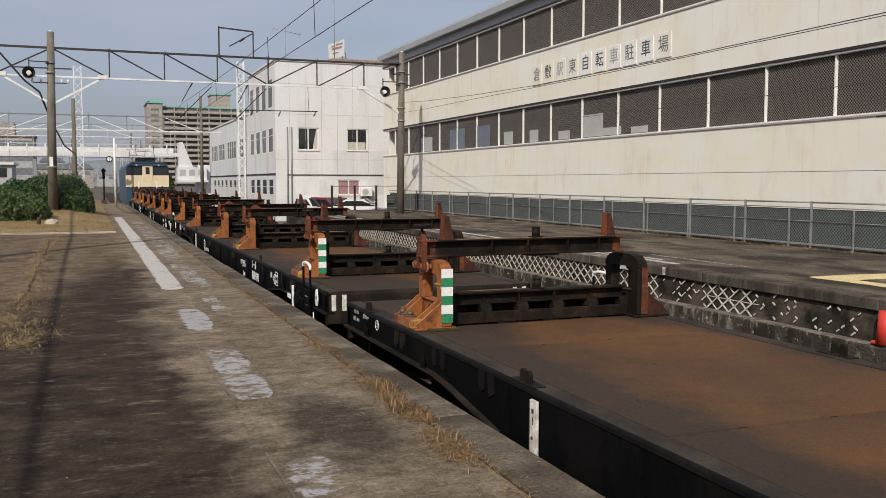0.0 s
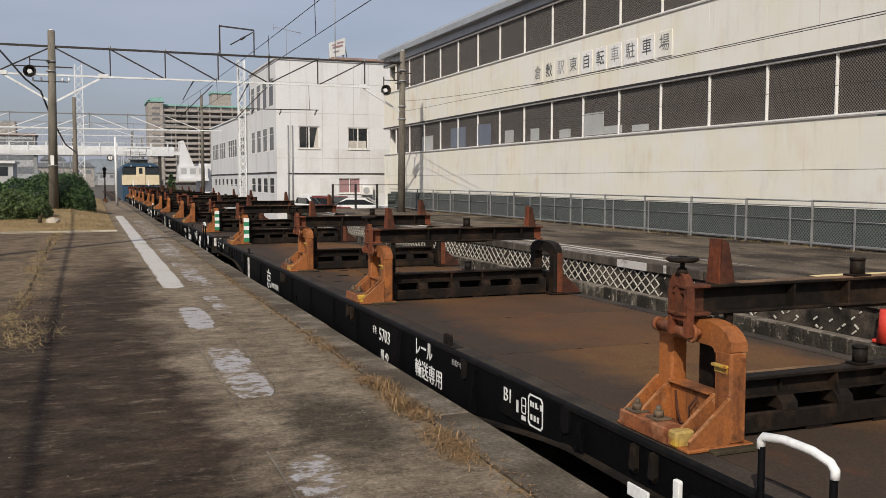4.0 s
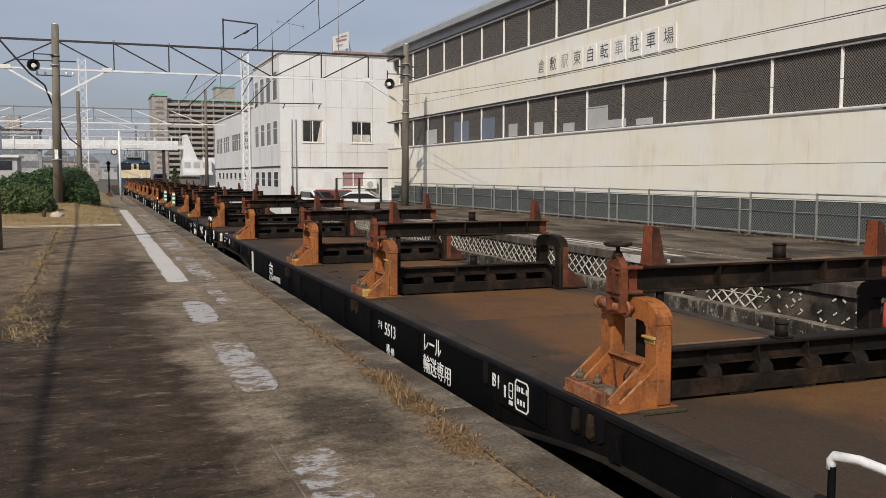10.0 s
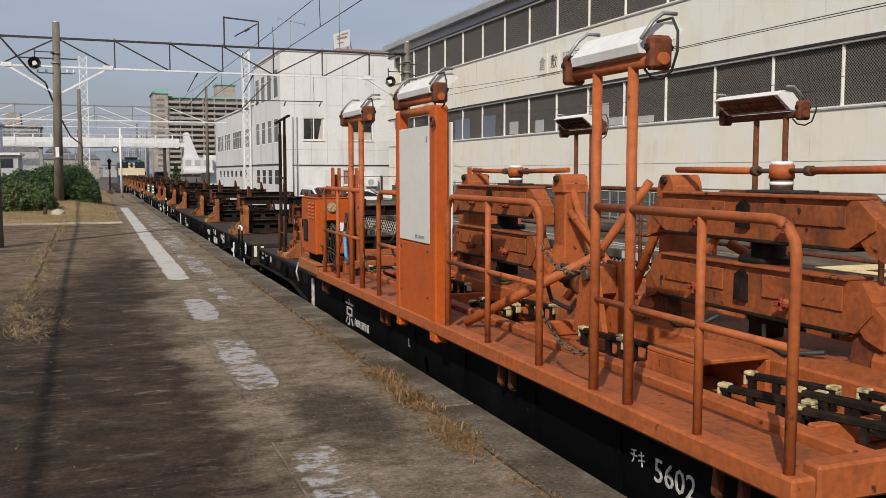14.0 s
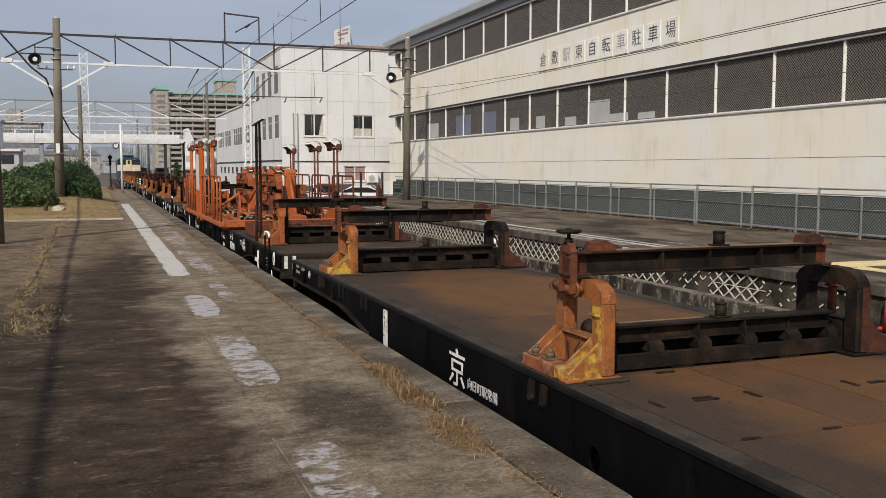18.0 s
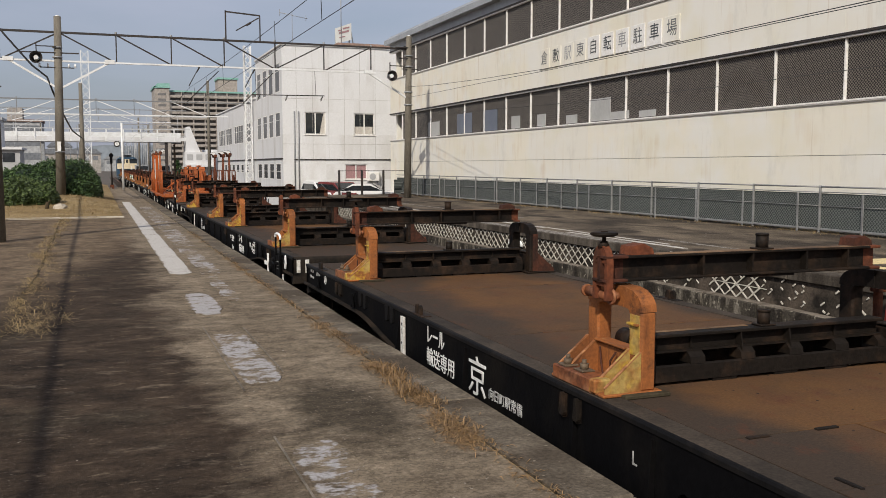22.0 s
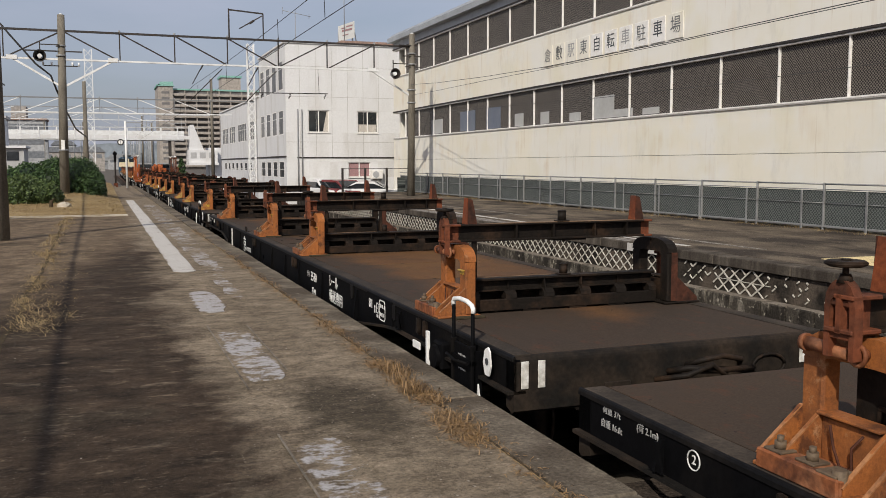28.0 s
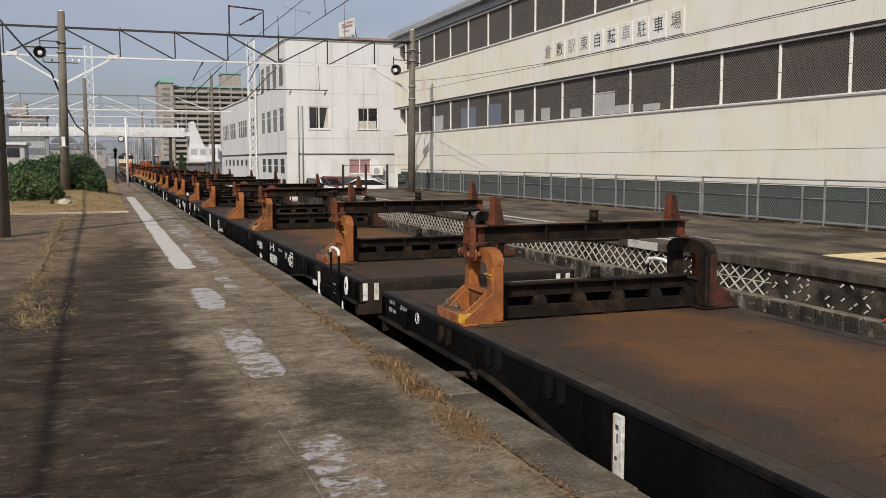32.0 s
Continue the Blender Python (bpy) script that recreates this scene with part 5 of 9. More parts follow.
# ---- signals and posts beyond the platform ----
sg = thing("signal_post", "thin white post with a round mirror", "post", (1.54, 64, -0.2))
part("post", B().tube((0, 0, 0), (0, 0, 4.6), 0.07, 8), M["white_steel"], sg)
part("arm", B().beam((0, 0, 4.5), (3.9, 0, 4.5), 0.05, 0.05), M["grey_steel"], sg)
part("mirror", B().tube((-0.33, -0.05, 3.2), (-0.33, 0.02, 3.2), 0.15, 16), M["white"], sg)
part("mirror_bar", B().box(-0.35, -0.31, -0.06, -0.052, 3.06, 3.34).box(-0.33, 0.0, -0.02, 0.02, 3.18, 3.22), M["grey_steel"], sg)
part("mirror_rim", B().pipe([(-0.33 + 0.17 * math.cos(a), -0.03, 3.2 + 0.17 * math.sin(a)) for a in [i * math.pi / 8 for i in range(17)]], 0.04, 5), M["dark_steel"], sg)
sg = thing("colour_light_signal", "black colour-light signal on a post", "signal", (0.9, 70, -0.3))
part("post", B().tube((0, 0, 0), (0, 0, 2.8), 0.06, 8), M["dark_steel"], sg)
part("head", B().tube((0, -0.1, 2.6), (0, 0.05, 2.6), 0.15, 16).box(-0.09, 0.09, -0.1, 0.1, 2.0, 2.5, 0.05), M["black"], sg)
part("box", B().box(-0.15, 0.15, -0.2, 0.2, 0.1, 0.5, 0.02), M["rust_red"], sg, "small red box")

# ---- footbridge ----
fb = thing("footbridge", "white station footbridge across the tracks with covered stairs", "footbridge", (0, 116, 0), kind="structure")
part("girder", B().box(-40, 9.6, 0, 2.6, 4.45, 5.15, 0.03), M["white_steel"], fb, "white girder")
part("parapet", B().box(-40, 9.6, 0.0, 0.08, 5.15, 5.6).box(-40, 9.6, -0.05, 0.12, 5.95, 6.05), M["white_steel"], fb)
for i in range(26):
    part("panel_post", B().box(-40 + i * 1.95, -39.85 + i * 1.95, -0.06, 0.1, 4.5, 6.0), M["white_steel"], fb)
    part("panel", B().box(-39.8 + i * 1.95, -38.1 + i * 1.95, -0.03, -0.002, 4.6, 5.05), M["white_wall"], fb)
for x in (-30, -18, -6, 7.9):
    part("pier", B().box(x - 0.18, x + 0.18, 0.3, 0.66, -1, 4.45), M["dark_steel" if x > 0 else "grey_steel"], fb)
part("stair", B().prism([(10.15, 3.4), (10.3, 6.35), (10.7, 6.4), (12.05, 2.9), (12.05, 1.7), (10.2, 1.7)], "y", -0.2, 2.4), M["white_wall"], fb, "white covered staircase")
part("stair_base", B().box(10.0, 13.5, -0.5, 2.5, 1.75, 3.3), M["white_wall"], fb)
for i in range(3):
    part("window", B().box(10.25 + i * 1.1, 10.95 + i * 1.1, -0.53, -0.5, 2.3, 3.0), M["facade_grey"], fb)
part("canopy", B().box(10.0, 13.6, -0.9, 2.6, 1.45, 1.75), M["white_wall"], fb)
part("shelter", B().box(12.6, 16.5, 0.5, 5, -1.0, 3.6), M["white_wall"], fb)

# ---- far buildings ----
ap = thing("apartment_building", "tan apartment block with dark balcony rows and mint green roof", "apartment building", (0, 500, 0))
part("wall", B().box(31, 84, 0, 24, -1, 40.5), M["apartment"], ap)
part("end_wall", B().box(28.6, 36.0, -3, 24, -1, 42.2), M["apartment"], ap, "tan end wall")
part("roof_edge", B().box(28.0, 36.6, -3.6, 24.4, 42.2, 43.0).prism([(28.0, 42.2), (30.0, 44.4), (36.2, 44.6), (36.2, 43.0), (30, 43.0)], "y", -3.6, 12), M["mint"], ap, "mint green roof edge")
part("roof_edge", B().box(36, 84, -0.8, 0, 40.5, 41.3), M["mint"], ap)
part("penthouse", B().box(62, 72, 4, 18, 40.5, 48.2), M["apartment"], ap)
part("penthouse_roof", B().box(61.4, 72.6, 3.4, 18.6, 48.2, 49.2), M["mint"], ap)
for fl in range(14):
    z = 0.4 + fl * 2.85
    part("balcony_slab", B().box(36.0, 84, -2.4, 0, z, z + 0.25), M["apartment"], ap)
    part("parapet", B().box(36.0, 84, -2.45, -2.3, z + 0.25, z + 1.35), M["apartment"], ap)
    # the shadow inside each balcony row, painted as one dark band
    part("balcony_door", B().box(36.2, 83.8, -0.05, -0.01, z + 0.3, z + 2.6), M["apartment_dark"], ap)
    part("end_window", B().box(30.3, 34.3, -3.06, -3.0, z + 0.9, z + 2.1), M["apartment_dark"], ap)
for i in range(9):
    part("partition", B().box(36.0 + i * 5.9, 36.5 + i * 5.9, -2.4, 0, 0, 40.3), M["apartment"], ap)
rnd = random.Random(21)
for i in range(34):
    y = rnd.uniform(330, 620)
    x = rnd.uniform(-0.42, 0.08) * y
    w, d, h = rnd.uniform(9, 22), rnd.uniform(8, 12), rnd.uniform(4.5, 11)
    ho = thing("far_house", "small far house in pale grey and tan", "house", (x, y, -1.02), "far houses")
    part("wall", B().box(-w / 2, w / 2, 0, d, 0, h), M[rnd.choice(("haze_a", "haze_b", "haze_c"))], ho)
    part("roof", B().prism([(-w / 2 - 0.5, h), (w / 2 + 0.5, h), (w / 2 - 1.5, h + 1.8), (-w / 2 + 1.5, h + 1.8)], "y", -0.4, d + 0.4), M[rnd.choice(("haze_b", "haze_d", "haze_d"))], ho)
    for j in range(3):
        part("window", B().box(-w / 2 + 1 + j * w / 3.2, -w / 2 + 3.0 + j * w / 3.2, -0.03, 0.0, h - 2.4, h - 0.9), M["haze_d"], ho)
for i in range(22):
    x, y = rnd.uniform(2.2, 9.2), rnd.uniform(125, 300)
    if abs(x - TRACK0) < 1.9:
        x += 3.9
    h = rnd.uniform(5.5, 9) + (y - 125) * 0.012
    concrete_pole(x, y, -1.0, h, 0.07 + y * 0.0002, "pale steel catenary mast among the far tracks", 0, "haze_b" if i % 3 else "haze_a")
for i in range(10):
    x, y = rnd.uniform(-30, -2), rnd.uniform(120, 240)
    concrete_pole(x, y, -1.0, rnd.uniform(6, 10), 0.09, "pale steel catenary mast among the far tracks", 0, "haze_b")
for x, y, c in ((5.6, 130, "red_roof"), (6.2, 150, "rust_tray"), (7.8, 122, "rust_red")):
    tv = thing("track_vehicle", "small painted track vehicle parked on the far siding", "track vehicle", (x, y, -0.85))
    part("body", B().box(-1.0, 1.0, 0, 3.5, 0.5, 1.7, 0.05), M[c], tv)
    part("cab", B().box(-0.9, 0.9, 0.4, 2.0, 1.7, 2.6, 0.08), M["grey_steel"], tv)
    part("window", B().box(-0.75, 0.75, 0.38, 0.4, 1.9, 2.4), M["glass_dark"], tv)
    for yy in (0.5, 2.9):
        part("wheelset", B().tube((-0.7, yy, 0.3), (0.7, yy, 0.3), 0.3, 12), M["wheel"], tv)
ob = thing("town_building", "pale town building with brown bands behind the footbridge", "building", (-13.6, 190, -1.0))
part("wall", B().box(-4.0, 3.8, 0, 8, 0, 11.0), M["haze_a"], ob)
part("roof_tower", B().box(-2.2, 0.4, 1, 6, 11.0, 13.6), M["haze_c"], ob, "tan roof tower")
for fl in range(4):
    part("window_band", B().box(-3.7, 3.5, -0.05, -0.002, 1.2 + fl * 2.6, 2.5 + fl * 2.6), M["haze_d"], ob, "band of dark windows")
part("cornice", B().box(-4.2, 4.0, -0.3, 8.2, 11.0, 11.4), M["red_roof"], ob, "brown cornice")
st = thing("station_hut", "grey flat-roofed railway hut beyond the hedge", "hut", (-10.4, 88, -1.0))
part("wall", B().box(-4, 4, 0, 5, 0, 4.0), M["facade_grey"], st)
part("roof", B().box(-4.2, 4.2, -0.3, 5.3, 4.0, 4.2), M["white_wall"], st)
part("window", B().box(2.6, 3.6, -0.03, 0, 2.9, 3.7), M["glass_dark"], st)
part("upper_floor", B().box(-3.5, 2.5, 0.5, 4, 4.2, 6.6), M["white_wall"], st)
part("upper_roof", B().box(-3.7, 2.7, 0.2, 4.4, 6.6, 6.8), M["facade_grey"], st)
bd = B()
for i in range(60):
    x0 = -500 + i * 17
    h0, h1 = [34 + 16 * noise.noise((k * 0.21, 3.1, 0)) + 6 * noise.noise((k * 0.9, 1.1, 0)) for k in (i, i + 1)]
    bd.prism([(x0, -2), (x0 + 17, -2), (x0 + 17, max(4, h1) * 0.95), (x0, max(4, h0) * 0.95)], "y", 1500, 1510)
# the hills' blue-grey is air haze put into their colour
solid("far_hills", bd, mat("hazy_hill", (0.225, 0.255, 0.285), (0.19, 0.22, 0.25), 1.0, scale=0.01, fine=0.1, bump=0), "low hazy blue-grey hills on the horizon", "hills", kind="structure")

# ---- gate fence and cars by the white building ----
gf = thing("dark_gate_fence", "dark steel post fence beside the car park", "fence", (0, 47, 0))
for x in (11.95, 13.2, 14.4, 16.76):
    part("post", B().box(x - 0.05, x + 0.05, -0.05, 0.05, -0.1, 1.32), M["dark_steel"], gf)
part("rail", B().beam((11.95, 0, 1.28), (16.76, 0, 1.28), 0.03, 0.03).beam((11.95, 0, 0.35), (14.4, 0, 0.35), 0.025, 0.025), M["dark_steel"], gf)
part("mesh", B().box(15.0, 16.7, 0.0, 0.01, 0.0, 0.8), M["fence_mesh"], gf)


def car(x, y, rz, paint, label, estate=True):
    c = thing("car", label, "car", (x, y, -0.85), "cars in the car park")
    c.matrix_world = pose(x, y, -0.85, 0, 0, rz)
    body = [(-1.95, 0.3), (-1.98, 0.75), (-1.85, 0.88), (-0.95, 0.95), (1.75, 0.95), (1.9, 0.8), (1.92, 0.35)]
    part("body", B().prism(body, "y", -0.8, 0.8), M[paint], c)
    top = [(-0.95, 0.94), (-0.25, 1.45), (1.35, 1.48), (1.75, 0.95)] if estate else [(-1.0, 0.94), (-0.2, 1.38), (0.8, 1.38), (1.6, 0.95)]
    part("cabin", B().prism(top, "y", -0.70, 0.70), M[paint], c)
    inner = [(px * 0.93 + 0.03, 1.0 + (pz - 0.94) * 0.66) for px, pz in top]
    part("side_glass", B().prism(inner, "y", -0.712, 0.712), M["glass_dark"], c, "dark side windows")
    part("windscreen", B().add([(-0.94, -0.62, 0.97), (-0.94, 0.62, 0.97), (-0.30, 0.6, 1.42), (-0.30, -0.6, 1.42), (-0.90, -0.62, 0.96), (-0.90, 0.62, 0.96), (-0.26, 0.6, 1.41), (-0.26, -0.6, 1.41)], [(0, 1, 2, 3), (7, 6, 5, 4), (0, 3, 7, 4), (1, 5, 6, 2), (0, 4, 5, 1), (3, 2, 6, 7)]), M["glass_dark"], c)
    for sx in (-1.25, 1.2):
        for sy in (-0.75, 0.75):
            wh = part("wheel", B().tube((sx, sy - 0.1, 0.3), (sx, sy + 0.1, 0.3), 0.3, 16), M["tyre"], c)
            part("rim", B().tube((sx, sy - 0.108, 0.3), (sx, sy + 0.108, 0.3), 0.18, 12), M["galv"], wh)
    for sy in (-0.6, 0.6):
        part("headlight", B().box(-1.99, -1.9, sy - 0.16, sy + 0.16, 0.66, 0.8, 0.02), M["lamp_glass"], c)
        part("tail_light", B().box(1.84, 1.93, sy - 0.12, sy + 0.12, 0.7, 0.85, 0.02), M["red"], c)
    return c


car(12.35, 52.4, 100, "car_white", "white small van parked by the white building")
car(13.05, 50.9, 108, "car_dark", "dark red hatchback parked between white cars")
car(14.3, 49.6, 158, "car_white", "silver-white saloon parked beside the dark fence", False)
ac = thing("air_conditioner", "white outdoor air-conditioning unit on the white building", "air conditioner", (15.9, 54.0, 0.62))
part("casing", B().box(-0.36, 0.36, -0.14, 0.18, 0, 0.55, 0.02), M["white_frame"], ac)
part("fan_grille", B().tube((-0.08, -0.145, 0.27), (-0.08, -0.155, 0.27), 0.2, 16), M["pale_steel"], ac)
part("bracket", B().box(-0.34, -0.30, -0.1, 0.2, -0.12, 0.0).box(0.30, 0.34, -0.1, 0.2, -0.12, 0.0), M["grey_steel"], ac)

# ---- hedge, rock, grass ----


def leaf_cloud(b, blobs, count, size, rnd):
    for cx, cy, cz, rx, ry, rz in blobs:
        for i in range(count):
            d = Vector((rnd.gauss(0, 1), rnd.gauss(0, 1), rnd.gauss(0, 1))).normalized()
            f = rnd.uniform(0.78, 1.0) + 0.16 * noise.noise(Vector((cx, cy, cz)) + d * 3.0)
            p = Vector((cx + d.x * rx * f, cy + d.y * ry * f, max(0.12, cz + d.z * rz * f)))
            s = size * rnd.uniform(0.6, 1.3)
            u = Vector((rnd.uniform(-1, 1), rnd.uniform(-1, 1), rnd.uniform(-1, 1))).normalized()
            v = u.orthogonal().normalized()
            b.add([p - u * s, p + v * s * 0.45, p + u * s, p - v * s * 0.45], [(0, 1, 2, 3)])


rnd = random.Random(4)
for name, blobs in (("back", [(-1.05, 43.2, 0.55, 1.15, 1.9, 1.34), (-1.9, 43.6, 0.5, 1.1, 1.9, 1.36), (-2.9, 43.8, 0.45, 1.2, 1.9, 1.22), (-0.55, 42.9, 0.42, 0.74, 1.6, 1.04), (-4.0, 43.8, 0.4, 1.3, 2.0, 1.04), (-5.6, 44.0, 0.4, 1.6, 2.0, 0.95)]), ("front", [(-2.0, 35.4, 0.3, 0.66, 1.3, 0.68), (-2.65, 35.3, 0.34, 0.85, 1.4, 0.84), (-3.5, 35.5, 0.3, 1.0, 1.5, 0.80), (-5.0, 35.8, 0.3, 1.3, 1.5, 0.78)])):
    he = thing("hedge", "dense clipped dark green hedge on the soil bed", "hedge", (0, 0, 0), "hedges")
    lc = B()
    leaf_cloud(lc, blobs, 9500, 0.058, rnd)
    part("foliage", lc, M["leaf" if name == "back" else "leaf_olive"], he)
    # dark solids inside the leaves stand in for the hedge's inner shade
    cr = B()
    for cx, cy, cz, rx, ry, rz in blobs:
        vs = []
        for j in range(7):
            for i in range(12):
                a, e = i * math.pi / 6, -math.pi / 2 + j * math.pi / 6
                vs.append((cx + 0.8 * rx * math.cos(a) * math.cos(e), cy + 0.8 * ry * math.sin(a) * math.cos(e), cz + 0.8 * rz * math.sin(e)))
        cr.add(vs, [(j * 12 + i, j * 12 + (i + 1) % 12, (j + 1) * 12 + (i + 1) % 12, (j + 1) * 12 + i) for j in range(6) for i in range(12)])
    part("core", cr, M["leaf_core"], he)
sh = thing("shrub", "small dark conifer beside the footbridge stairs", "shrub", (8.75, 111, -1.0))
part("trunk", B().tube((0, 0, 0), (0.05, 0, 1.6), 0.06, 7, 0.03), M["dark_soil"], sh)
lc = B()
leaf_cloud(lc, [(0, 0, 1.3, 0.62, 0.6, 0.8), (0.05, 0, 2.1, 0.42, 0.4, 0.75), (0.0, 0, 2.8, 0.22, 0.2, 0.5)], 420, 0.12, random.Random(12))
part("crown", lc, M["leaf"], sh)
rk = B()
vs = []
for j in range(6):
    for i in range(10):
        a, e = i * math.pi / 5, -math.pi / 2 + j * math.pi / 5
        f = 1 + 0.25 * noise.noise((i * 0.9, j * 0.8, 5))
        vs.append((-1.21 + 0.22 * f * math.cos(a) * math.cos(e), 32.5 + 0.22 * f * math.sin(a) * math.cos(e), 0.17 + 0.13 * f * math.sin(e)))
rk.add(vs, [(j * 10 + i, j * 10 + (i + 1) % 10, (j + 1) * 10 + (i + 1) % 10, (j + 1) * 10 + i) for j in range(5) for i in range(10)])
solid("rock", rk, M["stone"], "pale rough rock lying on the dry soil", "rock")

solid("stump", B().tube((-1.62, 32.4, 0.02), (-1.60, 32.4, 0.36), 0.07, 9, 0.055).tube((-1.60, 32.4, 0.3), (-1.50, 32.36, 0.42), 0.035, 7, 0.02), M["dark_soil"], "short dark tree stump beside the rock", "stump")


def tufts(b, spots, rnd, blades, height, spread, lay=0.8):
    for x, y, z in spots:
        for i in range(blades):
            p = Vector((x + rnd.gauss(0, spread), y + rnd.gauss(0, spread * 1.5), z))
            d = Vector((rnd.gauss(0, lay), rnd.gauss(0, lay), 1)).normalized() * height * rnd.uniform(0.4, 1.2)
            s = Vector((d.y, -d.x, 0.01)).normalized() * 0.0028
            m = p + d * 0.55
            e = p + d + Vector((d.x * 0.5, d.y * 0.5, -0.35 * d.length))
            b.add([p - s, p + s, m + s * 0.8, e, m - s * 0.8], [(0, 1, 2, 4), (4, 2, 3)])


rnd = random.Random(8)
gr = B()
tufts(gr, [(1.94 + rnd.gauss(0, 0.03), rnd.uniform(5.25, 6.6), 0) for _ in range(26)], rnd, 52, 0.07, 0.05, 2.2)
tufts(gr, [(1.91 + rnd.gauss(0, 0.04), rnd.uniform(4.45, 5.1), 0) for _ in range(18)], rnd, 52, 0.065, 0.055, 2.4)
tufts(gr, [(1.95 + rnd.gauss(0, 0.025), rnd.uniform(3.0, 4.4), 0) for _ in range(16)], rnd, 24, 0.045, 0.05, 2.4)
tufts(gr, [(1.94, 6.35, 0), (1.95, 6.2, 0), (1.92, 5.9, 0), (1.90, 5.65, 0)], rnd, 110, 0.13, 0.04, 0.9)
tufts(gr, [(1.93, 7.1, 0), (1.92, 7.0, 0), (1.95, 7.25, 0)], rnd, 50, 0.07, 0.05, 1.8)
tufts(gr, [(1.95 + rnd.gauss(0, 0.02), rnd.uniform(7.3, 9.0), 0) for _ in range(20)], rnd, 34, 0.055, 0.05, 2.0)
tufts(gr, [(1.95 + rnd.gauss(0, 0.02), rnd.uniform(9.0, 22), 0) for _ in range(70)], rnd, 22, 0.06, 0.045, 1.8)
solid("dry_grass_strip", gr, M["dry_grass"], "dead brown grass growing in the platform joint", "dry grass", kind="stuff")
gr = B()
tufts(gr, [(-0.72 + rnd.gauss(0, 0.13), rnd.uniform(8.6, 10.6), 0) for _ in range(20)], rnd, 17, 0.13, 0.10, 2.4)
tufts(gr, [(-0.50 + rnd.gauss(0, 0.10), rnd.uniform(9.0, 9.8), 0) for _ in range(7)], rnd, 8, 0.18, 0.06, 2.6)
tufts(gr, [(-0.84 + rnd.gauss(0, 0.05), rnd.uniform(10, 17), 0) for _ in range(60)], rnd, 18, 0.07, 0.05, 1.5)
tufts(gr, [(-0.93 + rnd.gauss(0, 0.07), rnd.uniform(16, 28.4), 0) for _ in range(70)], rnd, 16, 0.13, 0.05, 0.8)
tufts(gr, [(-0.55 + rnd.gauss(0, 0.16), rnd.uniform(11, 18), 0) for _ in range(46)], rnd, 8, 0.05, 0.07, 2.0)
tufts(gr, [(rnd.uniform(-4, 0.62), rnd.uniform(28.2, 28.6), 0.03) for _ in range(60)], rnd, 14, 0.10, 0.07, 1.0)
for _ in range(620):
    x, y = rnd.uniform(-7, 0.5), 28.7 + 13.5 * rnd.random() ** 1.3
    e = max(0, min(1, (0.66 - x) / 1.6, (y - 28.6) / 11.0))
    tufts(gr, [(x, y, 0.02 + 0.31 * e)], rnd, 26, 0.15, 0.16, 1.1)
tufts(gr, [(15.15 + rnd.gauss(0, 0.12), rnd.uniform(10, 44), 0) for _ in range(150)], rnd, 12, 0.14, 0.08, 0.9)
solid("straw_weeds", gr, M["straw"], "straw-coloured dry weeds on the asphalt and soil", "dry weeds", kind="stuff")

# ---- the train ----
PITCH, HALF, TRACK, RAIL = 18.45, 8.8, 3.685, -0.85
DECK = 1.14
movers = []
shared = {}


def once(key, make, material):
    """One mesh, shared by all alike parts."""
    if key not in shared:
        shared[key] = make().mesh(key, material)
    return shared[key]


ARCH_OUT = [(-0.285, 0.45), (-0.278, 0.492), (-0.248, 0.528), (-0.195, 0.556), (-0.115, 0.570)]
ARCH_IN = [(-0.163, 0.43), (-0.161, 0.440), (-0.154, 0.449), (-0.138, 0.455), (-0.105, 0.457)]


def arch_stand(s):
    """A stand at one end of the frame: an arch along the wagon on a base plate; s: the outward side."""
    def make():
        b = B()

        def bx(x0, x1, *r):
            b.box(*sorted((s * x0, s * x1)), *r)
        bx(0.87, 1.235, -0.30, 0.29, DECK + 0.006, DECK + 0.024, 0.005)
        for t in (-1, 1):
            bx(0.905, 1.0, *sorted((t * 0.163, t * 0.285)), DECK + 0.02, DECK + 0.452, 0.012)
        outer = ARCH_OUT + [(-y, z) for y, z in ARCH_OUT[::-1]]
        inner = ARCH_IN + [(-y, z) for y, z in ARCH_IN[::-1]]
        for i in range(len(outer) - 1):
            q = [outer[i], outer[i + 1], inner[i + 1], inner[i]]
            b.prism([(y, DECK + z) for y, z in q], "x", *sorted((s * 0.906, s * 0.999)))
        # weld beads along the crown
        bx(0.898, 1.006, -0.012, -0.004, DECK + 0.455, DECK + 0.573, 0.002)
        bx(0.94, 1.0, -0.163, 0.163, DECK + 0.02, DECK + 0.215, 0.004)
        bx(0.93, 1.025, -0.15, 0.17, DECK + 0.226, DECK + 0.238, 0.003)
        return b
    return make


def gusset(s, y, top=0.235, foot=1.215):
    """A triangular rib from the leg down to the front of the base."""
    def make():
        b = B()
        pts = [(s * foot, DECK + 0.024), (s * 0.998, DECK + 0.024), (s * 0.998, DECK + top), (s * 1.012, DECK + top), (s * foot, DECK + 0.055)]
        b.prism(pts, "y", y - 0.007, y + 0.007)
        return b
    return make


def gusset_edge(s, y, top=0.235, foot=1.215):
    """The worn bright edge of a rib."""
    return lambda: B().beam((s * 1.0, y, DECK + top + 0.002), (s * (foot + 0.004), y, DECK + 0.055), 0.018, 0.006)


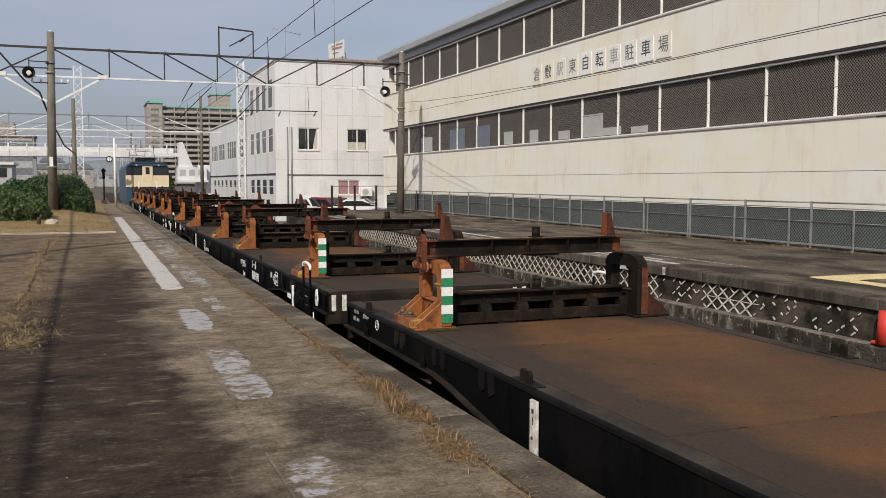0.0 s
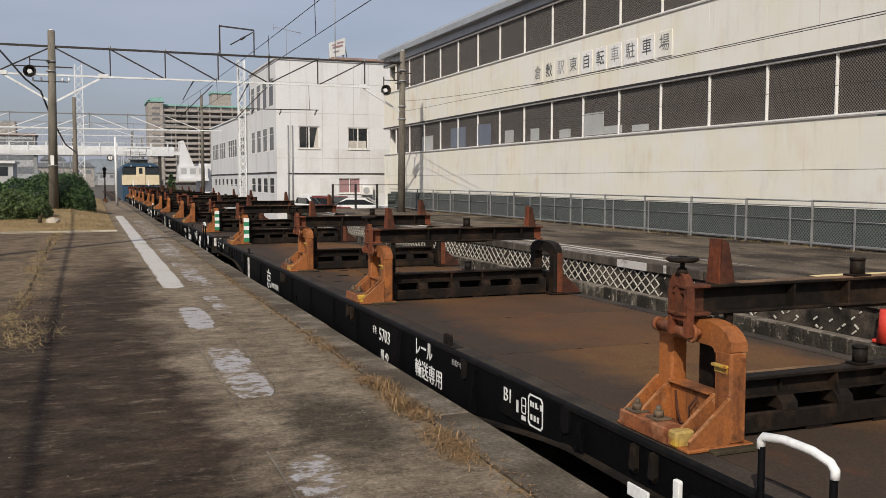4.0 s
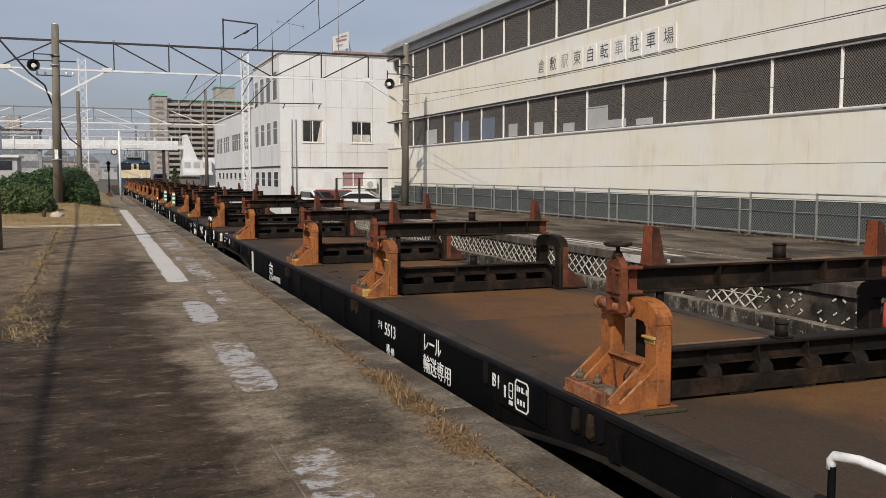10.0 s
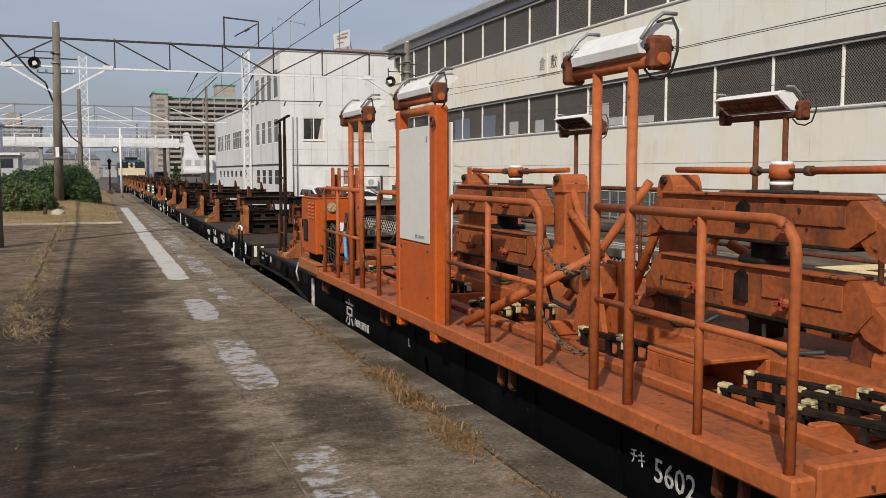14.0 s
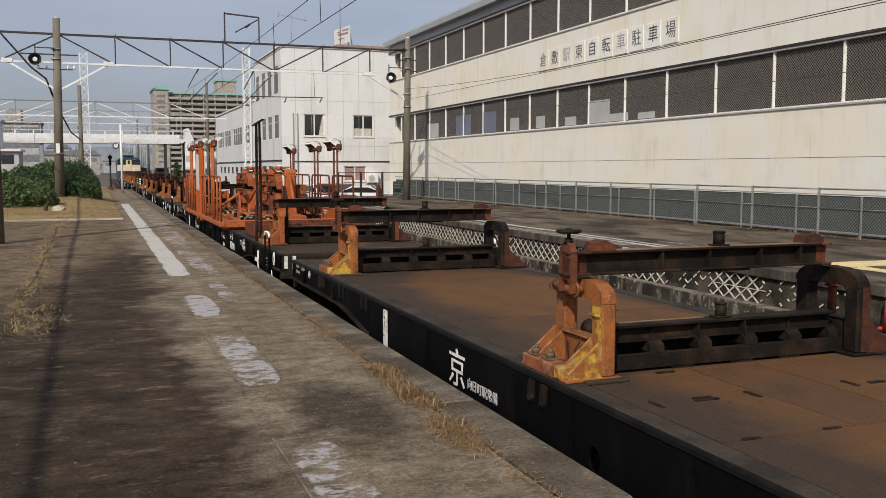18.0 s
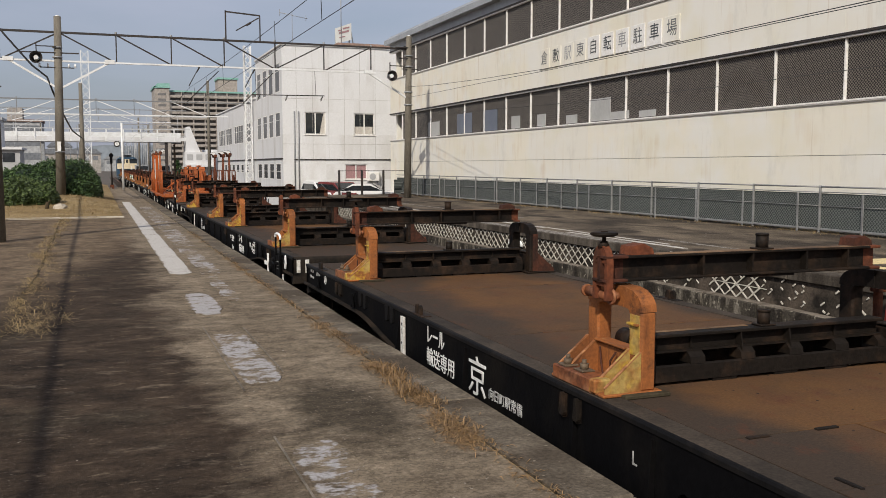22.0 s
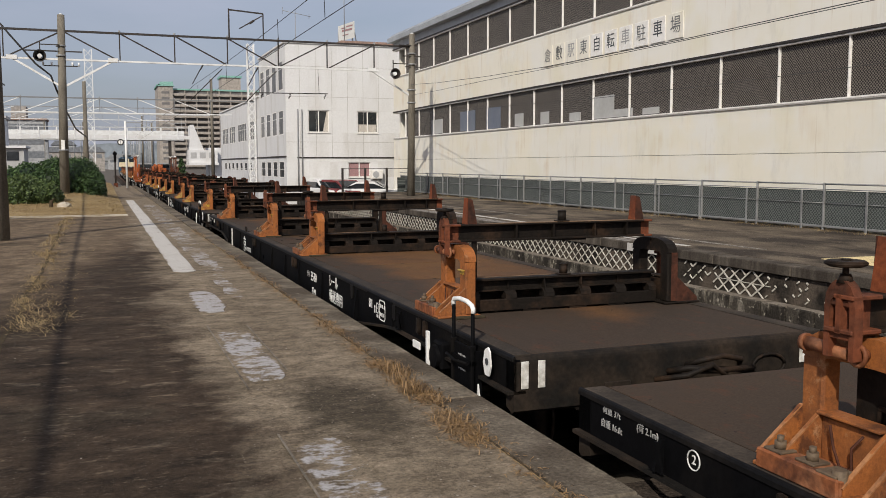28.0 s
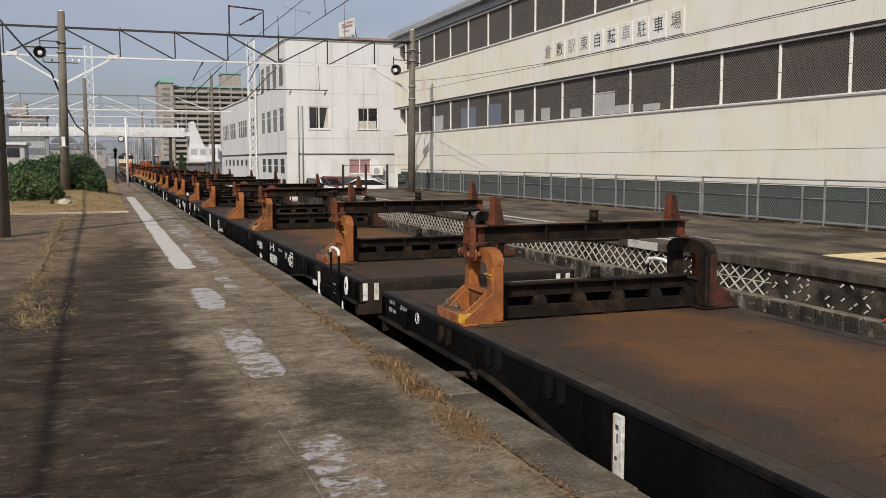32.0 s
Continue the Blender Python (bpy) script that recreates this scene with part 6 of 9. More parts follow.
def base_tray(s):
    """The open box at the foot of the stand: front face, a strip for the bolts, and a sunken floor."""
    def make():
        b = B()

        def bx(x0, x1, *r):
            b.box(*sorted((s * x0, s * x1)), *r)
        bx(1.222, 1.242, -0.172, 0.262, DECK + 0.006, DECK + 0.088, 0.007)
        bx(1.125, 1.224, -0.170, 0.258, DECK + 0.070, DECK + 0.084, 0.005)
        bx(1.0, 1.135, -0.168, 0.25, DECK + 0.030, DECK + 0.046, 0.004)
        bx(1.06, 1.224, 0.245, 0.26, DECK + 0.02, DECK + 0.082, 0.004)
        bx(1.09, 1.224, -0.172, -0.158, DECK + 0.02, DECK + 0.082, 0.004)
        return b
    return make


def side_post(s):
    """A short upright stake with a collar beside the far stand."""
    return lambda: B().box(*sorted((s * 1.10, s * 1.15)), 0.14, 0.19, DECK + 0.02, DECK + 0.46, 0.008).box(*sorted((s * 1.085, s * 1.165)), 0.125, 0.205, DECK + 0.40, DECK + 0.43, 0.006)


def girder():
    """A cross girder: top flange, recessed web, a row of deep pockets and a front lip under them."""
    b = B()
    x0, x1 = -0.88, 0.88
    b.box(x0, x1, -0.118, 0.0, DECK + 0.264, DECK + 0.284, 0.004)
    b.box(x0, x1, -0.062, -0.045, DECK + 0.188, DECK + 0.264)
    b.box(x0, x1, -0.110, 0.05, DECK + 0.178, DECK + 0.188)
    b.box(x0, x1, -0.02, 0.0, DECK + 0.188, DECK + 0.264)
    b.box(x0, x1, 0.05, 0.07, DECK + 0.03, DECK + 0.188)
    b.prism([(-0.150, DECK + 0.02), (-0.150, DECK + 0.106), (-0.140, DECK + 0.114), (-0.128, DECK + 0.114), (-0.128, DECK + 0.02)], "x", x0, x1)
    b.box(x0, x1, -0.128, 0.05, DECK + 0.02, DECK + 0.034)
    step = (x1 - x0) / 5
    for i in range(6):
        x = x0 + step * i
        h = 0.05 if 0 < i < 5 else 0.07
        b.prism([(-0.149, DECK + 0.112), (-0.142, DECK + 0.150), (-0.100, DECK + 0.186), (-0.03, DECK + 0.186), (-0.03, DECK + 0.112)], "x", max(x0, x - h), min(x1, x + h))
        if i in (2, 3):
            b.prism([(-0.116, DECK + 0.264), (-0.05, DECK + 0.264), (-0.05, DECK + 0.186), (-0.138, DECK + 0.15)], "x", x - 0.035, x - 0.027)
        elif 0 < i < 5:
            b.box(x - 0.006, x + 0.006, -0.080, -0.06, DECK + 0.186, DECK + 0.264)
    for x in (-0.42, 0.02, 0.40):
        b.box(x, x + 0.17, -0.142, 0.06, DECK + 0.001, DECK + 0.02)
    return b


def upper_beam():
    b = B()
    z0, z1 = DECK + 0.59, DECK + 0.735
    b.box(-0.95, 0.80, -0.07, 0.07, z0, z0 + 0.016, 0.004)
    b.box(-0.95, 0.80, -0.07, 0.025, z1 - 0.016, z1, 0.004)
    b.box(-0.95, 0.80, -0.01, 0.01, z0, z1)
    for x in (-0.45, -0.1, 0.3, 0.62):
        b.box(x, x + 0.012, -0.065, 0.022, z0 + 0.016, z1 - 0.016)
    b.box(-0.10, 0.22, -0.055, 0.055, z0 - 0.014, z0)
    return b


def beam_end(x0, x1):
    b = B()
    z0, z1 = DECK + 0.588, DECK + 0.737
    b.box(x0, x1, -0.072, 0.072, z0, z0 + 0.018, 0.004)
    b.box(x0, x1, -0.072, 0.027, z1 - 0.018, z1, 0.004)
    b.box(x0, x1, -0.012, 0.012, z0, z1)
    return b


def clamp():
    """A flat-bar stirrup over the beam end with a pointed crown and a cross bar."""
    b = B()
    outer = [(-0.076, 0.49), (-0.076, 0.69), (-0.070, 0.735), (-0.050, 0.770), (-0.026, 0.790)]
    inner = [(-0.050, 0.49), (-0.050, 0.68), (-0.046, 0.705), (-0.034, 0.722), (-0.018, 0.73)]
    outer += [(-y, z) for y, z in outer[::-1]]
    inner += [(-y, z) for y, z in inner[::-1]]
    for i in range(len(outer) - 1):
        if i != 4:
            b.prism([(y, DECK + z) for y, z in (outer[i], outer[i + 1], inner[i + 1], inner[i])], "x", -1.092, -1.050)
    b.prism([(y, DECK + z) for y, z in ((-0.026, 0.790), (0.026, 0.790), (0.018, 0.73), (-0.018, 0.73))], "x", -1.092, -1.050)
    b.box(-1.085, -1.05, -0.055, 0.055, DECK + 0.565, DECK + 0.585)
    b.box(-1.088, -1.045, -0.052, 0.052, DECK + 0.69, DECK + 0.715, 0.005)
    return b


def roller_pin():
    b = B()
    b.tube((-1.045, -0.02, DECK + 0.505), (-1.045, 0.215, DECK + 0.512), 0.027, 12)
    b.tube((-1.045, 0.205, DECK + 0.512), (-1.045, 0.228, DECK + 0.512), 0.036, 12)
    b.pipe([(-1.05, -0.055 + 0.04 * math.cos(a), DECK + 0.51 + 0.04 * math.sin(a)) for a in [i * math.pi / 7 for i in range(15)]], 0.010, 6)
    b.tube((-1.03, -0.055, DECK + 0.51), (-1.005, -0.055, DECK + 0.51), 0.022, 10)
    return b


def screw():
    """A threaded spindle with its cone nut and a rounded hand wheel."""
    b = B()
    b.tube((-1.068, 0, DECK + 0.78), (-1.068, 0, DECK + 0.815), 0.034, 10, 0.020)
    b.tube((-1.068, 0, DECK + 0.79), (-1.068, 0, DECK + 0.86), 0.012, 8)
    b.tube((-1.068, 0, DECK + 0.842), (-1.068, 0, DECK + 0.850), 0.060, 20, 0.077)
    b.tube((-1.068, 0, DECK + 0.850), (-1.068, 0, DECK + 0.859), 0.077, 20, 0.079)
    b.tube((-1.068, 0, DECK + 0.859), (-1.068, 0, DECK + 0.866), 0.079, 20, 0.068)
    b.tube((-1.068, 0, DECK + 0.862), (-1.068, 0, DECK + 0.872), 0.02, 8)
    return b


def horn(x):
    """A tapered guide horn: two side plates and a bright outer plate."""
    b = B()
    z = DECK + 0.735
    for y0, y1 in ((-0.052, -0.042), (0.036, 0.046)):
        b.prism([(x - 0.028, z), (x + 0.060, z), (x + 0.034, z + 0.13), (x + 0.018, z + 0.20), (x - 0.018, z + 0.214)], "y", y0, y1)
    b.box(x - 0.01, x + 0.004, -0.042, 0.036, z, z + 0.19)
    return b


def horn_face(x):
    z = DECK + 0.735
    vs = [(x - 0.036, -0.053, z), (x - 0.036, 0.047, z), (x - 0.024, 0.030, z + 0.214), (x - 0.024, -0.038, z + 0.214)]
    return B().add(vs + [(p[0] + 0.010, p[1], p[2]) for p in vs], [(0, 1, 2, 3), (7, 6, 5, 4), (0, 3, 7, 4), (1, 5, 6, 2), (0, 4, 5, 1), (3, 2, 6, 7)])


def low_stop(x):
    """A small tilted stop with a worn top."""
    z = DECK + 0.736
    return B().prism([(x - 0.075, z), (x + 0.085, z), (x + 0.075, z + 0.035), (x + 0.02, z + 0.062), (x - 0.06, z + 0.048)], "y", -0.055, 0.06)


def hook_bolt():
    """A wedge-shaped hold-down hook under the deck edge."""
    return B().prism([(-0.006, 0.0), (0.010, 0.0), (0.024, -0.11), (0.016, -0.125), (-0.022, -0.125), (-0.028, -0.11)], "x", -0.012, 0.010).box(0.0, 0.03, -0.010, 0.010, -0.14, -0.01)


def stake_frame(wagon, y, horns=(True, True), striped=False, yellow=False, stub=False, late=False, paint="rust_orange"):
    f = part("stake_frame", once("girder", girder, M["black_rust"]), None, wagon, "rail-carrying stake frame across the deck, blackened steel", (0, y, 0))
    part("stand", once("stand_near_" + paint, arch_stand(-1), M[paint]), None, f, "rusty orange arched stand")
    part("base_tray", once("tray_near", base_tray(-1), M["rust_tray"]), None, f, "red-brown rusty base tray")
    for i, gy in enumerate((-0.278, -0.17, 0.17, 0.278)):
        gu = part("gusset", once("gusset%d%d%s" % (i, yellow and i < 2, paint), gusset(-1, gy), M["yellow_worn" if yellow and i < 2 else paint]), None, f, "worn yellow triangular rib" if yellow and i < 2 else "")
        part("worn_edge", once("gusset_edge%d" % i, gusset_edge(-1, gy), M["rust_pale"]), None, gu, "pale worn edge")
    # pale strip painted for the sunlit top of the girder
    part("worn_strip", once("worn_strip", lambda: B().box(-0.86, -0.10, -0.040, -0.004, DECK + 0.2842, DECK + 0.2865, 0.0005), M["dusty_top"]), None, f, "pale worn strip along the girder top")
    part("packing_plank", once("plank", lambda: B().box(-1.13, -0.85, -0.35, -0.302, DECK + 0.001, DECK + 0.022, 0.004), M["dark_wood"]), None, f, "dark weathered packing plank")
    if not yellow:
        part("end_post", once("end_post", lambda: B().box(-0.868, -0.84, -0.09, 0.125, DECK + 0.03, DECK + 0.45, 0.006).box(-0.84, -0.80, -0.05, -0.02, DECK + 0.285, DECK + 0.59, 0.004), M["black_rust"]), None, f, "blackened end post behind the stand")
    else:
        part("roller_drum", once("drum", lambda: B().tube((-0.86, -0.02, DECK + 0.24), (-0.86, 0.11, DECK + 0.24), 0.06, 14), M["black_rust"]), None, f, "black drum behind the stand")
    part("stand", once("stand_far", arch_stand(1), M["black_rust"]), None, f, "blackened steel stand")
    for i, gy in enumerate((-0.278, 0.278)):
        part("gusset", once("gusset_far%d" % i, gusset(1, gy), M["rust_dark"]), None, f)
    part("rim_plate", once("rim_far%d" % late, lambda: B().box(0.94, 1.004, -0.2895, -0.2855, DECK + 0.03, DECK + 0.455, 0.001).box(1.0, 1.006, -0.28, -0.165, DECK + 0.03, DECK + 0.455, 0.002), M["rust_dark" if late else "rust_red"]), None, f, "rusty edge of the far stand")
    part("base_tray", once("tray_far", base_tray(1), M["rust_red"]), None, f, "rust-red base")
    part("side_post", once("side_post", side_post(1), M["rust_red"]), None, f, "rust-red side post")
    part("upper_beam", once("upper_beam", upper_beam, M["black_rust"]), None, f)
    part("beam_end", once("beam_end_near", lambda: beam_end(-1.10, -0.951), M["rust_red"]), None, f, "rust-red beam end") if not yellow else part("beam_end", once("beam_end_near_dark", lambda: beam_end(-1.10, -0.951), M["rust_dark"]), None, f, "dark rusty beam end")
    part("beam_end", once("beam_end_far", lambda: beam_end(0.80, 0.88), M["rust_red"]), None, f, "rust-red beam end")
    part("clamp", once("clamp", clamp, M["rust_red"]), None, f, "rust-red screw stirrup")
    part("roller_pin", once("pin", roller_pin, M["rust_tray"]), None, f, "worn rusty roller pin")
    part("hand_wheel", once("screw", screw, M["black_rust"]), None, f, "blackened hand wheel")
    for x, w in ((-0.86, horns[0]), (0.74, horns[1])):
        if w:
            hn = part("guide_horn", once("horn%d" % (x > 0), lambda: horn(x), M["rust_dark"]), None, f, "dark rusty guide horn with an orange outer plate")
            part("outer_plate", once("horn_face%d" % (x > 0), lambda: horn_face(x), M["rust_rim"]), None, hn, "orange-red outer plate")
        else:
            part("stop_block", once("stop%d" % (x > 0), lambda: low_stop(x), M["rust_dark" if x > 0 else "rust_red"]), None, f)
    # the upper beam's sunlit, dusty top as a paler strip
    part("dust_strip", once("dust_strip", lambda: B().box(-0.77, 0.79, -0.066, 0.021, DECK + 0.7352, DECK + 0.7372), M["dusty_top"]), None, f, "dusty brown top of the upper beam")
    for z, yc in ((DECK + 0.285, -0.058), (DECK + 0.738, -0.022)):
        part("roller", once("roller%.2f" % z, lambda: B().tube((0, yc, z), (0, yc, z + 0.085), 0.037, 12).tube((0, yc, z + 0.083), (0, yc, z + 0.095), 0.042, 12, 0.036).box(-0.055, 0.055, yc - 0.044, yc + 0.044, z, z + 0.010, 0.003), M["black_rust"]), None, f)
    for bx_, dy in ((-1.18, 0.19), (-1.165, 0.03)):
        part("bolt", once("bolt", lambda: B().box(-0.042, 0.042, -0.05, 0.05, 0, 0.009, 0.002).tube((0, 0, 0.008), (0, 0, 0.040), 0.026, 6).tube((0, 0, 0.03), (0, 0, 0.062), 0.014, 8), M["nut_steel"]), None, f, "", (bx_, dy, DECK + 0.085))
    for dy in (0.06, -0.10):
        part("hook_bolt", once("hook", hook_bolt, M["black_rust"]), None, f, "", (-1.285, dy, DECK - 0.035))
    part("tie_wire", once("tie_wire", lambda: B().pipe([(-1.028, 0.09, DECK + 0.20), (-1.045, 0.05, DECK + 0.12), (-1.06, 0.0, DECK + 0.06), (-1.05, -0.05, DECK + 0.065), (-1.035, -0.03, DECK + 0.14), (-1.03, -0.08, DECK + 0.20)], 0.006, 5), M["rust_dark"]), None, f)
    if stub:
        part("pipe_stub", once("stub", lambda: B().tube((-1.20, -0.145, DECK + 0.02), (-1.20, -0.145, DECK + 0.115), 0.028, 12).box(-1.236, -1.13, -0.16, -0.06, DECK + 0.0855, DECK + 0.097, 0.003), M["nut_steel"]), None, f, "pale worn pipe stub")
    else:
        part("paint_patch", once("corner_patch", lambda: B().box(-1.246, -1.14, -0.225, -0.155, DECK + 0.014, DECK + 0.091, 0.01), M["yellow_worn"]), None, f, "worn yellow painted corner block")
    part("paint_patch", once("leg_tab", lambda: B().box(-1.022, -0.996, -0.268, -0.166, DECK + 0.372, DECK + 0.386, 0.003).box(-1.0035, -0.999, -0.262, -0.17, DECK + 0.345, DECK + 0.372, 0.001), M["yellow_worn"]), None, f, "worn yellow tab on the leg")
    if yellow:
        part("paint_patch", once("leg_patch", lambda: B().box(-1.004, -0.9995, -0.272, -0.176, DECK + 0.21, DECK + 0.43, 0.001), M["yellow_worn"]), None, f, "worn yellow paint down the leg")
    if striped:
        for i in range(6):
            part("stripe", once("stripe%d" % (i % 2), lambda: B().box(-1.003, -0.902, -0.2915, -0.284, 0, 0.075), M["white" if i % 2 else "green"]), None, f, "white stripe" if i % 2 else "green stripe", (0, 0, DECK + 0.06 + i * 0.075))
    return f


LOW = [(-HALF, 0.91), (-6.35, 0.91), (-6.05, 0.885), (-4.95, 0.745), (-3.6, 0.55), (-2.6, 0.45), (2.6, 0.45), (3.6, 0.55), (4.95, 0.745), (5.95, 0.885), (6.25, 0.91), (HALF, 0.91)]


def sill(x, s):
    """A fish-bellied side sill with stiffeners and a hole in its web; s is the outward side."""
    def make():
        b = B()
        for (ya, za), (yb, zb) in zip(LOW, LOW[1:]):
            if ya != -2.6:
                b.prism([(ya, DECK - 0.02), (ya, za), (yb, zb), (yb, DECK - 0.02)], "x", x - 0.008, x + 0.008)
        yc, zc, r = 0.85, 0.82, 0.062
        arc = [(yc + r * math.cos(a), zc + r * 1.15 * math.sin(a)) for a in [k * math.pi / 10 for k in range(11)]]
        b.box(x - 0.008, x + 0.008, -2.6, yc - r, 0.45, DECK - 0.02)
        b.box(x - 0.008, x + 0.008, yc + r, 2.6, 0.45, DECK - 0.02)
        b.prism([(yc - r, DECK - 0.02), (yc + r, DECK - 0.02)] + arc, "x", x - 0.008, x + 0.008)
        b.prism([(yc + r, 0.45), (yc - r, 0.45)] + [(p, 2 * zc - q) for p, q in arc[::-1]], "x", x - 0.008, x + 0.008)
        b.box(*sorted((x - s * 0.035, x + s * 0.008)), -HALF, HALF, DECK - 0.035, DECK - 0.022)
        for y in (-8.0, -6.46, -5.0, -3.42, -2.05, -1.1, 0, 1.1, 1.85, 3.45, 4.95, 6.45, 8.0):
            z = 0.93 if abs(y) > 6 else 0.77 if abs(y) > 4.9 else 0.47
            b.prism([(x, DECK - 0.062), (x + s * 0.024, DECK - 0.062), (x + s * 0.064, z), (x, z)], "y", y - 0.010, y + 0.010)
        for y in (-8.0, -6.46, 6.45, 8.0):
            b.prism([(y - 0.055, 0.93), (y + 0.055, 0.93), (y + 0.012, DECK - 0.07), (y - 0.012, DECK - 0.07)], "x", *sorted((x + s * 0.040, x + s * 0.052)))
        return b
    return make


def sill_flange(x, s):
    """The bottom flange that follows the belly of the sill."""
    def make():
        b = B()
        for (ya, za), (yb, zb) in zip(LOW, LOW[1:]):
            b.prism([(ya, za - 0.018), (ya, za + 0.002), (yb, zb + 0.002), (yb, zb - 0.018)], "x", x - 0.06, x + 0.068)
        return b
    return make


def lug(s):
    """A short lug welded under the deck edge."""
    return lambda: B().prism([(-0.05, DECK - 0.035), (0.05, DECK - 0.035), (0.04, DECK - 0.15), (0.01, DECK - 0.18), (-0.04, DECK - 0.16)], "x", *sorted((s * 1.258, s * 1.272)))


def bogie_frame():
    b = B()
    for x in (-0.98, 0.98):
        b.prism([(-1.2, 0.45), (-0.5, 0.62), (0.5, 0.62), (1.2, 0.45), (1.2, 0.36), (0.45, 0.30), (0.3, 0.16), (-0.3, 0.16), (-0.45, 0.30), (-1.2, 0.36)], "x", x - 0.05, x + 0.05)
        for y in (-0.875, 0.875):
            b.box(x - 0.1, x + 0.1, y - 0.14, y + 0.14, 0.30, 0.56, 0.02)
        for y in (-0.15, 0.15):
            b.tube((x, y, 0.2), (x, y, 0.48), 0.07, 8)
    b.box(-1.0, 1.0, -0.18, 0.18, 0.44, 0.70, 0.02)
    return b


def wheelset():
    b = B()
    b.tube((-0.9, 0, 0), (0.9, 0, 0), 0.07, 10)
    for s in (-1, 1):
        b.tube((s * 0.53, 0, 0), (s * 0.66, 0, 0), 0.43, 24)
        b.tube((s * 0.50, 0, 0), (s * 0.53, 0, 0), 0.455, 24)
        b.tube((s * 0.66, 0, 0), (s * 0.70, 0, 0), 0.16, 12)
    return b


def coupler(s):
    def make():
        b = B()
        b.box(-0.11, 0.11, *sorted((s * (HALF - 0.02), s * (HALF + 0.22))), 0.68, 0.90, 0.02)
        b.box(-0.17, 0.13, *sorted((s * (HALF + 0.2), s * (HALF + 0.36))), 0.66, 0.93, 0.04)
        b.box(0.02, 0.15, *sorted((s * (HALF + 0.3), s * (HALF + 0.43))), 0.68, 0.91, 0.03)
        return b
    return make


HINGES = ((-1.0, 0.66, 0.022, 0.14), (-0.69, 0.655, 0.15, 0.03), (-0.69, 0.70, 0.12, 0.018), (-0.385, 0.66, 0.03, 0.13), (-0.94, 0.0, 0.10, 0.026), (-0.47, 0.0, 0.10, 0.026), (0.30, 0.66, 0.03, 0.13), (0.47, 0.64, 0.12, 0.03), (0.30, 0.0, 0.12, 0.026), (0.72, 0.0, 0.12, 0.026), (-0.52, 1.28, 0.13, 0.028), (-0.92, 1.28, 0.12, 0.028))


def end_beam(s):
    def make():
        b = B()
        prof = [(HALF - 0.12, 0.79), (HALF - 0.03, 0.76), (HALF, 0.78)] + [(HALF - 0.045 + 0.045 * math.cos(a), DECK - 0.047 + 0.045 * math.sin(a)) for a in (0, 0.4, 0.8, 1.2, 1.57)] + [(HALF - 0.12, DECK - 0.002)]
        b.prism([(s * y, z) for y, z in prof], "x", -1.258, 1.258)
        for x in (-0.5, 0.5):
            b.box(x - 0.1, x + 0.1, *sorted((s * HALF, s * (HALF + 0.02))), 0.80, 0.92, 0.005)
        return b
    return make


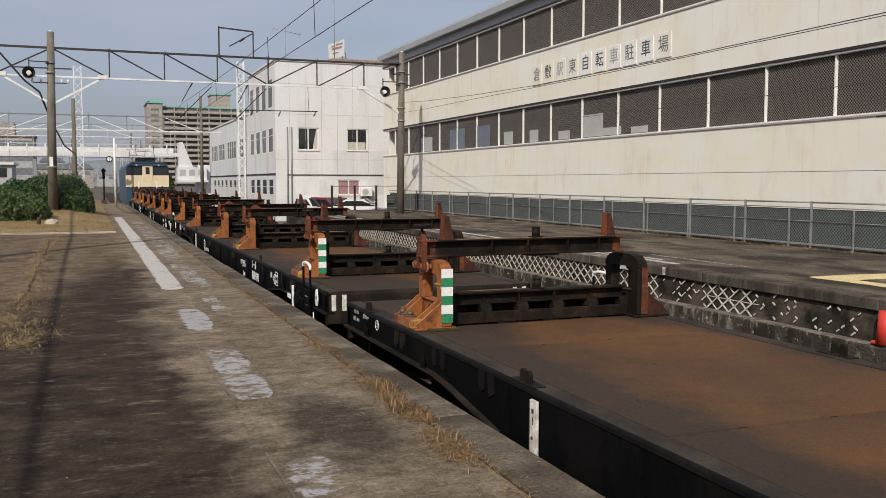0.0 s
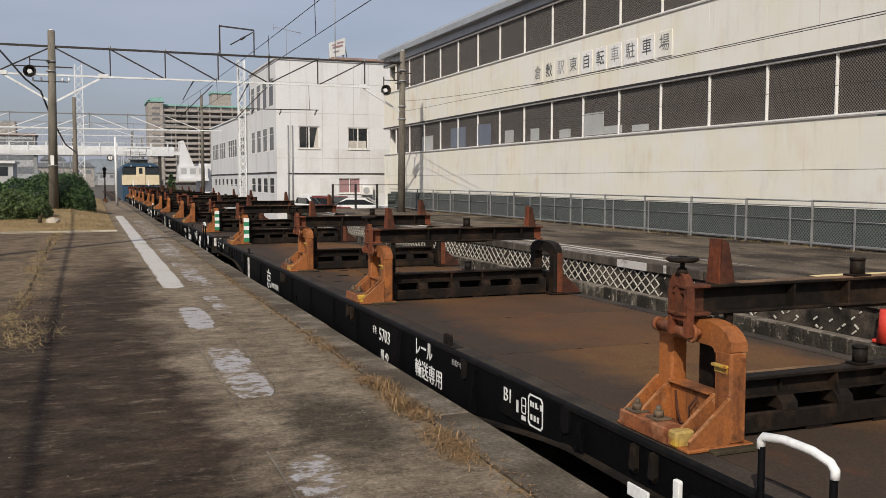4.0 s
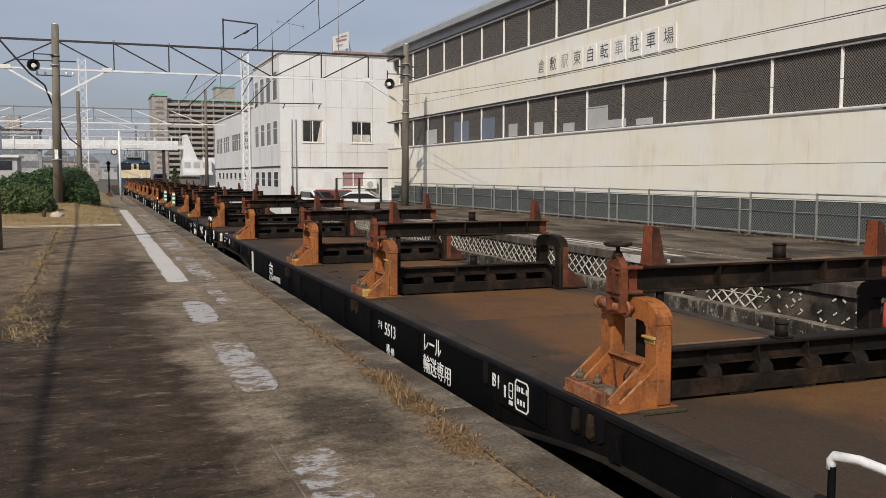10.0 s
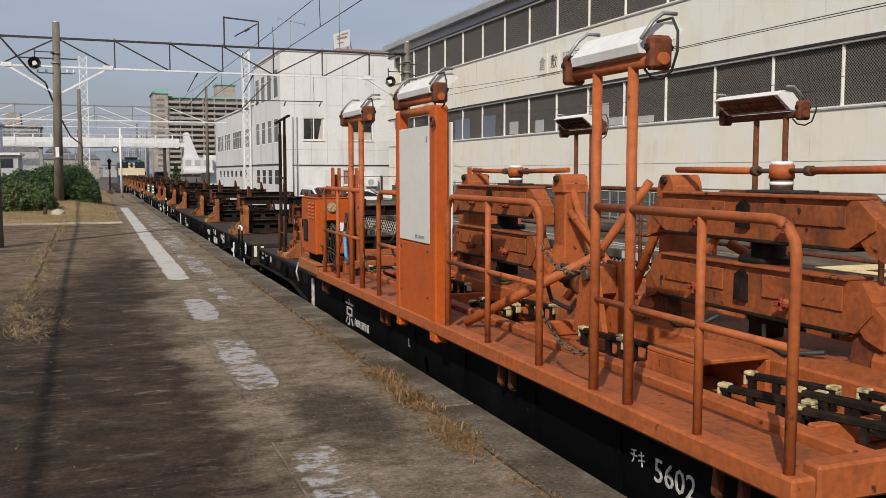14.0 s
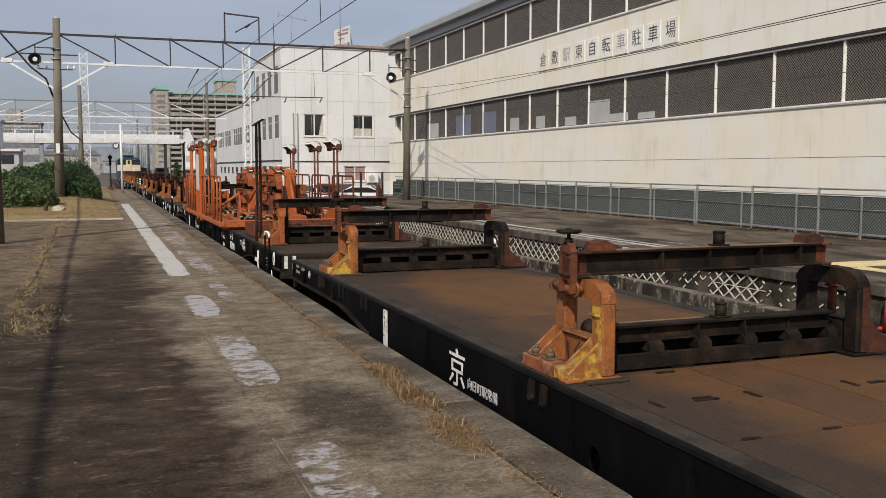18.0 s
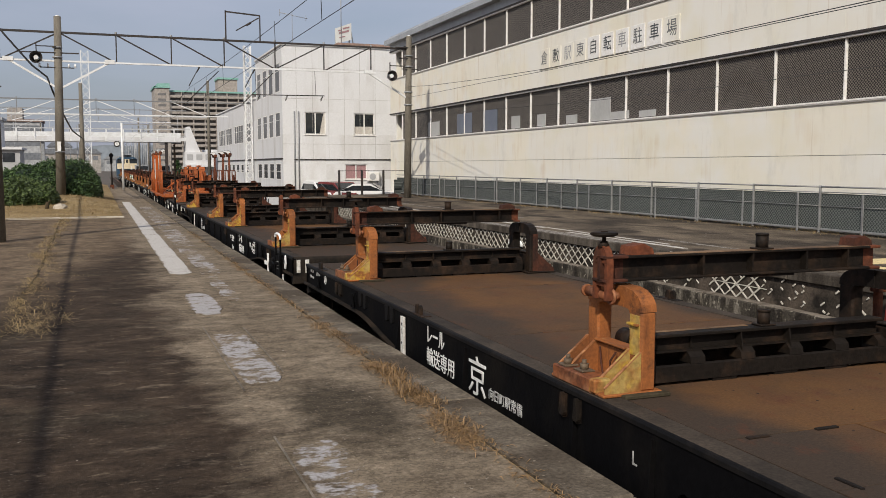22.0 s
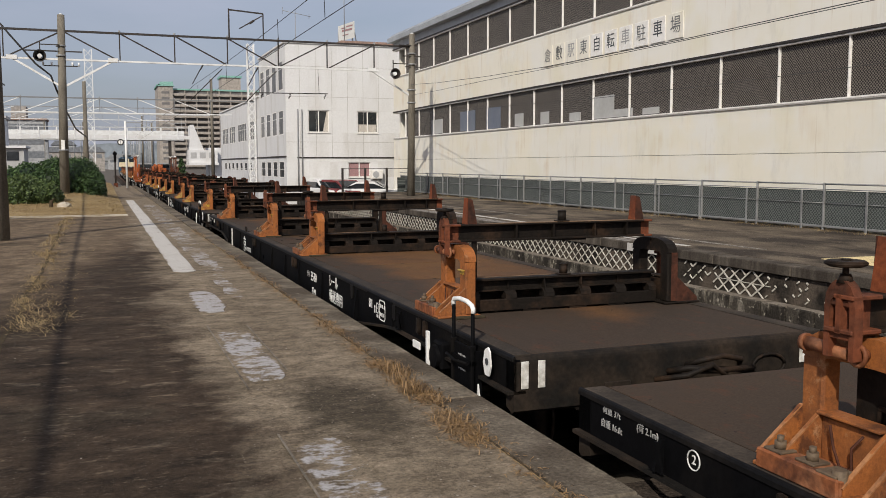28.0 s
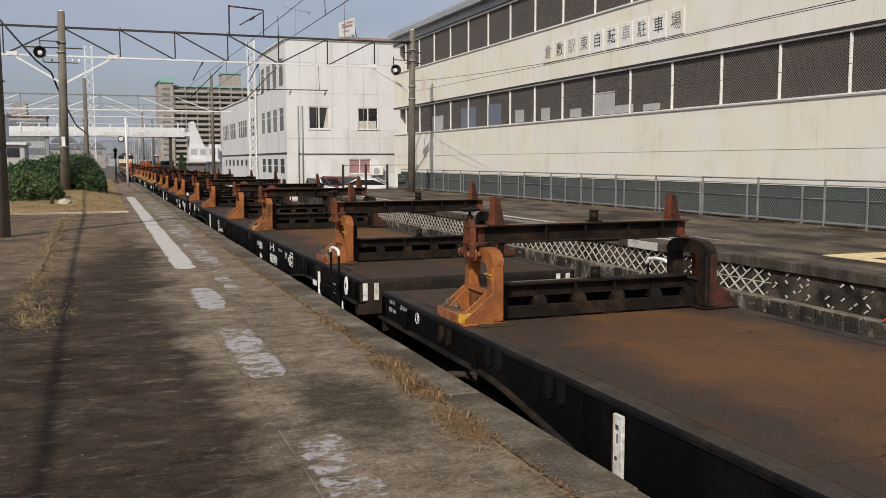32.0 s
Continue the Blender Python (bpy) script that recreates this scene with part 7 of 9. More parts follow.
def wagon_base(k, label, hatch=0.0, eyes=(-4.42, 4.75)):
    w = thing("flat_wagon", label, "flat wagon", (TRACK, 0, RAIL), "wagons of the train")
    E = HALF - 0.045
    plates = [(-1.11, 1.11, -E, -4.88), (-1.11, 1.11, -4.88, -3.34), (-1.11, 1.11, -3.34, hatch), (-1.11, -0.325, hatch, hatch + 0.62), (-1.11, -0.325, hatch + 0.62, hatch + 1.30), (-0.325, 0.16, hatch, hatch + 1.30), (0.16, 1.11, hatch, hatch + 0.62), (0.16, 1.11, hatch + 0.62, hatch + 1.30), (-1.11, 1.11, hatch + 1.30, 3.46), (-1.11, 1.11, 3.46, 5.9), (-1.11, 1.11, 5.9, E)]
    for i, (x0, x1, y0, y1) in enumerate(plates):
        g_ = 0.007 if 2 < i < 8 else 0.003
        part("deck_plate", once("deck%d_%.2f" % (i, hatch), lambda: B().box(x0 + g_, x1 - g_, y0 + 0.005, y1 - 0.005, DECK - 0.03, DECK + 0.0008 * (i * 5 % 4), 0.001), M["deck"]), None, w, "rust-brown steel deck plate")
    for x, y, lx, ly in HINGES:
        part("hatch_hinge", once("hinge_%.3f_%.3f" % (lx, ly), lambda: B().box(-lx / 2, lx / 2, -ly / 2, ly / 2, -0.012, 0.008, 0.003), M["black_rust"]), None, w, "", (x, hatch + y, DECK))
    for i in range(14):
        y = (-4.88, -3.34, 3.46, 5.9)[i % 4]
        part("weld_slot", once("weld_slot%d" % (i % 3), lambda: B().box(-0.012 - 0.008 * (i % 3), 0.018, -0.006, 0.006, -0.01, 0.003, 0.001), M["black_rust"]), None, w, "", (-0.95 + 0.145 * i, y, DECK))
    part("under_plate", once("under_deck", lambda: B().box(-1.2, 1.2, -HALF + 0.02, HALF - 0.02, DECK - 0.05, DECK - 0.031), M["black"]), None, w)
    for s in (-1, 1):
        part("deck_border", once("border%d" % s, lambda: B().box(*sorted((s * 1.250, s * 1.121)), -HALF + 0.03, HALF - 0.03, DECK - 0.02, DECK + 0.005, 0.003), M["deck_edge"]), None, w, "grey steel deck border")
        part("border_rim", once("rim%d" % s, lambda: B().prism([(s * 1.2505, DECK + 0.004), (s * 1.260, DECK - 0.001), (s * 1.266, DECK - 0.012), (s * 1.267, DECK - 0.034), (s * 1.240, DECK - 0.034), (s * 1.240, DECK - 0.021), (s * 1.2505, DECK - 0.021)], "y", -HALF, HALF), M["black_edge"]), None, w)
        part("side_sill", once("sill%d" % s, sill(s * 1.25, s), M["black"]), None, w, "black fish-bellied side sill")
        part("sill_flange", once("flange%d" % s, sill_flange(s * 1.24, s), M["end_black"]), None, w, "dusty bottom flange of the sill")
        for y in (5.20, 5.35, 6.08, 6.25, -6.12, -6.27, -4.80):
            part("lug", once("lug%d" % s, lug(s), M["black_edge"]), None, w, "", (0, y, 0))
        part("end_beam", once("end%d" % s, end_beam(s), M["end_black"]), None, w, "dusty black end beam")
        part("coupler", once("coupler%d" % s, coupler(s), M["dusty_steel"]), None, w, "brown dusty coupler")
    part("centre_sill", once("centre", lambda: B().box(-0.25, 0.25, -HALF + 0.12, HALF - 0.12, 0.55, DECK - 0.04), M["black"]), None, w)
    for y in (-6.6, 6.6):
        bg = part("bogie", once("bogie", bogie_frame, M["black_rust"]), None, w, "", (0, y, 0))
        for dy in (-0.875, 0.875):
            ws = part("wheelset", once("wheelset", wheelset, M["wheel"]), None, bg, "", (0, dy, 0.43))
            wheels.append((ws, dy))
    # marks, steps and rails at the rear corner
    for x in (-1.21, -1.09, 1.03, 1.15):
        part("reflector_bar", once("reflector", lambda: B().box(0, 0.052, -0.006, 0, 0.02, 0.20, 0.002), M["white_dirty"]), None, w, "white reflector bar", (x, -HALF - 0.002, DECK - 0.235))
    dm = part("sign_plate", once("diamond", lambda: B().prism([(-0.025, 0.02), (-0.058, 0.09), (-0.04, 0.19), (-0.01, 0.215), (0.04, 0.19), (0.068, 0.10), (0.035, 0.02)], "x", -0.006, 0.006), M["white"]), None, w, "white lozenge plate with a black dot", (-1.30, -8.47, 0.93))
    part("dot", once("dot", lambda: B().tube((-0.009, 0, 0.115), (-0.005, 0, 0.115), 0.026, 12), M["ink"]), None, dm)
    part("triangle_plate", once("triangle", lambda: B().prism([(-0.05, 0), (0.05, 0), (0.02, 0.2)], "x", -0.005, 0.005), M["white"]), None, w, "white triangle plate", (-1.31, -8.35, 0.66))
    for s in (-1, 1):
        loop = part("grab_rail", once("loop", lambda: B().pipe([(0, -0.18, -0.55), (0, -0.18, -0.04)], 0.014).pipe([(0, 0.18, -0.55), (0, 0.18, -0.04)], 0.014).box(-0.02, 0.02, -0.2, 0.2, -0.42, -0.39), M["black"]), None, w, "", (s * 1.33, s * 8.10, DECK + 0.26))
        part("grip", once("grip", lambda: B().pipe([(0, 0.185, -0.05), (0, 0.185, -0.02), (0, 0.17, 0.0), (0, 0.06, 0.016), (0, -0.08, 0.014), (0, -0.165, -0.004), (0, -0.185, -0.025), (0, -0.185, -0.055)], 0.017, 9), M["white"]), None, loop, "white painted grip")
        part("sleeve", once("sleeve", lambda: B().box(-0.02, 0.02, -0.2, -0.164, -0.62, -0.28, 0.008).box(-0.02, 0.02, 0.164, 0.2, -0.62, -0.28, 0.008).pipe([(-0.05, -0.2, -0.40), (-0.07, 0.0, -0.41), (-0.05, 0.2, -0.40)], 0.012, 6), M["black"]), None, loop)
        dp = part("data_plate", once("dataplate", lambda: B().box(-0.01, 0.01, -0.15, 0.15, -0.62, -0.30, 0.006), M["black"]), None, loop, "black data plate with rows of small white marks")
        for i in range(3):
            part("mark", once("markrow%d" % s, lambda: B().box(*sorted((s * 0.0115, s * 0.0105)), -0.07, -0.01, -0.006, 0.006).box(*sorted((s * 0.0115, s * 0.0105)), 0.0, 0.03, -0.008, 0.008).box(*sorted((s * 0.0115, s * 0.0105)), 0.04, 0.065, -0.005, 0.005), M["letters_dim"]), None, dp, "", (0, 0.0, -0.38 - i * 0.05))
        part("step", once("step", lambda: B().box(-0.03, 0.03, -0.2, -0.18, -0.5, 0.1).box(-0.03, 0.03, 0.18, 0.2, -0.5, 0.1).box(-0.09, 0.05, -0.2, 0.2, -0.52, -0.49).box(-0.09, 0.05, -0.2, 0.2, -0.25, -0.22), M["black"]), None, w, "", (s * 1.30, s * 8.10, DECK - 0.16))
        part("marker_post", once("marker", lambda: B().box(-0.012, 0.012, -0.022, 0.022, 0, 0.30, 0.004), M["white"]), None, w, "white marker post", (s * 1.36, s * 7.44, 0.78))
        part("tag_plate", once("tag", lambda: B().box(-0.006, 0.006, -0.085, 0.085, 0, 0.06, 0.002), M["white"]), None, w, "white tag plate", (s * 1.34, s * 7.11, 0.88))
        for y in eyes:
            part("lashing_eye", once("eye%d" % s, lambda: B().prism([(-0.040 + 0.030 * math.cos(a), 0.050 + 0.035 * math.sin(a)) for a in [i * math.pi / 6 for i in range(7)]] + [(-0.070, 0.0), (-0.010, 0.0)], "x", -0.012, 0.012).prism([(0.036 + 0.030 * math.cos(a), 0.050 + 0.035 * math.sin(a)) for a in [i * math.pi / 6 for i in range(7)]] + [(0.006, 0.0), (0.066, 0.0)], "x", -0.012, 0.012).box(*sorted((s * -0.055, s * 0.03)), -0.16, 0.16, -0.004, 0.008, 0.003), M["black_rust"]), None, w, "", (s * 1.235, y, DECK + 0.004))
    part("hand_brake", once("brakebox", lambda: B().box(-0.05, 0.05, -0.1, 0.1, 0, 0.22, 0.02).tube((-0.08, 0, 0.1), (0.05, 0, 0.1), 0.09, 10), M["black"]), None, w, "", (-1.28, -7.55, 0.80))
    part("air_hose", once("airhose", lambda: B().pipe([(-0.35, -HALF, 0.72), (-0.36, -HALF - 0.14, 0.66), (-0.33, -HALF - 0.24, 0.56), (-0.28, -HALF - 0.32, 0.52), (-0.2, -HALF - 0.36, 0.60)], 0.025).pipe([(-0.55, -HALF - 0.05, 0.86), (-0.45, -HALF - 0.12, 0.83), (-0.3, -HALF - 0.16, 0.86), (-0.15, -HALF - 0.12, 0.83)], 0.028), M["black_rust"]), None, w)
    part("hose_bundle", once("bundle", lambda: B().pipe([(0.05, -HALF, 0.98), (0.1, -HALF - 0.10, 1.03), (0.25, -HALF - 0.14, 1.06), (0.42, -HALF - 0.12, 1.02), (0.5, -HALF, 0.97)], 0.02, 6).pipe([(-0.1, -HALF, 0.95), (0.0, -HALF - 0.12, 0.99), (0.2, -HALF - 0.18, 0.97), (0.4, -HALF - 0.14, 0.96), (0.62, -HALF, 0.92)], 0.022, 6).pipe([(-0.2, -HALF, 0.90), (-0.05, -HALF - 0.16, 0.95), (0.12, -HALF - 0.2, 1.02), (0.3, -HALF - 0.16, 0.9), (0.55, -HALF, 0.86)], 0.02, 6), M["black_rust"]), None, w, "dusty brown hose bundle")
    part("hose_coil", once("ring", lambda: B().pipe([(0.75 + 0.14 * math.cos(a), -HALF - 0.012, 0.93 + 0.08 * math.sin(a)) for a in [i * math.pi / 8 for i in range(17)]], 0.012, 5), M["black_rust"]), None, w)
    movers.append((w, k))
    return w


def side_words(w, text, size, y, z, key=None, squeeze=1.0, ink="letters"):
    key = key or "words_%s_%.3f" % (text, size)
    if key not in shared:
        shared[key] = words(text, size, M[ink])
        shared[key].transform(Matrix.Diagonal((squeeze, 1, 1, 1)))
        shared[key].transform(SIDE)
    return part("lettering", shared[key], None, w, "", (-1.2605, y, z))


def ring_frame(y0, y1, z0, z1, c, t):
    """A painted frame with cut corners, t wide."""
    b = B()
    pts = [(y0 + c, z0), (y1 - c, z0), (y1, z0 + c), (y1, z1 - c), (y1 - c, z1), (y0 + c, z1), (y0, z1 - c), (y0, z0 + c)]
    mid = ((y0 + y1) / 2, (z0 + z1) / 2)
    ins = [(p + (t if p < mid[0] else -t), q + (t if q < mid[1] else -t)) for p, q in pts]
    for i in range(8):
        b.prism([pts[i], pts[(i + 1) % 8], ins[(i + 1) % 8], ins[i]], "x", -0.0015, 0.0015)
    return b


def inspection_marks(panel, date):
    """A rounded frame with two rows of marks, a small stacked frame and a short bar beside it; date: the upper row where it can be read."""
    at = (-0.0145, -0.02, -0.004)
    part("inspection_frame", once("inspection_frame", lambda: ring_frame(-0.105, 0.085, -0.095, 0.10, 0.022, 0.010), M["letters"]), None, panel, "white rounded frame of the inspection marks", at)
    part("small_frame", once("small_frame", lambda: ring_frame(0.115, 0.175, -0.045, 0.055, 0.008, 0.006).box(-0.0015, 0.0015, 0.12, 0.17, 0.002, 0.008), M["letters"]), None, panel, "small white frame with a bar", at)
    part("mark", once("small_bar", lambda: B().box(-0.0015, 0.0015, 0.118, 0.172, -0.085, -0.058), M["letters"]), None, panel, "", at)
    part("mark", once("tall_bar", lambda: B().box(-0.0015, 0.0015, 0.22, 0.245, -0.055, 0.02), M["letters"]), None, panel, "", at)
    if date:
        ob = side_words(panel, date, 0.044, 0, 0, squeeze=0.80)
        ob.location = (-0.0145, -0.030, 0.030)
    else:
        y = 0.058
        for wd, hh in ((0.020, 0.034), (0.012, 0.030), (0.022, 0.034), (0.008, 0.010), (0.022, 0.034)):
            part("mark", once("mark_%.3f_%.3f" % (wd, hh), lambda: B().box(-0.0015, 0.0015, -wd, 0, 0, hh), M["letters"]), None, panel, "", (-0.0145, y - 0.02, 0.021))
            y -= 0.032
    for i in range(3):
        part("mark", once("mark_low", lambda: B().box(-0.0015, 0.0015, 0, 0.022, 0, 0.033), M["letters"]), None, panel, "", (-0.0145, 0.010 - i * 0.042, -0.059))


def letter_all(w, number, kyo=2.84, gauge=4.56, num=-2.92, rail=-3.95, box=-5.90, ink="letters"):
    """The markings on the near side sill; each value is where that marking stands along the wagon."""
    side_words(w, "京", 0.30, kyo, 0.885, ink + "kyo", 1.15, ink)
    side_words(w, "向日町駅常備", 0.088, kyo - 0.46, 0.835, ink + "town", 1.0, "letters_soft")
    side_words(w, "チキ", 0.09, num + 0.30, 0.975, squeeze=0.75)
    side_words(w, number, 0.165, num, 0.962, ink=ink)
    side_words(w, "積 40", 0.10, num + 0.0, 0.785)
    side_words(w, "レール", 0.17, rail, 1.02, squeeze=0.8)
    side_words(w, "輸送専用", 0.155, rail - 0.11, 0.848)
    pn = part("marking_panel", once("marking_panel", lambda: B().box(-0.012, 0.012, -0.33, 0.49, -0.125, 0.118, 0.005).box(-0.016, -0.011, -0.28, -0.18, 0.05, 0.058), M["black"]), None, w, "black marking panel", (-1.262, box, 1.005))
    ob = side_words(pn, "B1", 0.125, 0, 0)
    ob.location = (-0.0145, 0.35, 0.012)
    inspection_marks(pn, "22-10-25" if number == "5721" else "")
    if number in ("5531", "5703"):
        side_words(w, "形式チキ%s00" % number[:2], 0.050, -4.41 if number == "5531" else -4.70, 1.044, squeeze=0.95, ink="letters_dim")
    side_words(w, "荷重 37t", 0.048, 8.46, 1.085, ink="letters_dim")
    side_words(w, "自重 16.0t", 0.048, 8.46, 1.01, ink="letters_dim")
    side_words(w, "(荷 2.1m)", 0.048, 8.13, 1.075, ink="letters_dim")
    side_words(w, "2", 0.062, 7.76, 1.052)
    part("ring_mark", once("ringmark", lambda: B().pipe([(0, 0.045 * math.cos(a), 0.045 * math.sin(a)) for a in [i * math.pi / 10 for i in range(21)]], 0.004, 4), M["letters"]), None, w, "", (-1.262, 7.76, 1.052))
    if number in ("5531", "5721", "5602"):
        side_words(w, "L", 0.10, 1.26, 0.93, ink="letters_dim")
    bp = part("gauge_board", once("gauge", lambda: B().box(-0.010, 0.010, -0.042, 0.042, -0.34, 0.168, 0.003), M["white_dirty"]), None, w, "worn white gauge board with faded marks", (-1.275, gauge, 0.915))
    part("rivet", once("rivet", lambda: B().tube((-0.015, 0.008, -0.06), (-0.0095, 0.008, -0.06), 0.011, 8).box(-0.012, -0.0095, -0.012, 0.016, 0.09, 0.115).box(-0.012, -0.0095, -0.006, 0.004, 0.02, 0.07), M["ink"]), None, bp)
    part("board_clip", once("gaugeclip", lambda: B().box(-0.006, 0.022, 0.046, 0.062, -0.25, 0.16, 0.003), M["rust_dark"]), None, bp, "rusty clip of the gauge board")


wheels = []
STAKES = (-7.04, -1.8, 1.66, 7.07)


def rail_wagon(k, number, stakes=STAKES, horns=0, striped=(), hatch=0.0, eyes=(-4.42, 4.75), stubs=(), **marks):
    w = wagon_base(k, "black flat wagon with rusty deck and orange rail stakes", hatch, eyes)
    for i, y in enumerate(stakes):
        both = i in (0, 3) if horns == 0 else False
        stake_frame(w, y, (both or (horns == 0 and k in (0, 1, 5)), horns == 0 or (horns == 1 and i in (0, 3))), i in striped, k in (3, 4), i in stubs, k > 2)
    letter_all(w, number, **marks)
    return w


LATE = (-7.04, -1.52, 1.92, 7.12)
rail_wagon(-3, "5704")
rail_wagon(-2, "5516")
rail_wagon(-1, "5515", striped=(0,))
rail_wagon(0, "5703", striped=(3,), eyes=(-4.42, 4.75, 8.1), kyo=2.79)
rail_wagon(1, "5513", (-6.10, -1.51, 1.92, 7.13), hatch=-0.5, eyes=(), stubs=(0,), kyo=3.27, gauge=4.885, num=-2.64, rail=-3.72, box=-5.33)
rail_wagon(3, "5529", (-7.0, -1.95, 1.50, 7.05), horns=2, eyes=(), kyo=2.815, gauge=4.54, num=-2.92, rail=-3.95, box=-5.57)
rail_wagon(4, "5721", (-7.04, -1.61, 1.90, 7.10), horns=2, hatch=-0.5, eyes=(-4.42, 4.55, 8.1), kyo=3.245, gauge=4.85, num=-2.64, rail=4.09, box=-3.85)
rail_wagon(5, "5530", (-7.04, -1.76, 1.70, 7.07), eyes=(2.88,), stubs=(0, 1, 2, 3), kyo=2.93, gauge=4.54)
rail_wagon(6, "5531", LATE, hatch=-0.5, eyes=(), stubs=(0, 2, 3), kyo=3.26, gauge=4.86, num=-2.64, rail=-3.72, box=-5.33)
rail_wagon(7, "5528", eyes=())


# ---- the orange equipment wagon ----
SX = 1.42
MASTS = (7.06, -6.62)


def lamp_head(parent, x, y0, y1, z, s):
    """A white flood-lamp box on a bar along the wagon, its glass turned inwards and down; s: the outward side."""
    part("lamp_bar", B().tube((x, y0 - 0.02, z), (x, y1 + 0.02, z), 0.027, 12), M["orange"] if s < 0 else M["rust_red"], parent)
    prof = [(-0.05, 0.035), (-0.06, 0.075), (0.03, 0.165), (0.12, 0.18), (0.18, 0.145), (0.045, 0.035)]
    h = part("floodlight", B().prism([(x - s * u, z + v) for u, v in prof], "y", y0 + 0.1, y1 - 0.1), M["lamp_white"], parent, "white work-light box")
    a, c = prof[4], prof[5]
    dx, dz = (a[0] - c[0]), (a[1] - c[1])
    nx, nz = dz * 0.02, -dx * 0.02
    face = [(c[0] + dx * 0.06, c[1] + dz * 0.06), (c[0] + dx * 0.94, c[1] + dz * 0.94), (c[0] + dx * 0.94 + nx, c[1] + dz * 0.94 + nz), (c[0] + dx * 0.06 + nx, c[1] + dz * 0.06 + nz)]
    part("lens", B().prism([(x - s * u, z + v) for u, v in face], "y", y0 + 0.14, y1 - 0.14), M["glass_dark"], h, "dark lamp glass")
    for f in (0.36, 0.68):
        part("lens_bar", B().prism([(x - s * (c[0] + dx * (f + e) + nx * g), z + c[1] + dz * (f + e) + nz * g) for e, g in ((-0.03, 0.9), (0.03, 0.9), (0.03, 1.4), (-0.03, 1.4))], "y", y0 + 0.12, y1 - 0.12), M["rust_red"], h)
    for i in range(5):
        y = y0 + 0.2 + (y1 - y0 - 0.4) * i / 4
        part("lens_bar", B().prism([(x - s * (c[0] + dx * e + nx * g), z + c[1] + dz * e + nz * g) for e, g in ((0.04, 0.9), (0.96, 0.9), (0.96, 1.3), (0.04, 1.3))], "y", y - 0.006, y + 0.006), M["rust_red"], h)
    for y in (y0, y1):
        t = 0.05 if y == y0 else -0.05
        br = part("bracket", B().box(x - 0.055, x + 0.055, min(y, y + t) - 0.005, max(y, y + t) + 0.005, z - 0.045, z + 0.10, 0.015), M["rust_red"], parent, "rust-red lamp bracket")
        part("bolt", B().tube((x - 0.065, y + t / 2, z + 0.05), (x + 0.065, y + t / 2, z + 0.05), 0.016, 6), M["black_rust"], br)
        part("clip", B().pipe([(x - s * -0.06, y + t * 1.4, z + 0.09), (x - s * 0.0, y + t * 1.4, z + 0.17), (x - s * 0.05, y + t * 1.4, z + 0.205), (x - s * 0.12, y + t * 1.4, z + 0.205)], 0.009, 7), M["galv"], br)
    part("cable", B().pipe([(x, y0 + 0.04, z + 0.16), (x, y0 - 0.07, z + 0.16), (x, y0 - 0.11, z + 0.10), (x, y0 - 0.11, z + 0.02), (x, y0 - 0.07, z - 0.06), (x, y0 + 0.0, z - 0.085), (x, y0 + 0.08, z - 0.07), (x, y0 + 0.13, z - 0.03)], 0.006, 6), M["wire"], parent)
    return h


def railing(w, x, y0, y1, posts=(), ends=(True, True), mat_="orange", z0=1.28, z1=2.2):
    """A bent tube hoop with its middle rail and posts as parts."""
    c = 0.12
    pts = []
    if ends[0]:
        pts += [(x, y0, z0), (x, y0, z1 - c)] + [(x, y0 + c * (1 - math.cos(a)), z1 - c + c * math.sin(a)) for a in (0.4, 0.8, 1.2)]
        pts += [(x, y0 + c, z1)]
    else:
        pts += [(x, y0, z1)]
    if ends[1]:
        pts += [(x, y1 - c, z1)] + [(x, y1 - c * (1 - math.cos(a)), z1 - c + c * math.sin(a)) for a in (1.2, 0.8, 0.4)] + [(x, y1, z1 - c), (x, y1, z0)]
    else:
        pts += [(x, y1, z1)]
    r = part("railing", B().pipe(pts, 0.021, 10), M[mat_], w, "orange tubular railing")
    part("mid_rail", B().tube((x, y0, 1.75), (x, y1, 1.75), 0.016, 10), M[mat_], r)
    for y in posts:
        part("post", B().tube((x, y, z0), (x, y, z1), 0.019, 10), M[mat_], r)
    return r


def chain(w, pts):
    """Single links hung in a sagging row between two points."""
    (xa, ya, za), (xb, yb, zb), sag = pts
    ch = part("chain", B().tube((xa, ya, za), (xa, ya + 0.02, za), 0.015, 6), M["nut_steel"], w)
    n = int(abs(ya - yb) / 0.045)
    for i in range(n):
        f = (i + 0.5) / n
        p = Vector((xa + (xb - xa) * f, ya + (yb - ya) * f, za + (zb - za) * f - sag * 4 * f * (1 - f)))
        ring = [(0, 0.03 * math.cos(a), 0.014 * math.sin(a)) for a in [k * math.pi / 3 for k in range(7)]]
        slope = (zb - za) / (yb - ya) - sag * 4 * (1 - 2 * f) / (yb - ya)
        part("link", once("chain_link", lambda: B().pipe(ring, 0.0055, 4), M["nut_steel"]), None, ch, "", pose(p.x, p.y, p.z, math.degrees(math.atan(slope)), 90 * (i % 2), 0))
    return ch


def beam_profile(y0, y1, z0, z1, cut):
    return [(y0 + cut, z0), (y1 - cut, z0), (y1, z0 + (z1 - z0) * 0.4), (y1, z1 - 0.09), (y1 - cut * 0.7, z1), (y0 + cut * 0.7, z1), (y0, z1 - 0.09), (y0, z0 + (z1 - z0) * 0.4)]


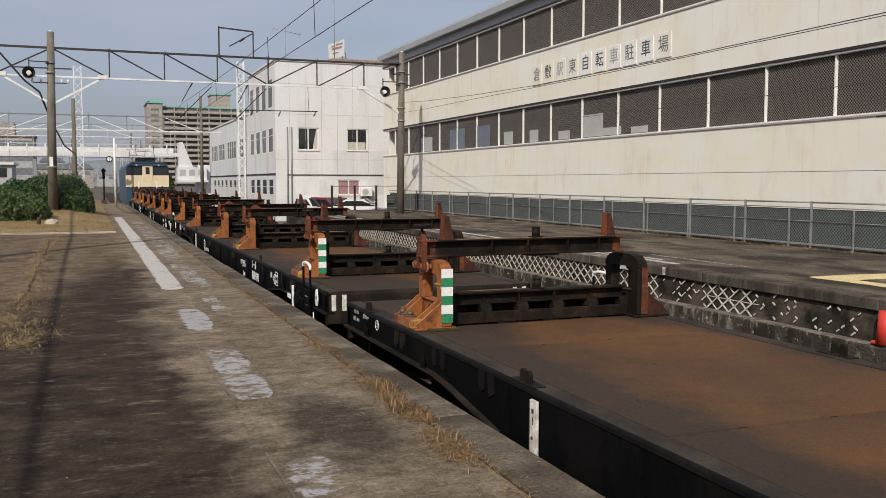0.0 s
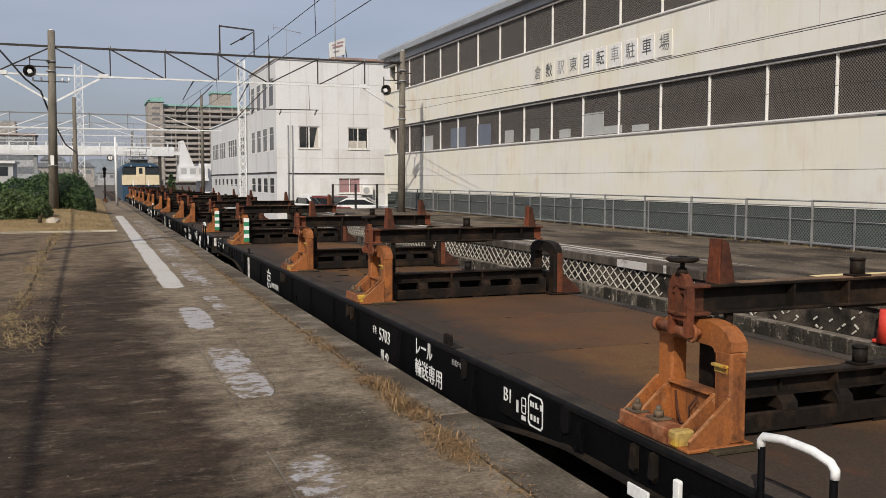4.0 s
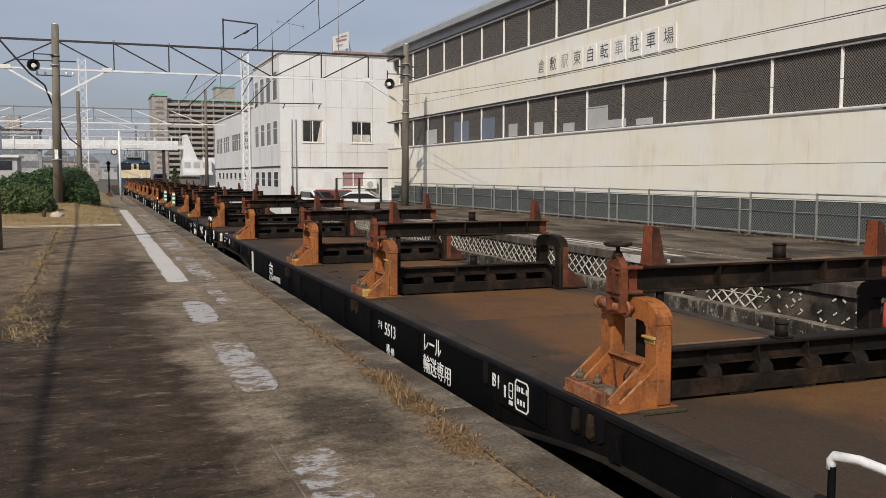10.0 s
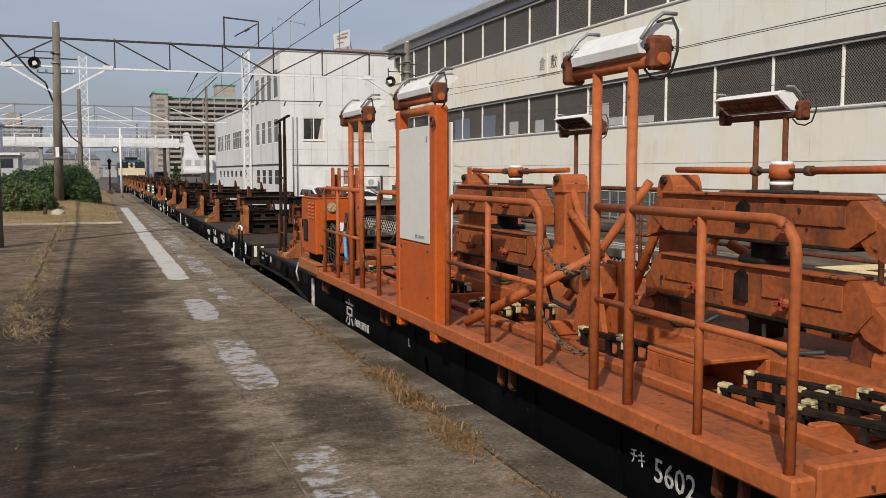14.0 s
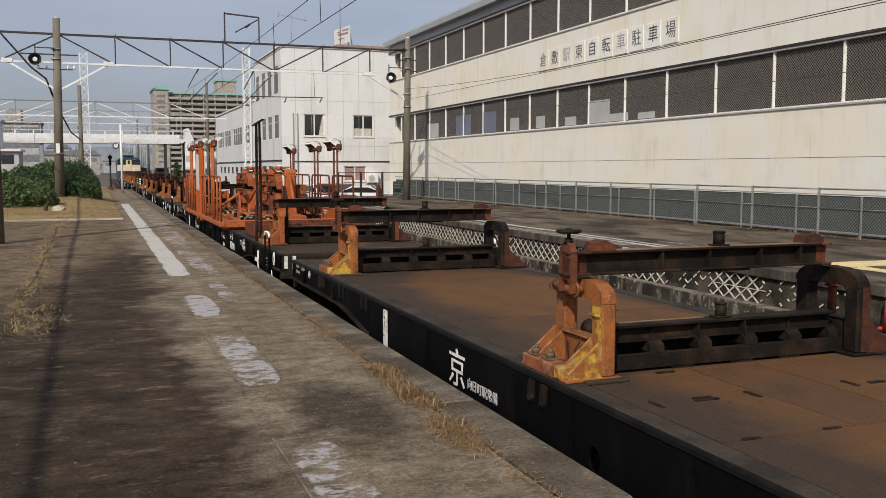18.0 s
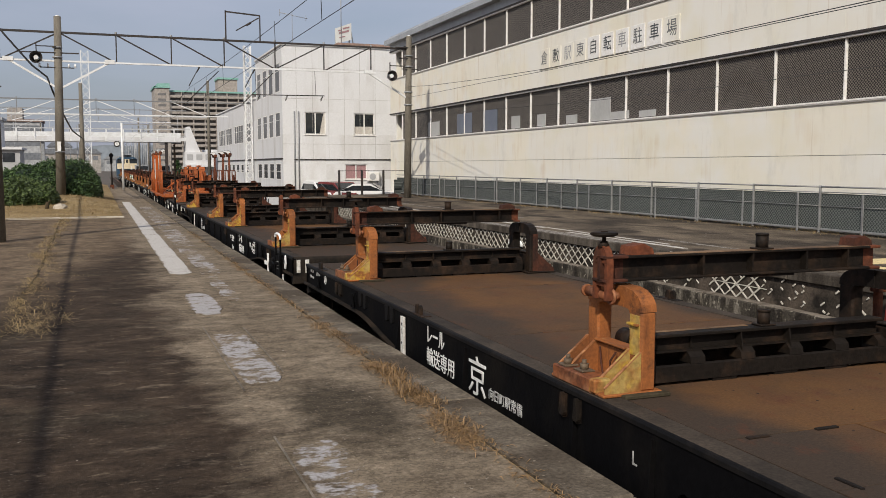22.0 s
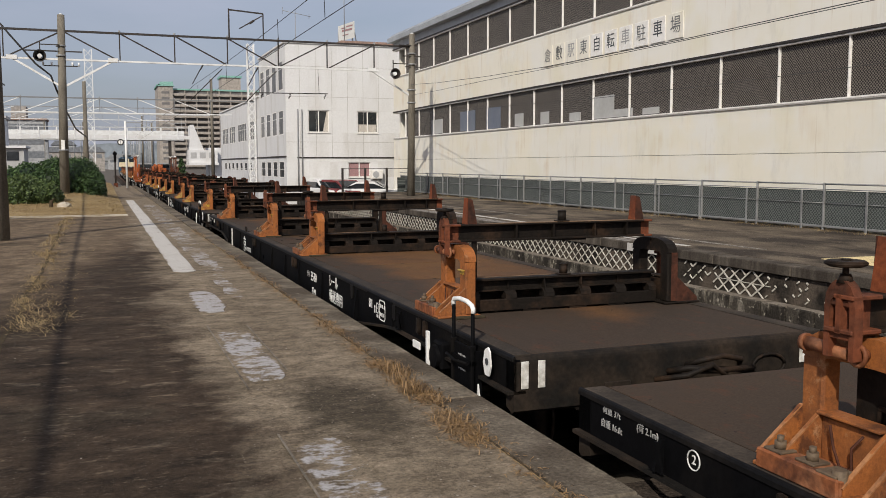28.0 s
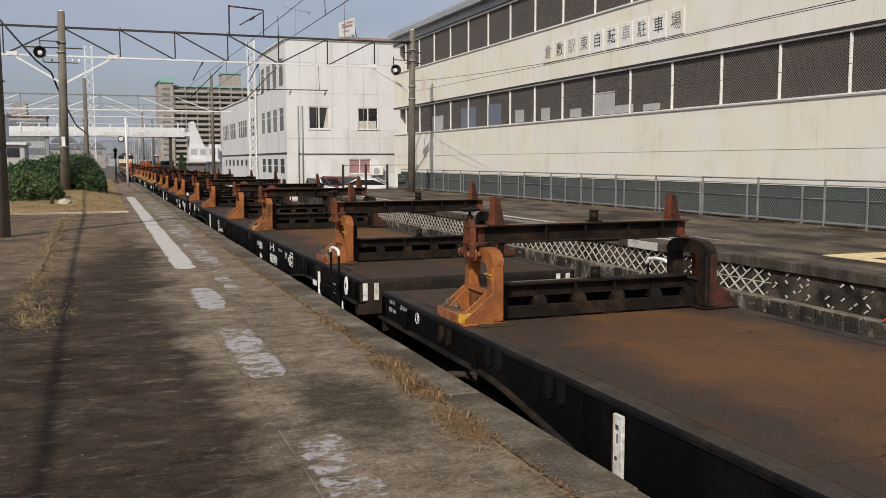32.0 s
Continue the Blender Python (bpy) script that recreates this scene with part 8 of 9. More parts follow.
def beam_rack(w, kx, ky):
    """Two posts along the wagon, two lifting beams one over the other between them, a swivel column and tie rods."""
    g = part("beam_rack", B().box(kx - 0.3, kx + 0.3, ky - 1.25, ky + 1.25, 1.24, 1.36, 0.012), M["orange"], w, "orange rack holding two lifting beams")
    for s in (-1, 1):
        y = ky + s * 1.03
        po = part("rack_post", B().box(kx + 0.02, kx + 0.22, y - 0.10, y + 0.10, 1.34, 2.28, 0.012).prism([(kx + 0.02, 1.34), (kx - 0.14, 1.34), (kx - 0.14, 1.44), (kx + 0.02, 1.75)], "y", y - 0.09, y + 0.09), M["orange"], g, "orange square rack post")
        part("post_cap", B().prism([(y - 0.105, 2.20), (y + 0.105, 2.20), (y + 0.08, 2.30), (y + 0.04, 2.35), (y - 0.04, 2.35), (y - 0.08, 2.30)], "x", kx, kx + 0.24), M["orange"], po)
        part("pivot_pin", B().tube((kx - 0.03, y, 2.31), (kx + 0.27, y, 2.31), 0.028, 8), M["black_rust"], po)
        part("stay", B().tube((kx + 0.10, y + s * 0.03, 2.28), (kx + 0.12, y + s * 0.62, 1.38), 0.036, 9), M["orange"], g, "orange diagonal stay")
        part("stay_foot", B().box(kx + 0.02, kx + 0.22, y + s * 0.62 - 0.09, y + s * 0.62 + 0.09, 1.24, 1.42, 0.01), M["orange"], g)
        part("tie_rod", B().tube((kx + 0.1, y, 2.385), (kx + 0.1, ky + s * 0.22, 2.375), 0.022, 9), M["orange"], g)
        part("turnbuckle", B().tube((kx + 0.1, ky + s * 0.24, 2.375), (kx + 0.1, ky + s * 0.06, 2.375), 0.015, 7).tube((kx + 0.1, ky + s * 0.25, 2.375), (kx + 0.1, ky + s * 0.20, 2.375), 0.03, 8), M["steel_rust"], g)
        part("hook_arm", B().prism([(ky + s * 0.98, 1.36), (ky + s * 0.78, 1.36), (ky + s * 0.80, 1.56), (ky + s * 0.88, 1.64), (ky + s * 0.98, 1.64)], "x", kx - 0.12, kx - 0.02), M["rust_red"], g)
    for z0, z1, cut in ((1.985, 2.225, 0.16), (1.56, 1.82, 0.10)):
        bm_ = part("lifting_beam", B().prism(beam_profile(ky - 0.95, ky + 0.95, z0, z1, cut), "x", kx - 0.16, kx - 0.02), M["orange_dirty"], g, "grimy orange lifting beam")
        part("flange", B().box(kx - 0.19, kx + 0.01, ky - 0.80, ky + 0.80, z1 + 0.001, z1 + 0.018, 0.004), M["orange_dirty"], bm_)
        part("flange", B().box(kx - 0.19, kx + 0.01, ky - 0.80, ky + 0.80, z0 - 0.018, z0 - 0.001, 0.004), M["black_rust"], bm_, "oily black lower flange")
        for s in (-1, 1):
            y = ky + s * 0.47
            part("side_plate", B().box(kx - 0.172, kx - 0.161, y - 0.30, y + 0.30, z0 + 0.10, z1 - 0.03, 0.004), M["orange_dirty"], bm_)
            v = part("valve", B().tube((kx - 0.16, y - 0.08 * s, z0 + 0.09), (kx - 0.22, y - 0.08 * s, z0 + 0.09), 0.03, 8), M["orange_dirty"], bm_)
            part("valve_grip", B().box(kx - 0.235, kx - 0.215, y - 0.08 * s - 0.05, y - 0.08 * s + 0.05, z0 + 0.075, z0 + 0.105, 0.006).box(kx - 0.235, kx - 0.215, y - 0.08 * s - 0.014, y - 0.08 * s + 0.014, z0 + 0.05, z0 + 0.13, 0.006), M["valve_red"], v, "dark red valve grip")
            part("jaw", B().prism([(ky + s * 0.93, z0 + 0.16), (ky + s * 1.02, z0 + 0.10), (ky + s * 1.02, z0 - 0.06), (ky + s * 0.9, z0 - 0.02), (ky + s * 0.84, z0 + 0.05)], "x", kx - 0.15, kx - 0.03), M["orange_dirty"], bm_)
        part("lug", B().prism([(ky - 0.05, z0 + 0.06), (ky + 0.05, z0 + 0.06), (ky + 0.045, z1 - 0.05), (ky, z1 - 0.02), (ky - 0.045, z1 - 0.05)], "x", kx - 0.19, kx - 0.16), M["black_rust"], bm_)
    part("swivel_column", B().tube((kx + 0.02, ky, 1.3), (kx + 0.02, ky, 2.24), 0.10, 14).tube((kx + 0.02, ky, 1.83), (kx + 0.02, ky, 1.87), 0.17, 14), M["black_rust"], g, "oily black swivel column")
    hd = part("swivel_head", B().tube((kx + 0.1, ky, 2.24), (kx + 0.1, ky, 2.33), 0.066, 16), M["steel_rust"], g, "round swivel head")
    part("collar", B().tube((kx + 0.1, ky, 2.33), (kx + 0.1, ky, 2.41), 0.074, 16, 0.072), M["orange"], hd)
    part("white_ring", B().tube((kx + 0.1, ky, 2.29), (kx + 0.1, ky, 2.312), 0.070, 16).tube((kx + 0.1, ky, 2.41), (kx + 0.1, ky, 2.43), 0.066, 16, 0.06), M["white"], hd, "white ring")
    part("lock_pin", B().box(kx + 0.0, kx + 0.2, ky - 0.2, ky + 0.2, 2.245, 2.262, 0.004), M["dark_steel"], hd)
    for s in (-1, 1):
        part("hose", B().pipe([(kx - 0.17, ky + s * 0.2, 1.5), (kx - 0.25, ky + s * 0.3, 1.42), (kx - 0.28, ky + s * 0.5, 1.40), (kx - 0.2, ky + s * 0.7, 1.44)], 0.014, 6), M["wire"], g)
    return g


def rail_chair_bar(w, x, y, z, turn, n=0):
    c = part("rail_chair", once("chair_bar", lambda: B().box(-0.02, 0.02, -0.24, 0.24, 0.10, 0.135, 0.006).box(-0.018, 0.018, -0.22, -0.19, 0, 0.11).box(-0.018, 0.018, 0.19, 0.22, 0, 0.11).box(-0.016, 0.016, -0.09, -0.06, 0.02, 0.11).box(-0.016, 0.016, 0.06, 0.09, 0.02, 0.11).box(-0.02, 0.02, -0.2, 0.2, 0.0, 0.02), M["black_rust"]), None, w, "blackened rail seat bar", pose(x, y, z, 0, 0, turn))
    for s in (-1, 1):
        part("yellow_end", once("chair_end%d" % s, lambda: B().box(-0.028, 0.028, *sorted((s * 0.243, s * 0.185)), 0.12, 0.142, 0.006).box(-0.022, 0.022, *sorted((s * 0.246, s * 0.23)), 0.07, 0.12, 0.004), M["pale_yellow"]), None, c, "pale yellow painted end")
    return c


def equipment_wagon(k):
    w = wagon_base(k, "black flat wagon carrying orange rail-handling equipment and railings", eyes=())
    stake_frame(w, STAKES[0], (True, True), paint="orange_dirty")
    stake_frame(w, STAKES[3], (True, True), paint="orange_dirty")
    letter_all(w, "5602", kyo=3.20, gauge=4.84, num=-2.50, rail=-3.65, box=-5.4, ink="letters_soft")
    f = part("equipment_floor", B().box(-1.34, 1.34, -3.36, 4.80, 1.152, 1.20, 0.005), M["orange"], w, "grimy orange steel equipment floor")
    for s in (-1, 1):
        part("edge_beam", B().box(*sorted((s * 1.455, s * 1.345)), -3.46, 3.80, 1.205, 1.30, 0.012), M["orange"], f)
        part("pack_beam", B().box(*sorted((s * 1.458, s * 1.375)), 3.86, 4.79, 1.235, 1.362, 0.012), M["orange_pale"], f, "pale worn orange beam under the cabinet")
        part("beam_shoe", B().box(*sorted((s * 1.455, s * 1.28)), 3.76, 3.852, 1.205, 1.345, 0.008).box(*sorted((s * 1.47, s * 1.27)), 3.745, 3.855, 1.346, 1.362, 0.004), M["orange_pale"], f)
        part("clamp_bolt", B().tube((s * 1.38, 3.80, 1.362), (s * 1.38, 3.80, 1.40), 0.020, 10).tube((s * 1.38, 3.80, 1.40), (s * 1.38, 3.80, 1.43), 0.013, 8), M["galv"], f, "bright steel clamp bolt")
        part("walk_plate", B().box(*sorted((s * 1.34, s * 1.02)), -3.3, 3.85, 1.23, 1.262, 0.006), M["orange_dirty"], f)
        part("inner_beam", B().box(*sorted((s * 1.0, s * 0.90)), -3.3, 3.85, 1.205, 1.30, 0.01), M["orange"], f)
    part("cross_beam", B().box(-1.34, 1.34, -3.46, -3.365, 1.19, 1.335, 0.012), M["orange"], f)
    part("centre_beam", B().prism([(-0.33, 1.20), (-0.27, 1.40), (0.30, 1.40), (0.36, 1.20)], "y", -3.36, 3.6), M["orange_dirty"], f, "grimy orange centre beam")
    for y in (-2.95, -1.62, -0.2, 0.5, 1.4, 2.45, 3.3):
        part("rib", B().box(-0.9, -0.32, y - 0.03, y + 0.03, 1.205, 1.31, 0.008), M["orange"], f)
        part("rib", B().box(0.36, 0.9, y - 0.03, y + 0.03, 1.205, 1.31, 0.008), M["orange"], f)
    for x0 in (-0.95, 0.18):
        part("toe_plate", B().box(x0, x0 + 0.56, -3.50, -3.462, 1.125, 1.15, 0.004).box(x0, x0 + 0.56, -3.475, -3.462, 1.15, 1.235), M["rust_red"], f, "rust-red bolted toe plate")
        for i in range(7):
            part("nut", once("toe_nut", lambda: B().tube((0, 0, 0), (0, -0.035, 0), 0.026, 8), M["rust_red"]), None, f, "", (x0 + 0.06 + i * 0.073, -3.474, 1.19))
    for y in (-3.05, -0.9, 1.65, 3.9):
        for dy in (0.0, 0.16):
            part("floor_hook", once("floor_hook", hook_bolt, M["rust_red"]), None, f, "rust-red hold-down hook", (-1.33, y + dy, 1.16))
    # railings, lamp posts and notice frame on the near edge
    railing(w, -SX, 2.13, 3.59, (3.02,), (False, True))
    railing(w, -SX, 1.03, 1.60, (), (False, True))
    railing(w, -SX, -1.45, -0.05, (-0.74,))
    railing(w, -SX, -3.40, -2.04, (-2.87,), (True, False))
    chain(w, ((-SX, -1.45, 1.98), (-SX, -2.04, 1.95), 0.11))
    chain(w, ((-SX, -1.45, 1.62), (-SX, -2.04, 1.50), 0.10))
    chain(w, ((-SX, 2.13, 2.0), (-SX, 1.62, 1.95), 0.11))
    chain(w, ((-SX, 2.13, 1.62), (-SX, 1.62, 1.55), 0.10))
    for ya, yb, z, y0, y1 in ((2.13, 2.49, 2.85, 1.86, 2.68), (-2.35, -2.04, 2.85, -2.57, -1.78)):
        st = part("lamp_post", B().tube((-SX, ya, 1.28), (-SX, ya, z), 0.025, 12), M["orange"], w, "orange lamp post")
        part("second_post", B().tube((-SX, yb, 1.28), (-SX, yb, z), 0.025, 12), M["orange"], st)
        lamp_head(st, -SX, y0, y1, z, -1)
    pf = part("notice_frame", B().box(-SX - 0.03, -SX + 0.07, 0.12, 0.25, 1.14, 2.84, 0.012), M["orange_bright"], w, "orange steel frame post")
    part("frame_post", B().box(-SX - 0.03, -SX + 0.05, 0.94, 1.03, 1.14, 2.84, 0.012), M["orange_bright"], pf)
    part("frame_tube", B().tube((-SX + 0.01, 0.25, 2.82), (-SX + 0.01, 1.0, 2.82), 0.032, 12), M["orange"], pf)
    part("lower_panel", B().box(-SX - 0.024, -SX - 0.004, 0.251, 0.939, 1.285, 1.835, 0.004), M["orange_bright"], pf, "bright orange sheet panel")
    wb = part("white_panel", B().box(-SX - 0.028, -SX - 0.008, 0.255, 0.935, 1.846, 2.70, 0.004), M["board"], pf, "plain white notice panel")
    part("small_mark", B().box(-SX - 0.0305, -SX - 0.0283, 0.36, 0.50, 1.878, 1.898).box(-SX - 0.0305, -SX - 0.0283, 0.52, 0.56, 1.872, 1.905), M["grey_mark"], wb, "small grey printed mark")
    part("small_mark", B().box(-SX - 0.0305, -SX - 0.0283, 0.285, 0.315, 2.58, 2.625), M["galv"], wb)
    part("back_panel", B().box(-SX + 0.085, -SX + 0.10, 0.10, 0.95, 1.8, 2.72, 0.004), M["board"], pf, "white sheet behind the frame")
    for y, z in ((0.29, 1.79), (0.90, 1.79), (0.29, 1.45), (0.90, 1.45)):
        part("screw", once("panel_screw", lambda: B().tube((0, 0, 0), (-0.008, 0, 0), 0.010, 6), M["steel_rust"]), None, pf, "", (-SX - 0.024, y, z))
    part("pulley", B().pipe([(-SX - 0.05, 0.13 + 0.03 * math.cos(a), 2.72 + 0.034 * math.sin(a)) for a in [i * math.pi / 8 for i in range(17)]], 0.008, 5), M["dark_steel"], pf)
    lamp_head(pf, -SX + 0.02, 0.14, 1.06, 2.90, -1)
    # hydraulic power pack
    cb = part("power_pack", B().box(-1.41, -1.005, 4.075, 4.80, 1.438, 2.07, 0.012), M["orange_bright"], w, "bright orange hydraulic power-pack cabinet")
    part("lid", B().box(-1.416, -0.998, 4.068, 4.806, 2.07, 2.084, 0.005), M["orange"], cb)
    part("lid_plate", B().box(-1.30, -1.06, 4.2, 4.6, 2.085, 2.096, 0.004), M["orange_dirty"], cb)
    for y in (4.14, 4.64):
        part("lid_bar", B().box(-1.36, -1.03, y, y + 0.022, 2.085, 2.112, 0.004), M["rust_red"], cb, "rust-red bar across the lid")
    part("lid_bar", B().box(-1.345, -1.325, 4.165, 4.638, 2.0855, 2.106, 0.004).box(-1.065, -1.045, 4.165, 4.638, 2.0855, 2.106, 0.004), M["rust_red"], cb, "rust-red bars along the lid")
    for x, y in ((-1.36, 4.12), (-1.05, 4.12), (-1.36, 4.7), (-1.05, 4.7)):
        part("eye_bolt", once("eye_bolt", lambda: B().pipe([(0, 0.019 * math.cos(a), 0.027 + 0.019 * math.sin(a)) for a in [i * math.pi / 6 for i in range(13)]], 0.0065, 6).tube((0, 0, -0.005), (0, 0, 0.01), 0.014, 6), M["rust_red"]), None, cb, "rust-red lifting eye", (x, y, 2.106))
    wn = part("window", B().prism([(4.484, 1.565), (4.656, 1.565), (4.672, 1.581), (4.672, 1.805), (4.656, 1.821), (4.484, 1.821), (4.468, 1.805), (4.468, 1.581)], "x", -1.418, -1.409), M["black_edge"], cb, "inspection window in a rounded black frame")
    part("pane", B().prism([(4.497, 1.585), (4.643, 1.585), (4.652, 1.594), (4.652, 1.792), (4.643, 1.801), (4.497, 1.801), (4.488, 1.792), (4.488, 1.594)], "x", -1.4195, -1.4182), M["hose_black"], wn, "dusty dark pane")
    part("door_handle", B().box(-1.417, -1.409, 4.717, 4.741, 1.705, 1.815, 0.004).box(-1.424, -1.417, 4.722, 4.736, 1.73, 1.80, 0.003), M["black_rust"], cb, "blackened recessed door handle")
    part("padlock", B().box(-1.43, -1.412, 4.70, 4.735, 1.42, 1.46, 0.005).pipe([(-1.42, 4.705, 1.458), (-1.42, 4.705, 1.48), (-1.42, 4.73, 1.48), (-1.42, 4.73, 1.458)], 0.004, 5), M["nut_steel"], cb)
    part("door_seam", B().box(-1.412, -1.409, 4.098, 4.102, 1.46, 2.05), M["rust_red"], cb)
    for j in (4.17, 4.345):
        for i in range(5):
            z = 1.842 + 0.040 * i
            part("louvre", once("pack_louvre", lambda: B().prism([(0, 0), (-0.014, 0.004), (0, 0.024)], "y", -0.05, 0.05), M["orange_bright"]), None, cb, "", (-1.4105, j, z))
    ga = part("gauge", B().tube((-1.224, 4.077, 1.975), (-1.224, 4.050, 1.975), 0.056, 20), M["galv"], cb, "round pressure gauge")
    part("dial", B().tube((-1.224, 4.0495, 1.975), (-1.224, 4.0470, 1.975), 0.047, 20), M["dial_face"], ga, "pale dial")
    part("needle", B().beam((-1.245, 4.0455, 1.95), (-1.203, 4.0455, 1.998), 0.003, 0.006), M["ink"], ga)
    # black plate on the face, painted as the shade of a recess behind the hoses
    part("pipe_recess", B().box(-1.323, -1.159, 4.066, 4.0735, 1.44, 1.828), M["black"], cb)
    wander = random.Random(31)
    for i in range(9):
        x, z = -1.312 + i * 0.0175, 1.80 - wander.uniform(0.0, 0.05) - (0.10 if i in (0, 3) else 0.0)
        pts = [(x, 4.064, z), (x - 0.004, 4.04, z + 0.004), (x + 0.002, 4.028, z - 0.03)]
        for q in (1.66, 1.56, 1.47, 1.40):
            if q < z - 0.05:
                pts.append((x + wander.uniform(-0.016, 0.016), 4.028 + wander.uniform(-0.022, 0.012), q))
        pts += [(x + 0.03 + wander.uniform(-0.02, 0.02), 3.99, 1.325), (x + 0.06, 3.94, 1.29)]
        hz = part("hose", B().pipe(pts, 0.0075, 7), M["hose_black"], cb, "dusty black hydraulic hose")
        part("fitting", B().tube((x, 4.066, z), (x - 0.003, 4.042, z + 0.004), 0.011, 6).tube((x + 0.001, 4.03, z - 0.012), (x + 0.002, 4.028, z - 0.04), 0.011, 6), M["nut_steel"], hz)
    for x, z in ((-1.349, 1.55), (-1.335, 1.50)):
        part("outlet", B().tube((x, 4.076, z), (x, 4.045, z), 0.014, 8).pipe([(x, 4.05, z), (x + 0.04, 4.02, z - 0.01), (x + 0.10, 4.01, z - 0.035), (x + 0.15, 4.0, z - 0.08)], 0.006, 6), M["nut_steel"], cb, "steel outlet with a thin cable")
    part("hose", B().pipe([(-1.06, 4.05, 1.9), (-1.08, 3.98, 1.84), (-1.12, 3.9, 1.7)], 0.018, 7), M["wire"], cb)
    part("hose", B().pipe([(-1.12, 3.9, 1.7), (-1.14, 3.8, 1.55), (-1.16, 3.68, 1.38), (-1.17, 3.62, 1.3)], 0.02, 7), M["hose_blue"], cb, "blue hydraulic hose")
    # the shade below the cabinet is put into this skid's black
    part("skid", B().box(-1.33, -1.03, 4.10, 4.78, 1.30, 1.437, 0.01), M["black"], cb, "black skid in the shade under the cabinet")
    part("skid_foot", B().box(-1.34, -1.02, 4.09, 4.19, 1.2, 1.30, 0.01), M["orange_dirty"], cb)
    part("skid_foot", B().box(-1.34, -1.02, 4.68, 4.78, 1.2, 1.30, 0.01), M["orange_dirty"], cb)
    part("tag", B().box(-1.152, -1.084, 4.068, 4.0745, 1.702, 1.798), M["white"], cb, "white tag")
    part("bolster", B().box(-1.20, -0.84, 3.98, 4.04, 1.2005, 1.42, 0.008).box(-1.20, -0.84, 3.60, 3.70, 1.2635, 1.40, 0.008), M["orange_dirty"], cb, "grimy orange bolster beside the hoses")
    part("cable", B().pipe([(-1.25, 5.5, 1.2), (-1.32, 5.45, 1.22), (-1.36, 5.4, 1.12), (-1.34, 5.35, 1.0)], 0.014, 6), M["galv"], w)
    for x, y in ((-1.02, 4.66), (-1.02, 3.88), (0.22, 3.41), (0.7, 4.4)):
        fk = part("guide_fork", B().prism([(y - 0.09, 1.2), (y + 0.08, 1.2), (y + 0.045, 1.95), (y + 0.025, 2.42), (y - 0.03, 2.42), (y - 0.05, 1.95)], "x", x - 0.055, x - 0.025), M["orange"], w, "tall orange guide fork")
        part("fork_back", B().prism([(y - 0.07, 1.2), (y + 0.09, 1.2), (y + 0.05, 1.95), (y + 0.035, 2.415), (y - 0.01, 2.415), (y - 0.03, 1.95)], "x", x + 0.025, x + 0.055), M["orange"], fk)
        part("fork_web", B().prism([(y + 0.02, 1.2), (y + 0.045, 1.2), (y + 0.03, 2.34), (y + 0.012, 2.34)], "x", x - 0.025, x + 0.025), M["rust_red"], fk)
        part("fork_base", B().box(x - 0.12, x + 0.12, y - 0.18, y + 0.18, 1.2, 1.30, 0.01), M["orange_dirty"], fk)
    cx_ = part("control_box", B().box(0.41, 0.95, 3.66, 4.3, 1.40, 2.08, 0.015), M["orange"], w, "orange control box")
    part("box_lid", B().box(0.40, 0.96, 3.65, 4.31, 2.08, 2.10, 0.005), M["orange"], cx_)
    part("latch", B().box(0.395, 0.41, 3.72, 3.76, 1.78, 1.88, 0.004), M["black_rust"], cx_)
    part("box_leg", B().box(0.45, 0.92, 3.7, 4.26, 1.2, 1.40, 0.01), M["orange_dirty"], cx_)
    beam_rack(w, 0.0, -1.59)
    beam_rack(w, -0.06, 1.93)
    # presses and rams between the racks
    for y, x in ((-0.72, -0.45), (2.95, -0.42)):
        p = part("rail_press", B().prism([(y - 0.2, 1.3), (y + 0.2, 1.3), (y + 0.09, 1.78), (y - 0.05, 1.78)], "x", x - 0.05, x), M["orange"], w, "orange rail press with gussets")
        part("cheek", B().prism([(y - 0.2, 1.3), (y + 0.2, 1.3), (y + 0.09, 1.78), (y - 0.05, 1.78)], "x", x - 0.24, x - 0.20), M["orange"], p)
        part("press_head", B().box(x - 0.20, x - 0.05, y - 0.05, y + 0.10, 1.56, 1.76, 0.015), M["orange_dirty"], p)
        part("hydraulic_ram", B().tube((x - 0.2, y + 0.34, 1.62), (x - 0.16, y + 0.05, 1.62), 0.055, 12).tube((x - 0.2, y + 0.44, 1.62), (x - 0.2, y + 0.34, 1.62), 0.028, 10), M["black_rust"], p)
        part("ram_flange", B().tube((x - 0.19, y + 0.20, 1.62), (x - 0.185, y + 0.13, 1.62), 0.085, 12), M["rust_red"], p)
        part("knuckle", B().tube((x - 0.28, y, 1.7), (x - 0.24, y, 1.7), 0.04, 10), M["steel_rust"], p)
        part("hose", B().pipe([(x - 0.2, y + 0.1, 1.72), (x - 0.3, y + 0.25, 1.74), (x - 0.36, y + 0.36, 1.62), (x - 0.3, y + 0.40, 1.48), (x - 0.2, y + 0.3, 1.42)], 0.016, 7), M["wire"], p)
        if y < 0:
            part("floor_strut", B().tube((x - 0.15, y - 0.02, 1.84), (-1.25, y + 0.75, 1.30), 0.034, 9), M["orange"], p)
    for x0, y0, z0, x1, y1, z1 in ((-0.02, 0.75, 2.04, 0.1, -0.05, 1.42), (-0.05, -0.45, 2.3, -0.4, 0.1, 1.42), (0.55, 0.2, 1.3, 0.5, -0.6, 2.0), (0.6, 2.4, 1.3, 0.55, 1.6, 1.95), (0.2, -1.0, 1.9, 0.8, -1.9, 1.35)):
        part("strut", B().tube((x0, y0, z0), (x1, y1, z1), 0.032, 9), M["orange"], w, "orange diagonal strut")
